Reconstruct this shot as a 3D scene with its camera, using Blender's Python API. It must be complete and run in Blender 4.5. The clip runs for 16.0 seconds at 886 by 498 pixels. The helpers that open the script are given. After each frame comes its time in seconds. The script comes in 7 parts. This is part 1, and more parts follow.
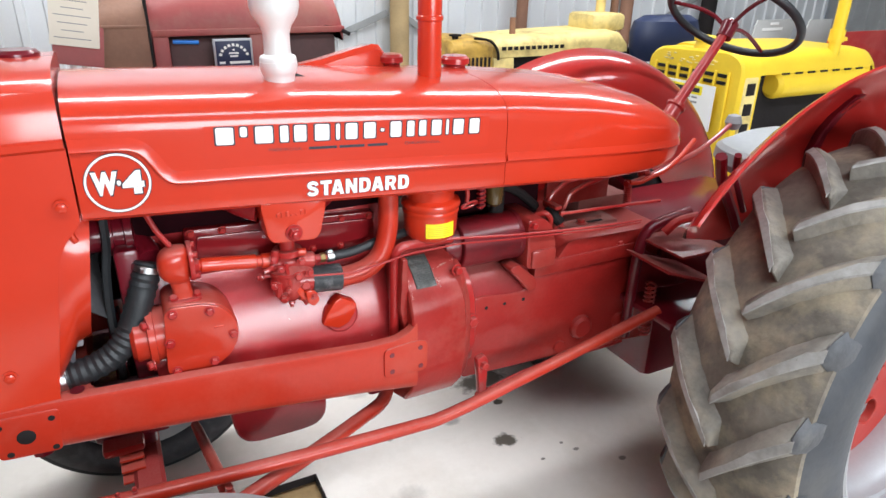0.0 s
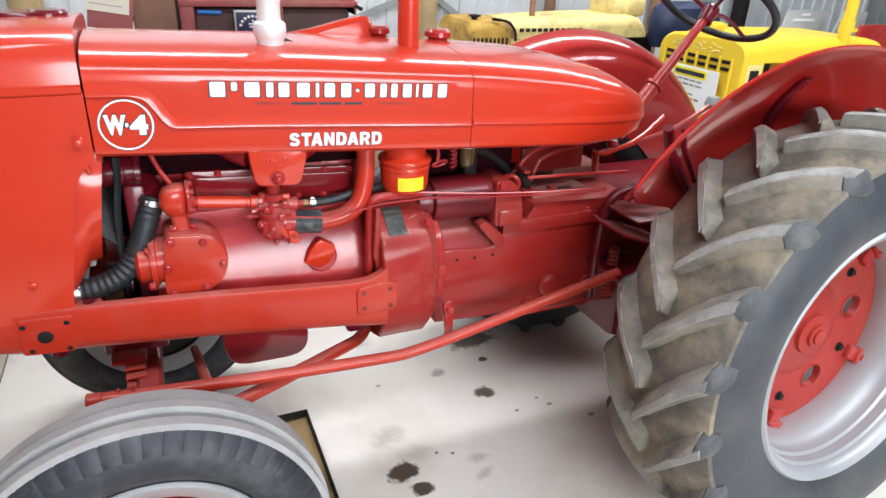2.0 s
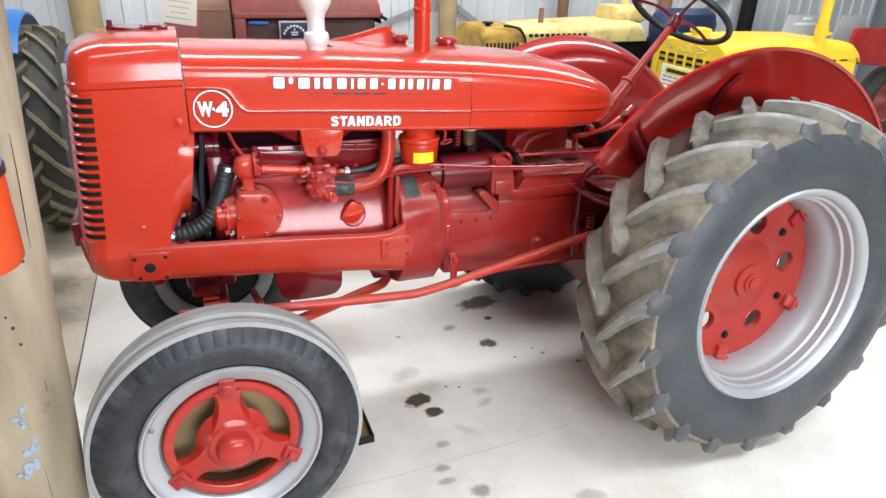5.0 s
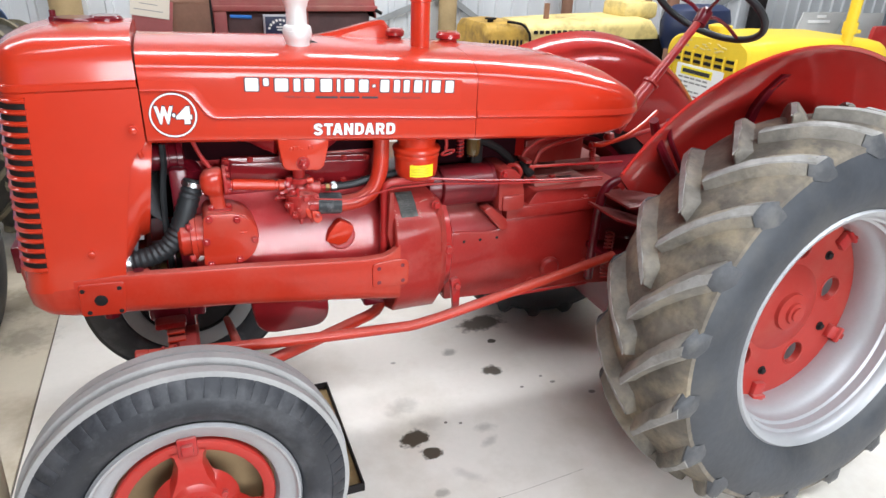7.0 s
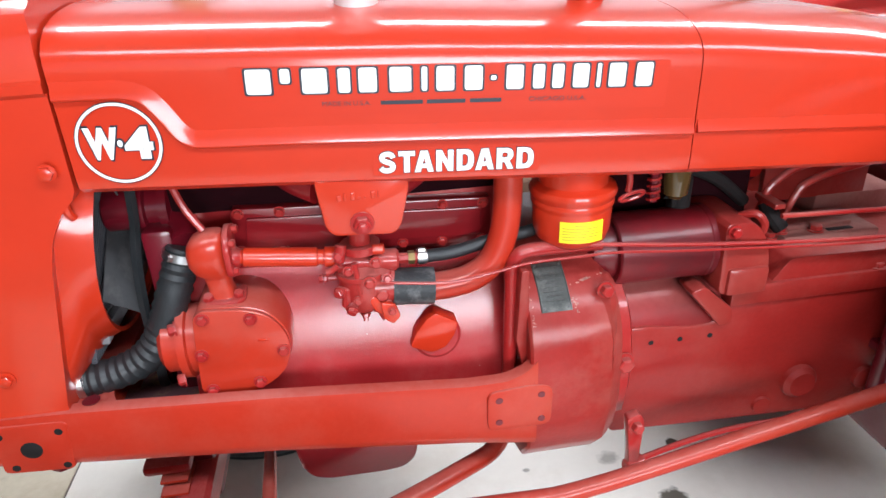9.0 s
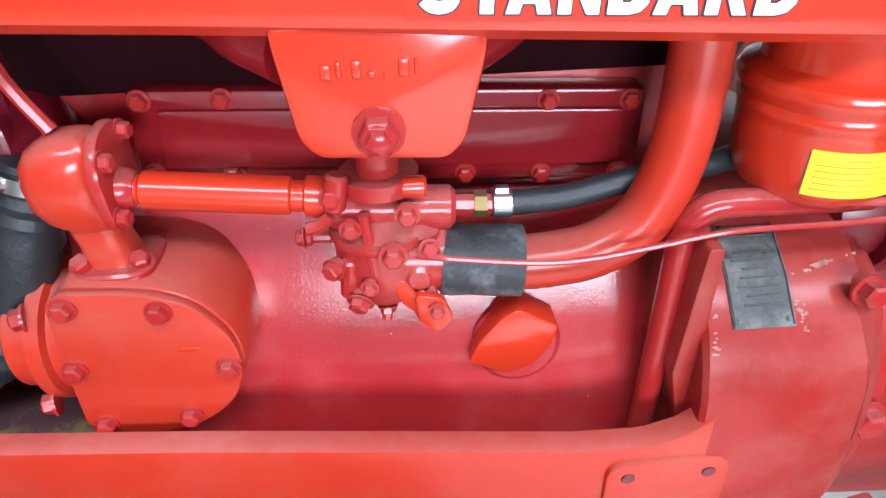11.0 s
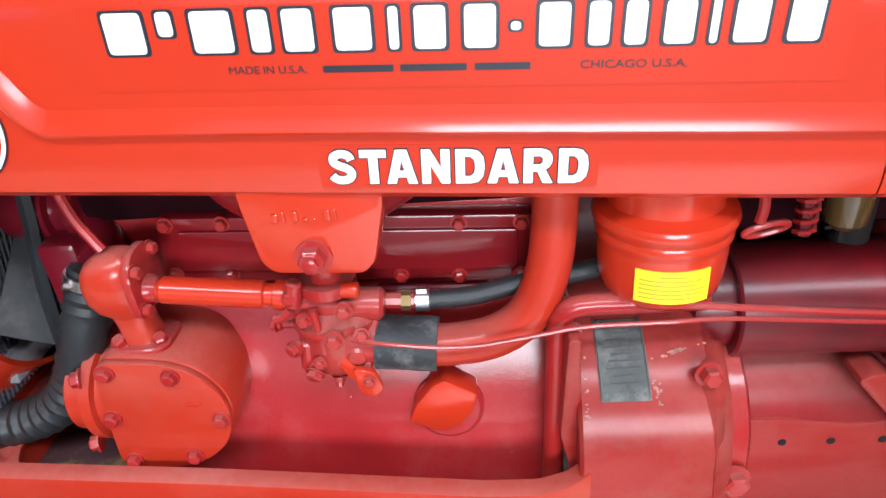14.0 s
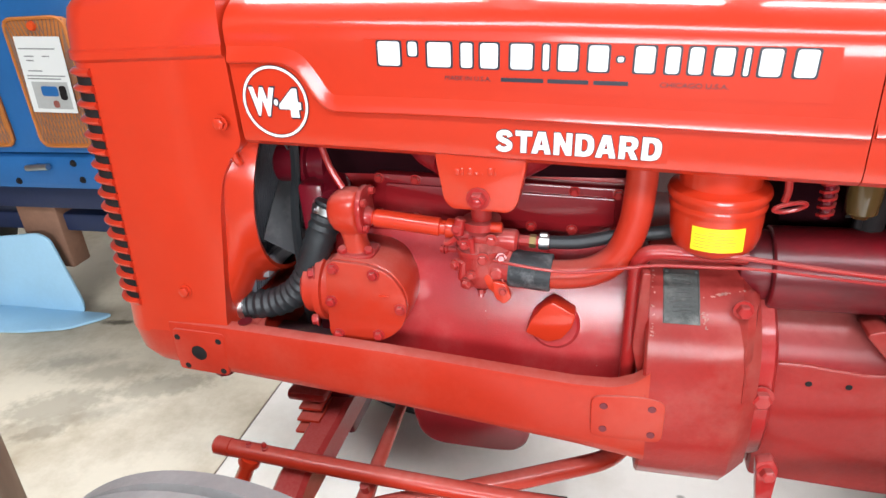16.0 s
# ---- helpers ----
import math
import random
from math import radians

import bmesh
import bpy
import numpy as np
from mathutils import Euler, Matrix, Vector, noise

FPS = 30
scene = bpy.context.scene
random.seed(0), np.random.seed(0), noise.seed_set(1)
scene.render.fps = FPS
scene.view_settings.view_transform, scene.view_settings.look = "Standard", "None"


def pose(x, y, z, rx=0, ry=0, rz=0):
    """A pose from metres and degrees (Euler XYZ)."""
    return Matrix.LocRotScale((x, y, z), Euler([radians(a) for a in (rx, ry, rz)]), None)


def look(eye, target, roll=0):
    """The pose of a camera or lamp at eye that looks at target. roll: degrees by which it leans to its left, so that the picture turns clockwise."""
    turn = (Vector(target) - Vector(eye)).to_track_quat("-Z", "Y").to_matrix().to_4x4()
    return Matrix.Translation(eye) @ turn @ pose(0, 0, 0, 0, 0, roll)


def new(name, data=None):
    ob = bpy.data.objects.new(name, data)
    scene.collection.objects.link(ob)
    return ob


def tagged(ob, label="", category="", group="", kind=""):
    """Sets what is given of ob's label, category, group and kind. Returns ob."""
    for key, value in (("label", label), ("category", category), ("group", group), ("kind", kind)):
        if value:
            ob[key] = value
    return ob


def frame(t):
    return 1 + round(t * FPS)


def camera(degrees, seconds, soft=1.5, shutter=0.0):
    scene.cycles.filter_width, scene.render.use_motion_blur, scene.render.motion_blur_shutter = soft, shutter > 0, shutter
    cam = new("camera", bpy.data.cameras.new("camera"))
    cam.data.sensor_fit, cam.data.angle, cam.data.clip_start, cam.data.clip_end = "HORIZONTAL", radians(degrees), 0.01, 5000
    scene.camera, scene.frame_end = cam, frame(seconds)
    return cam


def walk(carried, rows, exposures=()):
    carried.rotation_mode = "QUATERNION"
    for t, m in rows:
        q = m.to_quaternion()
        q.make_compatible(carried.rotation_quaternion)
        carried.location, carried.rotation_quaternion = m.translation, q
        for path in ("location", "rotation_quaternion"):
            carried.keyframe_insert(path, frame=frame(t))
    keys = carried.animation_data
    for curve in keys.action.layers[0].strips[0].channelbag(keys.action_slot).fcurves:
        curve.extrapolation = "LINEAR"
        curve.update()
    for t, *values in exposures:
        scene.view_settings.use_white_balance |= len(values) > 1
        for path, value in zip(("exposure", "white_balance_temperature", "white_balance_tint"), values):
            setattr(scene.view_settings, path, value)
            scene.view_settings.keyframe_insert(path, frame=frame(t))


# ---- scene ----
cam = camera(68.3, 16.0)
PATH = [
    (0, (0.067, -1.418, 1.544), (0.912, 0.208, 0.743), 1.1),
    (0.5, (0.186, -1.425, 1.527), (1.011, 0.196, 0.693), 1.3),
    (1, (0.257, -1.458, 1.522), (0.848, 0.25, 0.665), 0.2),
    (1.5, (0.236, -1.526, 1.532), (0.84, 0.18, 0.68), 0.9),
    (2, (0.127, -1.663, 1.548), (0.871, -0.011, 0.701), 2.5),
    (2.5, (0.063, -1.813, 1.58), (0.801, -0.146, 0.756), 1.7),
    (3, (0.05, -2.01, 1.602), (0.699, -0.3, 0.793), 0.8),
    (3.5, (0.01, -2.121, 1.61), (0.626, -0.423, 0.751), 1.0),
    (3.7, (-0.009, -2.135, 1.617), (0.662, -0.446, 0.783), 1.5),
    (5.8, (-0.004, -2.111, 1.61), (0.675, -0.429, 0.769), 1.9),
    (6, (0.021, -2.118, 1.611), (0.665, -0.422, 0.77), 1.6),
    (6.5, (0.072, -2.026, 1.59), (0.684, -0.33, 0.725), 1.5),
    (7, (0.088, -1.854, 1.571), (0.773, -0.175, 0.728), 2.1),
    (7.5, (0.175, -1.702, 1.545), (0.891, -0.049, 0.675), 1.0),
    (8, (0.276, -1.51, 1.505), (0.788, 0.228, 0.657), 1.8),
    (8.5, (0.333, -1.311, 1.461), (0.648, 0.459, 0.584), -0.3),
    (9, (0.348, -1.068, 1.419), (0.605, 0.708, 0.534), -2.4),
    (9.5, (0.403, -0.887, 1.343), (0.464, 0.88, 0.407), -4.9),
    (9.7, (0.408, -0.83, 1.316), (0.442, 0.912, 0.334), -2.9),
    (11.8, (0.367, -0.559, 1.209), (0.479, 1.053, 0.031), -2.3),
    (12, (0.387, -0.558, 1.215), (0.527, 1.04, 0.02), -2.7),
    (12.5, (0.427, -0.583, 1.23), (0.536, 1.003, 0.017), -4.2),
    (13, (0.483, -0.632, 1.268), (0.494, 0.991, 0.1), -5.9),
    (13.5, (0.532, -0.683, 1.307), (0.407, 1.013, 0.253), -5.5),
    (14, (0.515, -0.726, 1.337), (0.385, 1.013, 0.357), -5.1),
    (14.5, (0.475, -0.807, 1.356), (0.439, 0.952, 0.405), -4.7),
    (15, (0.459, -0.884, 1.367), (0.332, 0.894, 0.458), -5.3),
    (15.5, (0.482, -0.97, 1.39), (0.171, 0.817, 0.545), -4.1),
    (16, (0.539, -1.066, 1.397), (0.055, 0.664, 0.519), -4.3),
]
EXPOSURES = [(0.0, -0.54, 6400, 10), (7.5, -0.56, 6400, 10), (9.5, -0.3, 6150, 10), (12.0, 0.0, 5700, 10), (12.5, -0.08, 5700, 10), (13.0, -0.26, 6000, 10), (14.0, -0.3, 6150, 10), (16.0, -0.3, 6450, 10)]


walk(cam, [(t, look(eye, target, roll)) for t, eye, target, roll in PATH], EXPOSURES)

# ---- light ----
world = bpy.data.worlds.new("sky")
scene.world = world
world.use_nodes = True
wn = world.node_tree
sky = wn.nodes.new("ShaderNodeTexSky")
sky.sky_type, sky.sun_disc = "NISHITA", False
sky.sun_elevation, sky.sun_rotation = radians(48), radians(200)
wn.links.new(sky.outputs[0], wn.nodes["Background"].inputs[0])
wn.nodes["Background"].inputs[1].default_value = 0.12


def area_lamp(name, at, aim, sx, sy, watts, colour):
    data = bpy.data.lights.new(name, "AREA")
    data.shape, data.size, data.size_y, data.energy, data.color = "RECTANGLE", sx, sy, watts, colour
    ob = new(name, data)
    ob.matrix_basis = look(at, aim)
    return ob


# lamps for unseen daylight, inferred from highlights: an open door behind the camera and skylight strips in the roof
area_lamp("door_daylight", (1.3, -5.9, 1.85), (1.3, 0, 1.3), 3.2, 1.5, 390, (0.92, 0.96, 1.0))
area_lamp("skylight_daylight", (2.1, -2.6, 4.1), (2.1, -2.6, 0), 7.0, 0.7, 390, (0.88, 0.94, 1.0))
# unseen lamp added to brighten the back of the shed
area_lamp("skylight_daylight", (1.4, 1.8, 4.1), (1.4, 1.8, 0), 9.0, 0.5, 470, (0.95, 0.97, 1.0))


# ---- materials ----
def material(name, colour, rough=0.5, metal=0.0, vary=0.12, scale=6.0, grain=60.0, bump=0.15, coat=0.0, film=0.1, stretch=None, dirt=None, dirt_amount=0.5, dirt_scale=3.0, spread=0.0, orange_peel=False, flecks=0.0, shine=0.5, dust=0.0):
    """A painted, cast or worn surface: two scales of variation in colour, gloss and relief; dirt: colour of stains with their own shape."""
    m = bpy.data.materials.new(name)
    m.use_nodes = True
    t = m.node_tree
    n, l = t.nodes, t.links
    b = n["Principled BSDF"]
    co = n.new("ShaderNodeTexCoord")
    big, fine = n.new("ShaderNodeTexNoise"), n.new("ShaderNodeTexNoise")
    big.inputs["Scale"].default_value, big.inputs["Detail"].default_value = scale, 6
    fine.inputs["Scale"].default_value, fine.inputs["Detail"].default_value = grain, 4
    place = co.outputs["Object"]
    if stretch:
        grid = n.new("ShaderNodeMapping")
        grid.inputs["Scale"].default_value = stretch
        l.new(place, grid.inputs["Vector"])
        place = grid.outputs[0]
    for x in (big, fine):
        l.new(place, x.inputs["Vector"])
    mix = n.new("ShaderNodeMix")
    mix.data_type = "RGBA"
    mix.inputs[6].default_value = (*[c * (1 - vary) for c in colour], 1)
    mix.inputs[7].default_value = (*[min(1, c * (1 + vary)) for c in colour], 1)
    mean = n.new("ShaderNodeMath")
    mean.operation = "MULTIPLY_ADD"
    l.new(big.outputs[0], mean.inputs[0])
    mean.inputs[1].default_value = 1.6
    sub = n.new("ShaderNodeMath")
    sub.operation = "MULTIPLY_ADD"
    l.new(fine.outputs[0], sub.inputs[0])
    sub.inputs[1].default_value, sub.inputs[2].default_value = 0.5, -0.55
    l.new(sub.outputs[0], mean.inputs[2])
    l.new(mean.outputs[0], mix.inputs[0])
    out = mix.outputs[2]
    if spread:
        info, hsv = n.new("ShaderNodeObjectInfo"), n.new("ShaderNodeHueSaturation")
        ramp = n.new("ShaderNodeMapRange")
        ramp.inputs[3].default_value, ramp.inputs[4].default_value = 1 - spread, 1 + spread
        l.new(info.outputs["Random"], ramp.inputs[0])
        l.new(ramp.outputs[0], hsv.inputs["Value"])
        l.new(out, hsv.inputs["Color"])
        out = hsv.outputs[0]
    if dirt:
        spots, cut, over = n.new("ShaderNodeTexNoise"), n.new("ShaderNodeMapRange"), n.new("ShaderNodeMix")
        spots.inputs["Scale"].default_value, spots.inputs["Detail"].default_value, spots.inputs["Roughness"].default_value = dirt_scale, 8, 0.65
        l.new(place, spots.inputs["Vector"])
        l.new(spots.outputs[0], cut.inputs[0])
        cut.inputs[1].default_value, cut.inputs[2].default_value = 0.48, 0.72
        cut.inputs[3].default_value, cut.inputs[4].default_value = 0, dirt_amount
        over.data_type = "RGBA"
        l.new(cut.outputs[0], over.inputs[0])
        l.new(out, over.inputs[6])
        over.inputs[7].default_value = (*dirt, 1)
        out = over.outputs[2]
    if flecks:
        cells, few, size, dot, chip = n.new("ShaderNodeTexVoronoi"), n.new("ShaderNodeSeparateColor"), n.new("ShaderNodeMapRange"), n.new("ShaderNodeMath"), n.new("ShaderNodeMix")
        cells.inputs["Scale"].default_value = flecks
        l.new(place, cells.inputs["Vector"])
        l.new(cells.outputs["Color"], few.inputs[0])
        l.new(few.outputs[0], size.inputs[0])
        size.inputs[1].default_value, size.inputs[2].default_value, size.inputs[3].default_value, size.inputs[4].default_value = 0.72, 1.0, 0.0, 0.075
        dot.operation = "LESS_THAN"
        l.new(cells.outputs["Distance"], dot.inputs[0])
        l.new(size.outputs[0], dot.inputs[1])
        chip.data_type = "RGBA"
        l.new(dot.outputs[0], chip.inputs[0])
        l.new(out, chip.inputs[6])
        chip.inputs[7].default_value = (0.62, 0.4, 0.37, 1)
        out = chip.outputs[2]
    if dust:
        # pale dust that has settled on whatever faces up
        geo, sep, lie, patchy, coat_of = n.new("ShaderNodeNewGeometry"), n.new("ShaderNodeSeparateXYZ"), n.new("ShaderNodeMapRange"), n.new("ShaderNodeMath"), n.new("ShaderNodeMix")
        l.new(geo.outputs["Normal"], sep.inputs[0])
        l.new(sep.outputs["Z"], lie.inputs[0])
        lie.inputs[1].default_value, lie.inputs[2].default_value, lie.inputs[3].default_value, lie.inputs[4].default_value = 0.35, 0.95, 0.0, dust
        patchy.operation = "MULTIPLY"
        l.new(lie.outputs[0], patchy.inputs[0])
        l.new(mean.outputs[0], patchy.inputs[1])
        coat_of.data_type = "RGBA"
        l.new(patchy.outputs[0], coat_of.inputs[0])
        l.new(out, coat_of.inputs[6])
        coat_of.inputs[7].default_value = (0.46, 0.25, 0.22, 1)
        out = coat_of.outputs[2]
    l.new(out, b.inputs["Base Color"])
    gloss = n.new("ShaderNodeMapRange")
    gloss.inputs[3].default_value, gloss.inputs[4].default_value = max(0.02, rough - 0.08), min(1, rough + 0.1)
    l.new(big.outputs[0], gloss.inputs[0])
    l.new(gloss.outputs[0], b.inputs["Roughness"])
    b.inputs["Metallic"].default_value = metal
    b.inputs["Coat Weight"].default_value, b.inputs["Coat Roughness"].default_value = coat, film
    b.inputs["Specular IOR Level"].default_value = 0.15 if coat else shine
    if bump:
        bp = n.new("ShaderNodeBump")
        bp.inputs["Strength"].default_value, bp.inputs["Distance"].default_value = bump, 0.004
        l.new(fine.outputs[0], bp.inputs["Height"])
        l.new(bp.outputs[0], b.inputs["Normal"])
        if bump >= 0.2 or orange_peel:
            l.new(bp.outputs[0], b.inputs["Coat Normal"])
    return m


RED = material("red_enamel", (0.55, 0.033, 0.0105), 0.36, vary=0.08, scale=2.5, grain=22, bump=0.05, coat=1.0, film=0.14, shine=0.3, dirt=(0.47, 0.06, 0.03), dirt_amount=0.25, dirt_scale=2.2)

RED_SATIN = material("satin_red_paint", (0.45, 0.028, 0.0115), 0.42, vary=0.12, scale=4, grain=80, bump=0.1, coat=0.5, film=0.2, dirt=(0.44, 0.11, 0.075), dirt_amount=0.3, dirt_scale=5, dust=0.5)

RED_DULL = material("dull_chalky_red_paint", (0.35, 0.032, 0.024), 0.5, vary=0.12, scale=5, grain=70, bump=0.12, coat=0.2, film=0.3, dirt=(0.4, 0.11, 0.08), dirt_amount=0.45, dirt_scale=6)
RED_WHEEL = material("worn_red_wheel_paint", (0.42, 0.026, 0.018), 0.36, vary=0.15, scale=6, grain=90, bump=0.12, coat=0.6, film=0.16, dirt=(0.42, 0.12, 0.09), dirt_amount=0.35, dirt_scale=9)

RED_BELL = material("worn_satin_red_casting", (0.3, 0.018, 0.014), 0.42, vary=0.25, scale=7, grain=120, bump=0.14, coat=0.35, film=0.2, shine=0.3, dirt=(0.4, 0.14, 0.11), dirt_amount=0.35, dirt_scale=9, dust=0.2)



RED_CAST = material("red_painted_casting", (0.37, 0.019, 0.018), 0.3, vary=0.16, scale=5, grain=200, bump=0.13, coat=0.6, film=0.12, dirt=(0.42, 0.12, 0.09), dirt_amount=0.4, dirt_scale=5, dust=0.5)
RED_BLOCK = material("glossy_speckled_red_casting", (0.38, 0.02, 0.022), 0.36, vary=0.25, scale=7, grain=420, bump=0.07, orange_peel=True, flecks=60, coat=0.8, film=0.11, dirt=(0.45, 0.13, 0.12), dirt_amount=0.35, dirt_scale=7)


RED_FENDER = material("glossy_deep_red_fender_paint", (0.41, 0.017, 0.013), 0.32, vary=0.12, scale=4, grain=40, bump=0.05, coat=1.0, film=0.09, shine=0.3)
# crimson for the gearbox group, darkened for the shade beside the rear wheel
RED_GEAR = material("shade_darkened_crimson_gearbox_paint", (0.28, 0.0145, 0.0115), 0.42, vary=0.24, scale=5, grain=110, bump=0.16, coat=0.4, film=0.2, shine=0.3, dirt=(0.33, 0.08, 0.06), dirt_amount=0.4, dirt_scale=4, dust=0.15)




DUSTY_RED = material("dusty_crimson_casting", (0.24, 0.011, 0.012), 0.5, vary=0.25, scale=7, grain=90, bump=0.12, coat=0.35, film=0.25, dirt=(0.24, 0.055, 0.045), dirt_amount=0.4, dirt_scale=6, dust=0.5)
# dark red parts, and red parts in recesses with their shade painted in
RED_DEEP = material("dark_red_and_shaded_red_paint", (0.13, 0.005, 0.012), 0.35, vary=0.18, scale=6, grain=90, bump=0.08, coat=0.8, film=0.16)
# the tractor's red with shade put into the colour, for sheltered engine parts
RED_SHADED = material("shade_darkened_red_enamel", (0.225, 0.009, 0.013), 0.35, vary=0.2, scale=6, grain=90, bump=0.06, coat=0.9, film=0.14)


RED_PUMP = material("bright_red_casting", (0.47, 0.031, 0.013), 0.36, vary=0.1, scale=5, grain=120, bump=0.08, coat=0.7, film=0.14, dirt=(0.44, 0.11, 0.08), dirt_amount=0.3, dirt_scale=6, dust=0.55)
SCUFF = material("paint_rubbed_through_to_pale_primer", (0.42, 0.19, 0.155), 0.65, vary=0.3, scale=60, bump=0.1, spread=0.25)

BRASS = material("dull_brass", (0.26, 0.18, 0.07), 0.4, 0.7, vary=0.15, bump=0.05)
AMBER = material("dark_amber_glass", (0.1, 0.06, 0.02), 0.1, vary=0.2, bump=0.0, coat=1.0, film=0.03)
PLATE_INK = material("worn_plate_lettering", (0.11, 0.11, 0.105), 0.5, 0.4, vary=0.3, bump=0.0)
STARTER = material("grimy_dark_red_paint", (0.17, 0.007, 0.012), 0.45, vary=0.25, scale=9, grain=120, bump=0.12, coat=0.6, film=0.25, dirt=(0.03, 0.012, 0.013), dirt_amount=0.6, dirt_scale=6)
# near-black maroon that paints in the shade under the hood and tank
HOOD_SHADE = material("under_hood_shade_maroon", (0.014, 0.0015, 0.003), 1.0, vary=0.4, scale=9, bump=0.3, shine=0.1)
SCUFFED = material("scuffed_dull_aluminium", (0.3, 0.28, 0.29), 0.55, 0.2, vary=0.4, scale=18, grain=120, bump=0.3, dirt=(0.1, 0.06, 0.06), dirt_amount=0.6, dirt_scale=14)
FLOOR_PAN = material("grimy_maroon_pan_with_yellow_chips", (0.085, 0.035, 0.04), 0.6, vary=0.3, scale=12, grain=90, bump=0.2, dirt=(0.3, 0.24, 0.07), dirt_amount=0.9, dirt_scale=22)
CORE = material("dusty_radiator_core", (0.1, 0.1, 0.115), 0.65, 0.2, vary=0.3, scale=20, grain=240, bump=0.6)

SILVER = material("silver_paint", (0.43, 0.43, 0.44), 0.42, 0.35, vary=0.1, grain=120, bump=0.1, dirt=(0.34, 0.32, 0.3), dirt_amount=0.45, dirt_scale=6)


WHITE_SILVER = material("pale_aluminium_paint", (0.78, 0.77, 0.75), 0.45, 0.2, vary=0.06, grain=90, bump=0.1)
DECAL_FILM = material("clear_decal_backing_on_red", (0.55, 0.034, 0.0115), 0.36, vary=0.06, scale=3, grain=22, bump=0.04, coat=1.0, film=0.16, shine=0.3)


WHITE_DECAL = material("white_decal", (0.85, 0.85, 0.84), 0.3, vary=0.02, bump=0.0)
BLACK_DECAL = material("black_decal", (0.02, 0.02, 0.03), 0.35, vary=0.05, bump=0.0)
RUBBER_REAR = material("dusty_tractor_rubber", (0.135, 0.115, 0.092), 0.8, vary=0.55, scale=11, grain=60, bump=0.9, dirt=(0.42, 0.34, 0.22), dirt_amount=0.85, dirt_scale=5)




RUBBER_LUG = material("scuffed_brown_grey_lug_rubber", (0.185, 0.166, 0.14), 0.75, vary=0.5, scale=11, grain=70, bump=0.8, dirt=(0.4, 0.33, 0.23), dirt_amount=0.75, dirt_scale=5, spread=0.18)




RUBBER_TIP = material("scuffed_dark_lug_tip", (0.07, 0.071, 0.076), 0.55, vary=0.35, scale=16, grain=90, bump=0.4, dirt=(0.18, 0.17, 0.155), dirt_amount=0.6, dirt_scale=14, spread=0.25)



RUBBER_DARK = material("dusty_dark_tyre_rubber", (0.04, 0.037, 0.033), 0.7, vary=0.4, scale=9, grain=70, bump=0.4, dirt=(0.1, 0.085, 0.06), dirt_amount=0.6, dirt_scale=7)
RUBBER_FACE = material("polished_pale_lug_face", (0.31, 0.295, 0.275), 0.6, vary=0.35, scale=18, grain=90, bump=0.35, dirt=(0.15, 0.135, 0.115), dirt_amount=0.95, dirt_scale=12, spread=0.15)



LUG_TAN = material("pale_tan_lug_rubber", (0.2, 0.17, 0.11), 0.8, vary=0.4, scale=9, bump=0.4, spread=0.2)
RUBBER_SIDE = material("blue_grey_sidewall_rubber", (0.042, 0.045, 0.052), 0.48, vary=0.35, scale=6, grain=50, bump=0.25, dirt=(0.12, 0.11, 0.095), dirt_amount=0.4, dirt_scale=5)

RUBBER = material("dark_tyre_rubber", (0.022, 0.023, 0.028), 0.5, vary=0.4, scale=8, grain=80, bump=0.25, dirt=(0.16, 0.16, 0.17), dirt_amount=0.4, dirt_scale=11)


RUBBER_TREAD = material("worn_pale_tread_rubber", (0.34, 0.33, 0.32), 0.8, vary=0.2, scale=10, grain=90, bump=0.3)
SLEEVE = material("worn_black_taped_sleeve", (0.024, 0.026, 0.029), 0.5, vary=0.3, scale=20, grain=150, bump=0.3, dirt=(0.28, 0.27, 0.27), dirt_amount=0.6, dirt_scale=26)
# black rubber; the far tyres wear it too, for the shade they stand in
RUBBER_BLACK = material("black_rubber_and_shaded_far_tyre", (0.018, 0.02, 0.022), 0.45, vary=0.25, scale=20, grain=150, bump=0.2)
# grimy metal, and the near-black painted into slots and holes as their shade
DARK = material("grimy_metal_and_slot_shade", (0.016, 0.013, 0.013), 0.75, 0.0, vary=0.4, bump=0.3, shine=0.2)
STEEL = material("bright_steel", (0.6, 0.6, 0.6), 0.3, 1.0, vary=0.1, bump=0.05)
PLATE = material("worn_grey_data_plate", (0.085, 0.088, 0.082), 0.5, 0.5, vary=0.5, scale=25, grain=200, bump=0.25, dirt=(0.3, 0.29, 0.26), dirt_amount=0.6, dirt_scale=28)

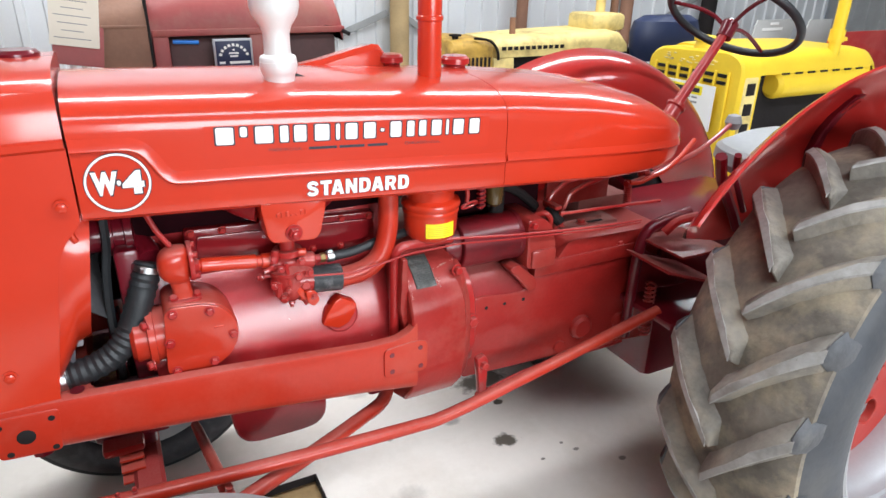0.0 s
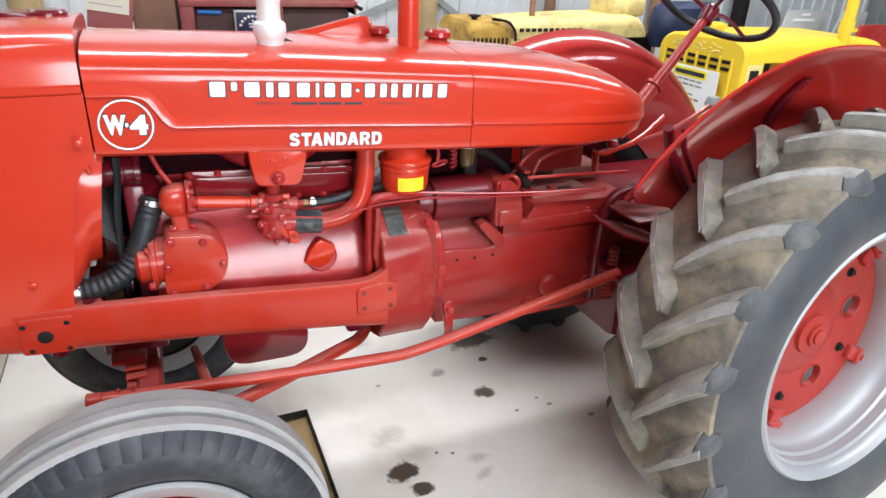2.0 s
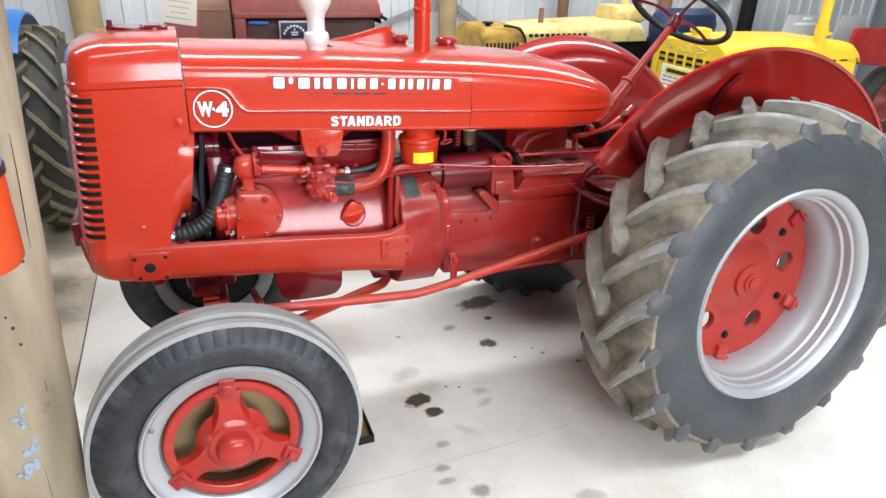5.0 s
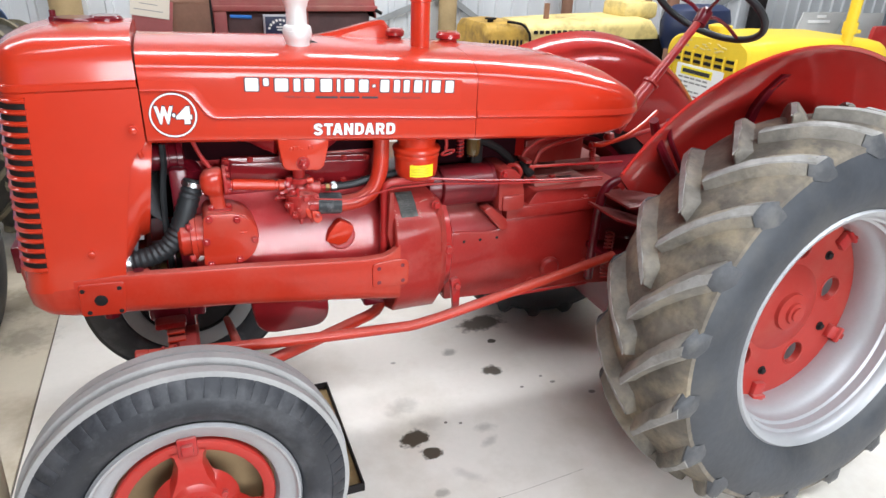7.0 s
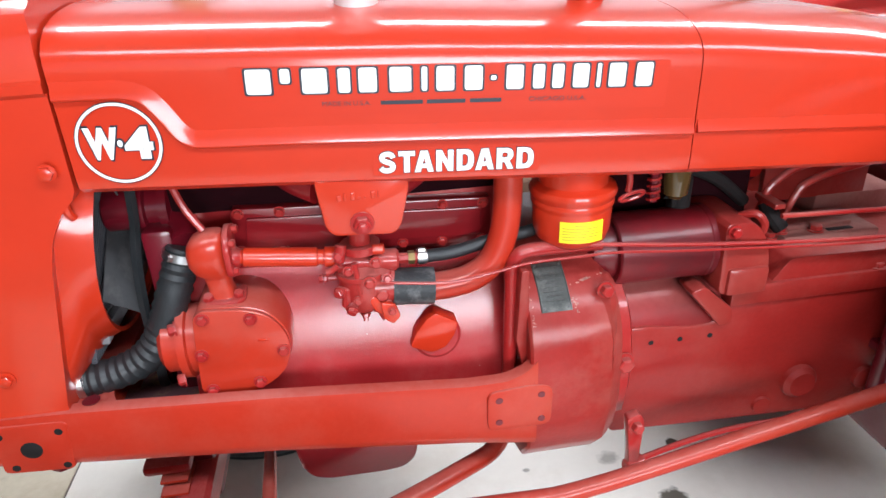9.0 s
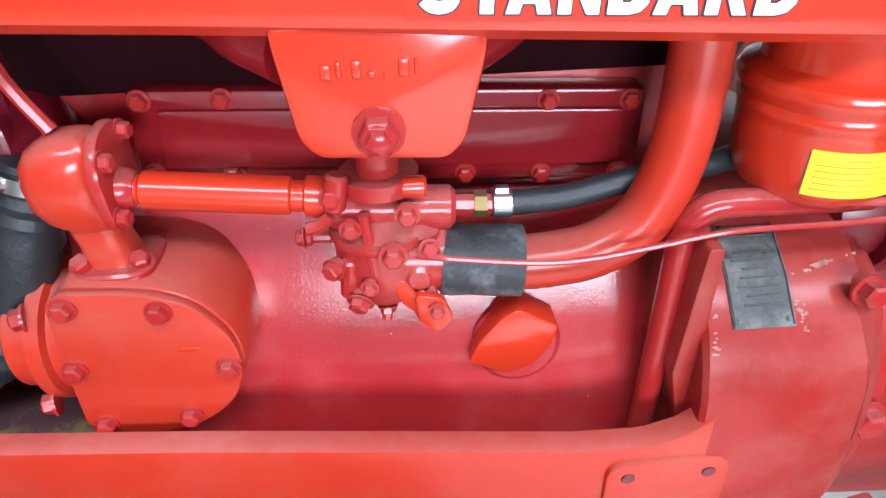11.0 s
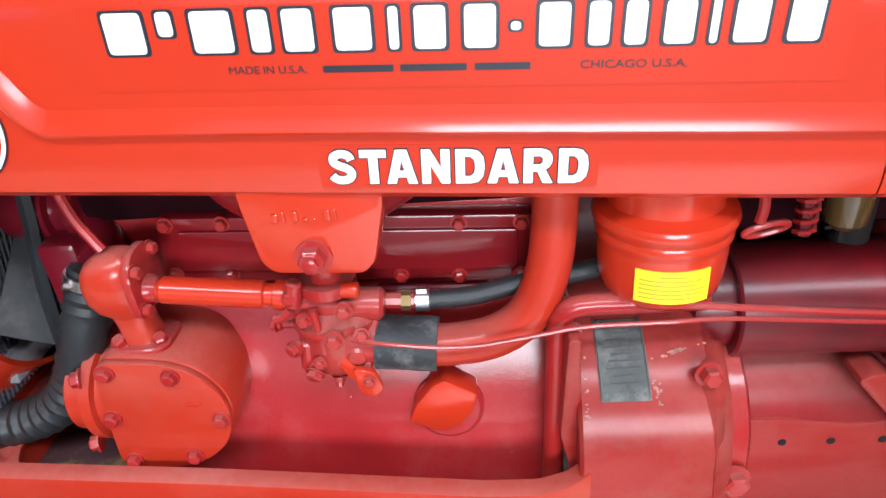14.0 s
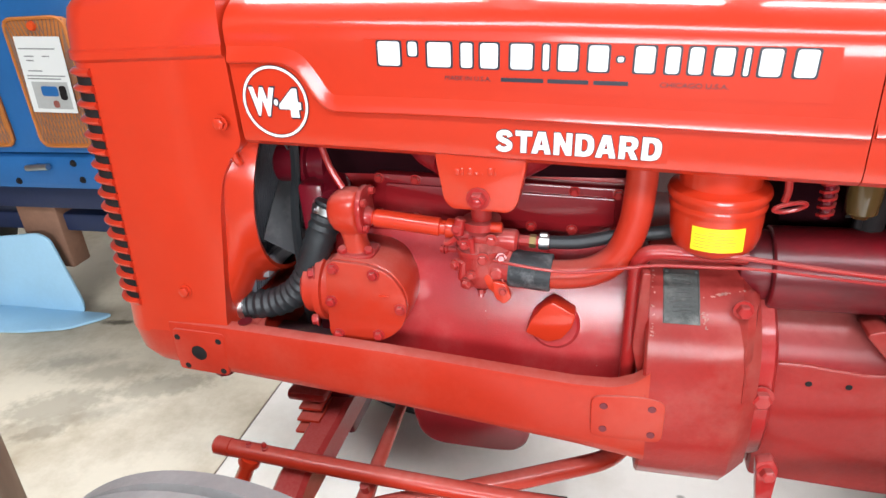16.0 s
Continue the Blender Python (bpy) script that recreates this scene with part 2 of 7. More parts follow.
YELLOW_LABEL = material("yellow_label", (0.85, 0.72, 0.02), 0.4, vary=0.03, bump=0)
LABEL_INK = material("brown_label_ink", (0.46, 0.34, 0.03), 0.5, bump=0)
STAINS = [  # x, y, half length, half width, turn, depth, softness
    (0.699, -0.163, 0.062, 0.042, 10, 0.95, 0.25), (0.727, -0.252, 0.042, 0.032, -20, 0.95, 0.25), (1.129, 0.119, 0.05, 0.034, 0, 0.9, 0.35), (1.221, 0.319, 0.024, 0.018, 0, 0.95, 0.3),
    (1.012, 0.293, 0.035, 0.024, 0, 0.5, 0.6), (1.24, 0.47, 0.12, 0.06, 8, 0.85, 0.4), (1.195, -0.021, 0.012, 0.008, 0, 0.8, 0.4), (1.327, -0.029, 0.012, 0.008, 0, 0.7, 0.4), (1.3, 0.02, 0.008, 0.006, 0, 0.7, 0.4),
    (0.705, 0.014, 0.07, 0.045, 20, 0.3, 0.9), (0.768, -0.096, 0.06, 0.04, 0, 0.22, 0.9), (0.958, -0.191, 0.04, 0.024, 0, 0.3, 0.8), (0.939, -0.263, 0.04, 0.02, 30, 0.28, 0.8), (0.693, -0.429, 0.026, 0.018, 0, 0.42, 0.6),
    (0.653, -0.541, 0.03, 0.02, 0, 0.5, 0.6), (0.641, -0.602, 0.035, 0.016, 0, 0.45, 0.6), (0.731, -0.678, 0.034, 0.03, 0, 0.55, 0.5), (1.442, -0.135, 0.014, 0.01, 0, 0.7, 0.5), (0.759, 0.295, 0.012, 0.009, 0, 0.6, 0.5),
    (0.764, 0.593, 0.06, 0.03, 0, 0.25, 0.7), (0.809, -0.386, 0.06, 0.02, -40, 0.2, 0.9), (0.83, -0.12, 0.008, 0.006, 0, 0.8, 0.3), (0.88, -0.14, 0.007, 0.006, 0, 0.8, 0.3), (1.056, -0.83, 0.06, 0.05, 0, 0.35, 0.4),
    (-0.75, 1.3, 0.16, 0.14, 0, 0.5, 0.8), (-0.66, 0.95, 0.12, 0.12, 0, 0.45, 0.8), (-1.44, 0.86, 0.09, 0.02, 10, 0.8, 0.6), (-1.43, 0.58, 0.2, 0.06, 20, 0.4, 0.9), (-1.2, 0.29, 0.25, 0.05, 25, 0.35, 0.9), (0.5, -0.9, 0.2, 0.1, 20, 0.15, 1.0),
    (-1.287, 0.337, 0.22, 0.1, 25, 0.38, 0.5), (-0.98, 0.5, 0.2, 0.07, 20, 0.36, 0.5), (-1.24, 0.22, 0.1, 0.05, 30, 0.4, 0.5), (-1.24, 0.54, 0.16, 0.07, 15, 0.3, 0.7)]


def concrete_with_stains(name, colour, dirt, amount, scale):
    m = material(name, colour, 0.42, vary=0.07, scale=1.6, grain=40, bump=0.12, dirt=dirt, dirt_amount=amount, dirt_scale=scale)
    n, l = m.node_tree.nodes, m.node_tree.links
    b = n["Principled BSDF"]
    colour = b.inputs["Base Color"].links[0].from_socket
    co, edge = n.new("ShaderNodeTexCoord"), n.new("ShaderNodeTexNoise")
    edge.inputs["Scale"].default_value, edge.inputs["Detail"].default_value, edge.inputs["Roughness"].default_value = 26, 4, 0.6
    l.new(co.outputs["Object"], edge.inputs["Vector"])
    total = None
    for x, y, a, c, turn, depth, soft in STAINS:
        mp, ln, add, cut = n.new("ShaderNodeMapping"), n.new("ShaderNodeVectorMath"), n.new("ShaderNodeMath"), n.new("ShaderNodeMapRange")
        mp.vector_type = "TEXTURE"
        mp.inputs["Location"].default_value, mp.inputs["Rotation"].default_value, mp.inputs["Scale"].default_value = (x, y, 0), (0, 0, radians(turn)), (a, c, 1)
        l.new(co.outputs["Object"], mp.inputs["Vector"])
        ln.operation = "LENGTH"
        l.new(mp.outputs[0], ln.inputs[0])
        add.operation = "MULTIPLY_ADD"
        l.new(edge.outputs[0], add.inputs[0])
        add.inputs[1].default_value = 1.6
        l.new(ln.outputs["Value"], add.inputs[2])
        l.new(add.outputs[0], cut.inputs[0])
        cut.inputs[1].default_value, cut.inputs[2].default_value, cut.inputs[3].default_value, cut.inputs[4].default_value = 1.75 - soft * 0.75, 1.75 + soft * 0.35, depth, 0.0
        if total is None:
            total = cut.outputs[0]
        else:
            top = n.new("ShaderNodeMath")
            top.operation = "MAXIMUM"
            l.new(total, top.inputs[0])
            l.new(cut.outputs[0], top.inputs[1])
            total = top.outputs[0]
    mix = n.new("ShaderNodeMix")
    mix.data_type = "RGBA"
    l.new(total, mix.inputs[0])
    l.new(colour, mix.inputs[6])
    mix.inputs[7].default_value = (0.045, 0.03, 0.015, 1)
    l.new(mix.outputs[2], b.inputs["Base Color"])
    return m


CONCRETE = concrete_with_stains("pale_concrete_with_oil_stains", (0.77, 0.72, 0.655), (0.48, 0.41, 0.31), 0.5, 2.1)
CONCRETE_DIRTY = concrete_with_stains("grubby_concrete_with_brown_stains", (0.56, 0.49, 0.375), (0.24, 0.17, 0.09), 0.8, 1.9)
# dark surface for the unseen apron, to weaken bounce and reflections
APRON_DARK = material("dark_apron_cutting_bounce", (0.07, 0.068, 0.065), 0.85, vary=0.3, scale=3, grain=80, bump=0.4)
CONCRETE_PLAIN = material("pale_yard_concrete", (0.45, 0.43, 0.4), 0.7, scale=0.5)
STAIN = material("faded_floor_stain", (0.36, 0.31, 0.26), 0.5, vary=0.3, scale=14, bump=0.1)
JOINT = material("dirty_floor_joint", (0.13, 0.11, 0.09), 0.9, vary=0.3, scale=20)
IRON = material("grey_corrugated_steel", (0.72, 0.74, 0.76), 0.4, 0.3, vary=0.07, scale=1.5, bump=0.05)
TIMBER = material("weathered_pine", (0.42, 0.30, 0.15), 0.7, vary=0.2, scale=5, grain=50, bump=0.4)
POLE = material("weathered_pole_timber", (0.36, 0.29, 0.2), 0.85, vary=0.45, scale=9, grain=40, bump=0.8, stretch=(1, 1, 0.25), dirt=(0.14, 0.095, 0.05), dirt_amount=0.85, dirt_scale=5)


POLE_CRACK = material("dark_timber_check", (0.06, 0.04, 0.025), 0.95, vary=0.4, scale=30)

YELLOW = material("yellow_tractor_paint", (0.82, 0.57, 0.04), 0.4, vary=0.08, scale=4, grain=60, bump=0.1, coat=0.2)
YELLOW_OLD = material("faded_yellow_paint", (0.78, 0.62, 0.24), 0.55, vary=0.12, scale=5, bump=0.2, dirt=(0.2, 0.11, 0.03), dirt_amount=0.75, dirt_scale=6)
YELLOW_RUST = material("rusty_yellow_paint", (0.5, 0.3, 0.05), 0.65, vary=0.3, scale=12, bump=0.4, dirt=(0.12, 0.06, 0.02), dirt_amount=0.9, dirt_scale=9)
OLD_RED = material("faded_dull_red_paint", (0.3, 0.055, 0.05), 0.5, vary=0.2, scale=3, bump=0.15, dirt=(0.33, 0.2, 0.13), dirt_amount=0.6, dirt_scale=2.5)
OILY_PAN = material("oily_ochre_tray_bottom", (0.3, 0.2, 0.09), 0.45, vary=0.3, scale=8, bump=0.2, dirt=(0.09, 0.06, 0.03), dirt_amount=0.8, dirt_scale=5)
OCHRE = material("ochre_brown_wheel_inside", (0.3, 0.2, 0.1), 0.7, vary=0.2, scale=6, bump=0.15)
RUST = material("brown_rusty_paint", (0.24, 0.12, 0.075), 0.65, vary=0.25, scale=6, bump=0.25)
OLD_DARK = material("dark_brown_engine_grime", (0.09, 0.045, 0.042), 0.7, vary=0.3, scale=8, bump=0.3)
# orange wheel paint with the shadow on the wheels put into its colour
SHADOWED_ORANGE = material("shadow_darkened_orange_paint", (0.3, 0.07, 0.02), 0.6, vary=0.3, scale=8, bump=0.2, dirt=(0.08, 0.04, 0.03), dirt_amount=0.7, dirt_scale=6)
FLECK = material("faded_blue_paint_fleck", (0.3, 0.37, 0.45), 0.7, vary=0.3, scale=60, bump=0.2, dirt=(0.3, 0.25, 0.18), dirt_amount=0.8, dirt_scale=60)

DUST_PINK = material("thick_pinkish_dust_on_red", (0.3, 0.115, 0.095), 0.75, vary=0.25, scale=9, grain=90, bump=0.3, dirt=(0.2, 0.035, 0.03), dirt_amount=0.7, dirt_scale=9)

BLUE = material("blue_tractor_paint", (0.02, 0.13, 0.36), 0.4, vary=0.12, scale=4, bump=0.1)
PALE_BLUE = material("pale_blue_paint", (0.36, 0.6, 0.78), 0.5, vary=0.08, scale=4, bump=0.1)
ORANGE_MESH = material("orange_grille_mesh", (0.5, 0.16, 0.03), 0.5, vary=0.2)
PAPER = material("white_paper", (0.8, 0.8, 0.77), 0.7, vary=0.03, bump=0.02)
CREAM = material("cream_card", (0.74, 0.69, 0.57), 0.7, vary=0.04, bump=0.03)
INK = material("grey_print", (0.25, 0.25, 0.24), 0.7, bump=0)
ORANGE_RED = material("orange_red_extinguisher", (0.8, 0.09, 0.02), 0.35, vary=0.04, bump=0.02, coat=0.2)
LABEL_BLUE = material("blue_label", (0.01, 0.2, 0.68), 0.4, vary=0.04, bump=0)
NAVY = material("navy_vinyl", (0.015, 0.025, 0.07), 0.45, vary=0.15, bump=0.15)
PALE_STEEL = material("dull_pale_steel", (0.5, 0.5, 0.48), 0.6, 0.1, vary=0.15, scale=3, bump=0.1)
BLADE = material("grimy_grey_blade", (0.075, 0.073, 0.076), 0.6, 0.1, vary=0.35, scale=14, bump=0.15, dirt=(0.2, 0.19, 0.19), dirt_amount=0.6, dirt_scale=20)

GREY_BOX = material("grey_steel_sheet", (0.3, 0.31, 0.31), 0.55, 0.2, vary=0.12, bump=0.1)
CEILING_MAT = material("grey_steel_roof", (0.24, 0.25, 0.26), 0.6, vary=0.04)


# ---- mesh tools ----
def mesh_object(name, bm, mat, sharp=35):
    bmesh.ops.recalc_face_normals(bm, faces=bm.faces)
    limit = radians(sharp)
    for f in bm.faces:
        f.smooth = True
    for e in bm.edges:
        e.smooth = not (len(e.link_faces) == 2 and e.calc_face_angle(0) > limit)
    me = bpy.data.meshes.new(name)
    bm.to_mesh(me)
    bm.free()
    me.materials.append(mat)
    return new(name, me)


def thing(name, at, label, category, group="", kind=""):
    ob = new(name)
    ob.empty_display_size = 0.2
    ob.matrix_basis = at if isinstance(at, Matrix) else Matrix.Translation(at)
    return tagged(ob, label, category, group, kind)


def part(name, bm, mat, parent, label="", m=None, sharp=35):
    """One mesh, given in the world's coordinates (through m), under a thing or a part."""
    if m is not None:
        bmesh.ops.transform(bm, matrix=m, verts=bm.verts)
    ob = mesh_object(name, bm, mat, sharp)
    ob.parent = parent
    if parent.type == "EMPTY":
        ob.matrix_parent_inverse = parent.matrix_basis.inverted()
    return tagged(ob, label)


def solid(name, bm, mat, label, category, kind="", group="", sharp=35):
    return tagged(mesh_object(name, bm, mat, sharp), label, category, group, kind)


def soften(bm, width, segments=2, angle=30):
    if width > 0:
        edges = [e for e in bm.edges if len(e.link_faces) == 2 and e.calc_face_angle(0) > radians(angle)]
        bmesh.ops.bevel(bm, geom=edges, offset=width, segments=segments, profile=0.5, affect="EDGES", clamp_overlap=True)
    return bm


def prism(points, a, b, bevel=0.004, axis="y", bm=None, segments=2):
    """An outline in the two other axes, drawn out from a to b along axis."""
    own = bmesh.new()
    put = {"y": lambda u, v, w: (u, w, v), "x": lambda u, v, w: (w, u, v), "z": lambda u, v, w: (u, v, w)}[axis]
    lo = [own.verts.new(put(u, v, a)) for u, v in points]
    hi = [own.verts.new(put(u, v, b)) for u, v in points]
    own.faces.new(lo)
    own.faces.new(hi[::-1])
    for i in range(len(points)):
        j = (i + 1) % len(points)
        own.faces.new((lo[i], lo[j], hi[j], hi[i]))
    bmesh.ops.recalc_face_normals(own, faces=own.faces)
    soften(own, bevel, segments)
    return merge(bm, own)


def merge(bm, own):
    if bm is None:
        return own
    me = bpy.data.meshes.new("joined")
    own.to_mesh(me)
    own.free()
    bm.from_mesh(me)
    bpy.data.meshes.remove(me)
    return bm


def box(x0, x1, y0, y1, z0, z1, bevel=0.004, bm=None):
    return prism([(x0, z0), (x1, z0), (x1, z1), (x0, z1)], y0, y1, bevel, "y", bm)


def smooth_path(points, steps=6):
    """A rounded run through the points (Catmull-Rom)."""
    p = [Vector(q) for q in points]
    out = []
    for i in range(len(p) - 1):
        a, b, c, d = p[max(i - 1, 0)], p[i], p[i + 1], p[min(i + 2, len(p) - 1)]
        for k in range(steps):
            t = k / steps
            out.append(0.5 * (2 * b + (c - a) * t + (2 * a - 5 * b + 4 * c - d) * t * t + (3 * b - a - 3 * c + d) * t ** 3))
    return out + [p[-1]]


def tube(points, radius, segments=12, bm=None, steps=5, ribs=0.0):
    own = bmesh.new()
    path = smooth_path(points, steps) if steps > 1 else [Vector(q) for q in points]
    radii = radius if callable(radius) else (lambda t: radius)
    rings, side = [], None
    for i, p in enumerate(path):
        ahead = (path[min(i + 1, len(path) - 1)] - path[max(i - 1, 0)]).normalized()
        if side is None:
            side = ahead.orthogonal().normalized()
        side = (side - ahead * side.dot(ahead)).normalized()
        up = ahead.cross(side)
        r = radii(i / max(1, len(path) - 1)) * (1 + (ribs if i % 2 else 0))
        rings.append([own.verts.new(p + (side * math.cos(a) + up * math.sin(a)) * r) for a in (2 * math.pi * k / segments for k in range(segments))])
    for a, b in zip(rings, rings[1:]):
        for k in range(segments):
            own.faces.new((a[k], a[(k + 1) % segments], b[(k + 1) % segments], b[k]))
    own.faces.new(rings[0][::-1])
    own.faces.new(rings[-1])
    return merge(bm, own)


def lathe(profile, segments=48, m=None, bm=None, closed=False):
    """A profile of (radius, height), turned about z; then moved by m."""
    own = bmesh.new()
    rings = []
    for r, h in profile:
        if r < 1e-6:
            rings.append([own.verts.new((0, 0, h))])
        else:
            rings.append([own.verts.new((r * math.cos(2 * math.pi * k / segments), r * math.sin(2 * math.pi * k / segments), h)) for k in range(segments)])
    pairs = list(zip(rings, rings[1:])) + ([(rings[-1], rings[0])] if closed else [])
    for a, b in pairs:
        for k in range(segments):
            j = (k + 1) % segments
            quad = [a[k % len(a)], a[j % len(a)], b[j % len(b)], b[k % len(b)]]
            quad = [v for i, v in enumerate(quad) if v not in quad[:i]]
            if len(quad) > 2:
                own.faces.new(quad)
    if m is not None:
        bmesh.ops.transform(own, matrix=m, verts=own.verts)
    return merge(bm, own)


def along(a, b):
    """The pose that takes the z axis onto the way from a to b."""
    d = Vector(b) - Vector(a)
    return Matrix.Translation(a) @ d.to_track_quat("Z", "Y").to_matrix().to_4x4()


def rod(a, b, r, segments=14, bm=None, bevel=0.0):
    h = (Vector(b) - Vector(a)).length
    e = min(bevel, r * 0.6)
    return lathe([(0, 0), (r - e, 0), (r, e), (r, h - e), (r - e, h), (0, h)], segments, along(a, b), bm)


def bolt(at, way, r=0.008, h=0.008, bm=None):
    """A hexagon head on a washer, proud of a face."""
    m = along(at, Vector(at) + Vector(way))
    bm = lathe([(0, 0), (r * 1.35, 0), (r * 1.35, h * 0.2), (0, h * 0.2)], 12, m, bm)
    return lathe([(0, h * 0.1), (r, h * 0.1), (r, h * 0.85), (r * 0.75, h), (0, h)], 6, m, bm)


def bolts(parent, mat, places, way, r=0.008, h=0.008, name="bolt"):
    for p in places:
        part(name, bolt(p, way, r, h), mat, parent)


def soft_loop(cx, cy, z, p, q, n=3.0, m=24):
    """A level loop between an oval and a rectangle."""
    out = []
    for k in range(m):
        c, s = math.cos(2 * math.pi * k / m), math.sin(2 * math.pi * k / m)
        out.append((cx + p * math.copysign(abs(c) ** (2 / n), c), cy + q * math.copysign(abs(s) ** (2 / n), s), z))
    return out


def rounded(points, r, steps=4):
    """An outline with its corners rounded."""
    out, n = [], len(points)
    for i in range(n):
        p, a, b = Vector(points[i]), Vector(points[i - 1]), Vector(points[(i + 1) % n])
        k = min(r, (a - p).length * 0.45, (b - p).length * 0.45)
        u, v = p + (a - p).normalized() * k, p + (b - p).normalized() * k
        for s in range(steps + 1):
            t = s / steps
            q = u * (1 - t) ** 2 + p * 2 * t * (1 - t) + v * t * t
            out.append((q.x, q.y))
    return out


# ---- the shed ----
def sheet(x0, x1, y0, y1, z0, z1):
    return box(x0, x1, y0, y1, z0, z1, 0)


X0, X1, Y0, Y1, TOP = -7.0, 9.0, -6.0, 4.6, 4.2
solid("floor_slab", box(X0 - 0.2, -0.556, -2.3, Y1 + 0.2, -0.15, 0.0, 0.002), CONCRETE_DIRTY, "grubby concrete floor slab with brown stains", "floor", "structure")
solid("floor", box(-0.55, X1 + 0.2, -2.3, Y1 + 0.2, -0.15, 0.0, 0.002), CONCRETE, "pale stained concrete shed floor with a saw-cut joint", "floor", "structure")
solid("floor_joint", sheet(-0.5565, -0.5495, Y0 - 6, Y1 + 0.2, -0.15, -0.004), JOINT, "dirty saw-cut joint in the concrete floor", "floor joint", "structure")
# unseen apron behind the camera, added dark to cut bounce and reflections
solid("apron", box(X0 - 0.2, X1 + 0.2, Y0 - 6, -2.306, -0.15, -0.003, 0.002), APRON_DARK, "unseen dark apron, added to cut light bounced off the floor", "apron", "structure")
solid("ground", sheet(-300, 300, -300, 300, -0.4, -0.16), CONCRETE_PLAIN, "pale ground outside the shed", "ground", "structure")


def corrugated(length, height, pitch=0.19, depth=0.022):
    bm = bmesh.new()
    n = int(length / pitch)
    outline = []
    for i in range(n):
        for f, d in ((0, 0), (0.62, 0), (0.68, -depth), (0.94, -depth)):
            outline.append(((i + f) * pitch, d))
    front = [(x, y) for x, y in outline]
    back = [(x, 0.03) for x, _ in reversed(outline)]
    return prism(front + back, 0, height, 0, "z", bm)


def wall(name, m, length, label):
    bm = corrugated(length, TOP)
    bmesh.ops.transform(bm, matrix=m, verts=bm.verts)
    # walls other than the north one are darker, to cut reflections and bounce
    return solid(name, bm, IRON if "north" in name else GREY_BOX, label, "wall", "structure")


wall("wall_north", Matrix.Translation((X0, Y1, 0)), X1 - X0, "grey ribbed steel shed wall behind the tractors")
wall("wall_west", pose(X0, Y0, 0, 0, 0, 90), Y1 - Y0, "grey ribbed steel shed end wall")
wall("wall_east", pose(X1, Y1, 0, 0, 0, -90), Y1 - Y0, "grey ribbed steel shed end wall")
# unseen wall behind the camera, kept dark to weaken reflections in the paint
solid("wall_south", box(X0, -2.8, Y0 - 0.1, Y0, 0, TOP, 0, box(4.0, X1, Y0 - 0.1, Y0, 0, TOP, 0, box(-2.8, 4.0, Y0 - 0.1, Y0, 3.6, TOP, 0))), GREY_BOX, "unseen shed wall with a door gap, kept dark against reflections", "wall", "structure")
# unseen roof, kept dark to cut bounced light
roof = bmesh.new()
for a, b in ((Y0 - 0.1, -3.05), (-2.15, 1.15), (2.05, Y1 + 0.1)):
    box(X0 - 0.1, X1 + 0.1, a, b, TOP, TOP + 0.06, 0, roof)
for a, b in ((-3.05, -2.15), (1.15, 2.05)):
    box(X0 - 0.1, -4.0, a, b, TOP, TOP + 0.06, 0, roof)
    box(5.0, X1 + 0.1, a, b, TOP, TOP + 0.06, 0, roof)
solid("ceiling", roof, CEILING_MAT, "unseen shed roof with skylight gaps, kept dark against bounce", "ceiling", "structure")

# ---- the red tractor ----
tractor = thing("tractor", (0.85, 0, 0), "bright red restored vintage farm tractor on grey tyres", "tractor")


def lerp(table, x):
    return float(np.interp(x, [a for a, _ in table], [b for _, b in table]))


def loft(sections, bm=None, cap=True):
    """Loops of equally many points, skinned one to the next."""
    own = bmesh.new()
    rings = [[own.verts.new(p) for p in s] for s in sections]
    for a, b in zip(rings, rings[1:]):
        for k in range(len(a)):
            j = (k + 1) % len(a)
            own.faces.new((a[k], a[j], b[j], b[k]))
    if cap:
        own.faces.new(rings[0][::-1])
        own.faces.new(rings[-1])
    return merge(bm, own)


HOOD_SIDE = [(-0.3, -0.191), (0.04, -0.205), (1.1, -0.2495), (1.2, -0.252), (1.3, -0.248), (1.355, -0.233), (1.394, -0.198), (1.418, -0.13)]
HOOD_TOP = [(-0.02, 1.345), (0.45, 1.331), (0.9, 1.306), (1.1, 1.288), (1.2, 1.27), (1.29, 1.247), (1.36, 1.211), (1.404, 1.168), (1.418, 1.15)]
HOOD_FOOT = [(-0.02, 1.122), (0.236, 1.111), (0.755, 1.086), (1.15, 1.071), (1.26, 1.074), (1.34, 1.089), (1.395, 1.118), (1.418, 1.135)]


def hood_y(x):
    return lerp(HOOD_SIDE, x)


def hood_section(x, grow=0.0):
    w, top, foot = -hood_y(x) + grow, lerp(HOOD_TOP, x) + grow, lerp(HOOD_FOOT, x) - grow * 0.5
    zs = foot + (top - foot) * lerp([(0.0, 0.69), (0.85, 0.67), (1.15, 0.6), (1.39, 0.5)], x)
    half = [(w - 0.012, foot), (w - 0.002, foot + 0.008)] + [(w, foot + 0.02 + (zs - foot - 0.02) * k / 4) for k in range(5)]
    for k in range(1, 13):
        a = math.pi / 2 * k / 12
        half.append((w * math.cos(a) ** (2 / 2.7), zs + (top - zs) * math.sin(a) ** (2 / 2.7)))
    left = [(x, -y, z) for y, z in half]
    right = [(x, y, z) for y, z in reversed(half[:-1])]
    return left + right


def stations(a, b, n):
    return [a + (b - a) * k / n for k in range(n + 1)]


part("hood", loft([hood_section(x) for x in stations(-0.002, 0.8304, 24)]), RED, tractor, "glossy bright red sheet-metal engine hood")
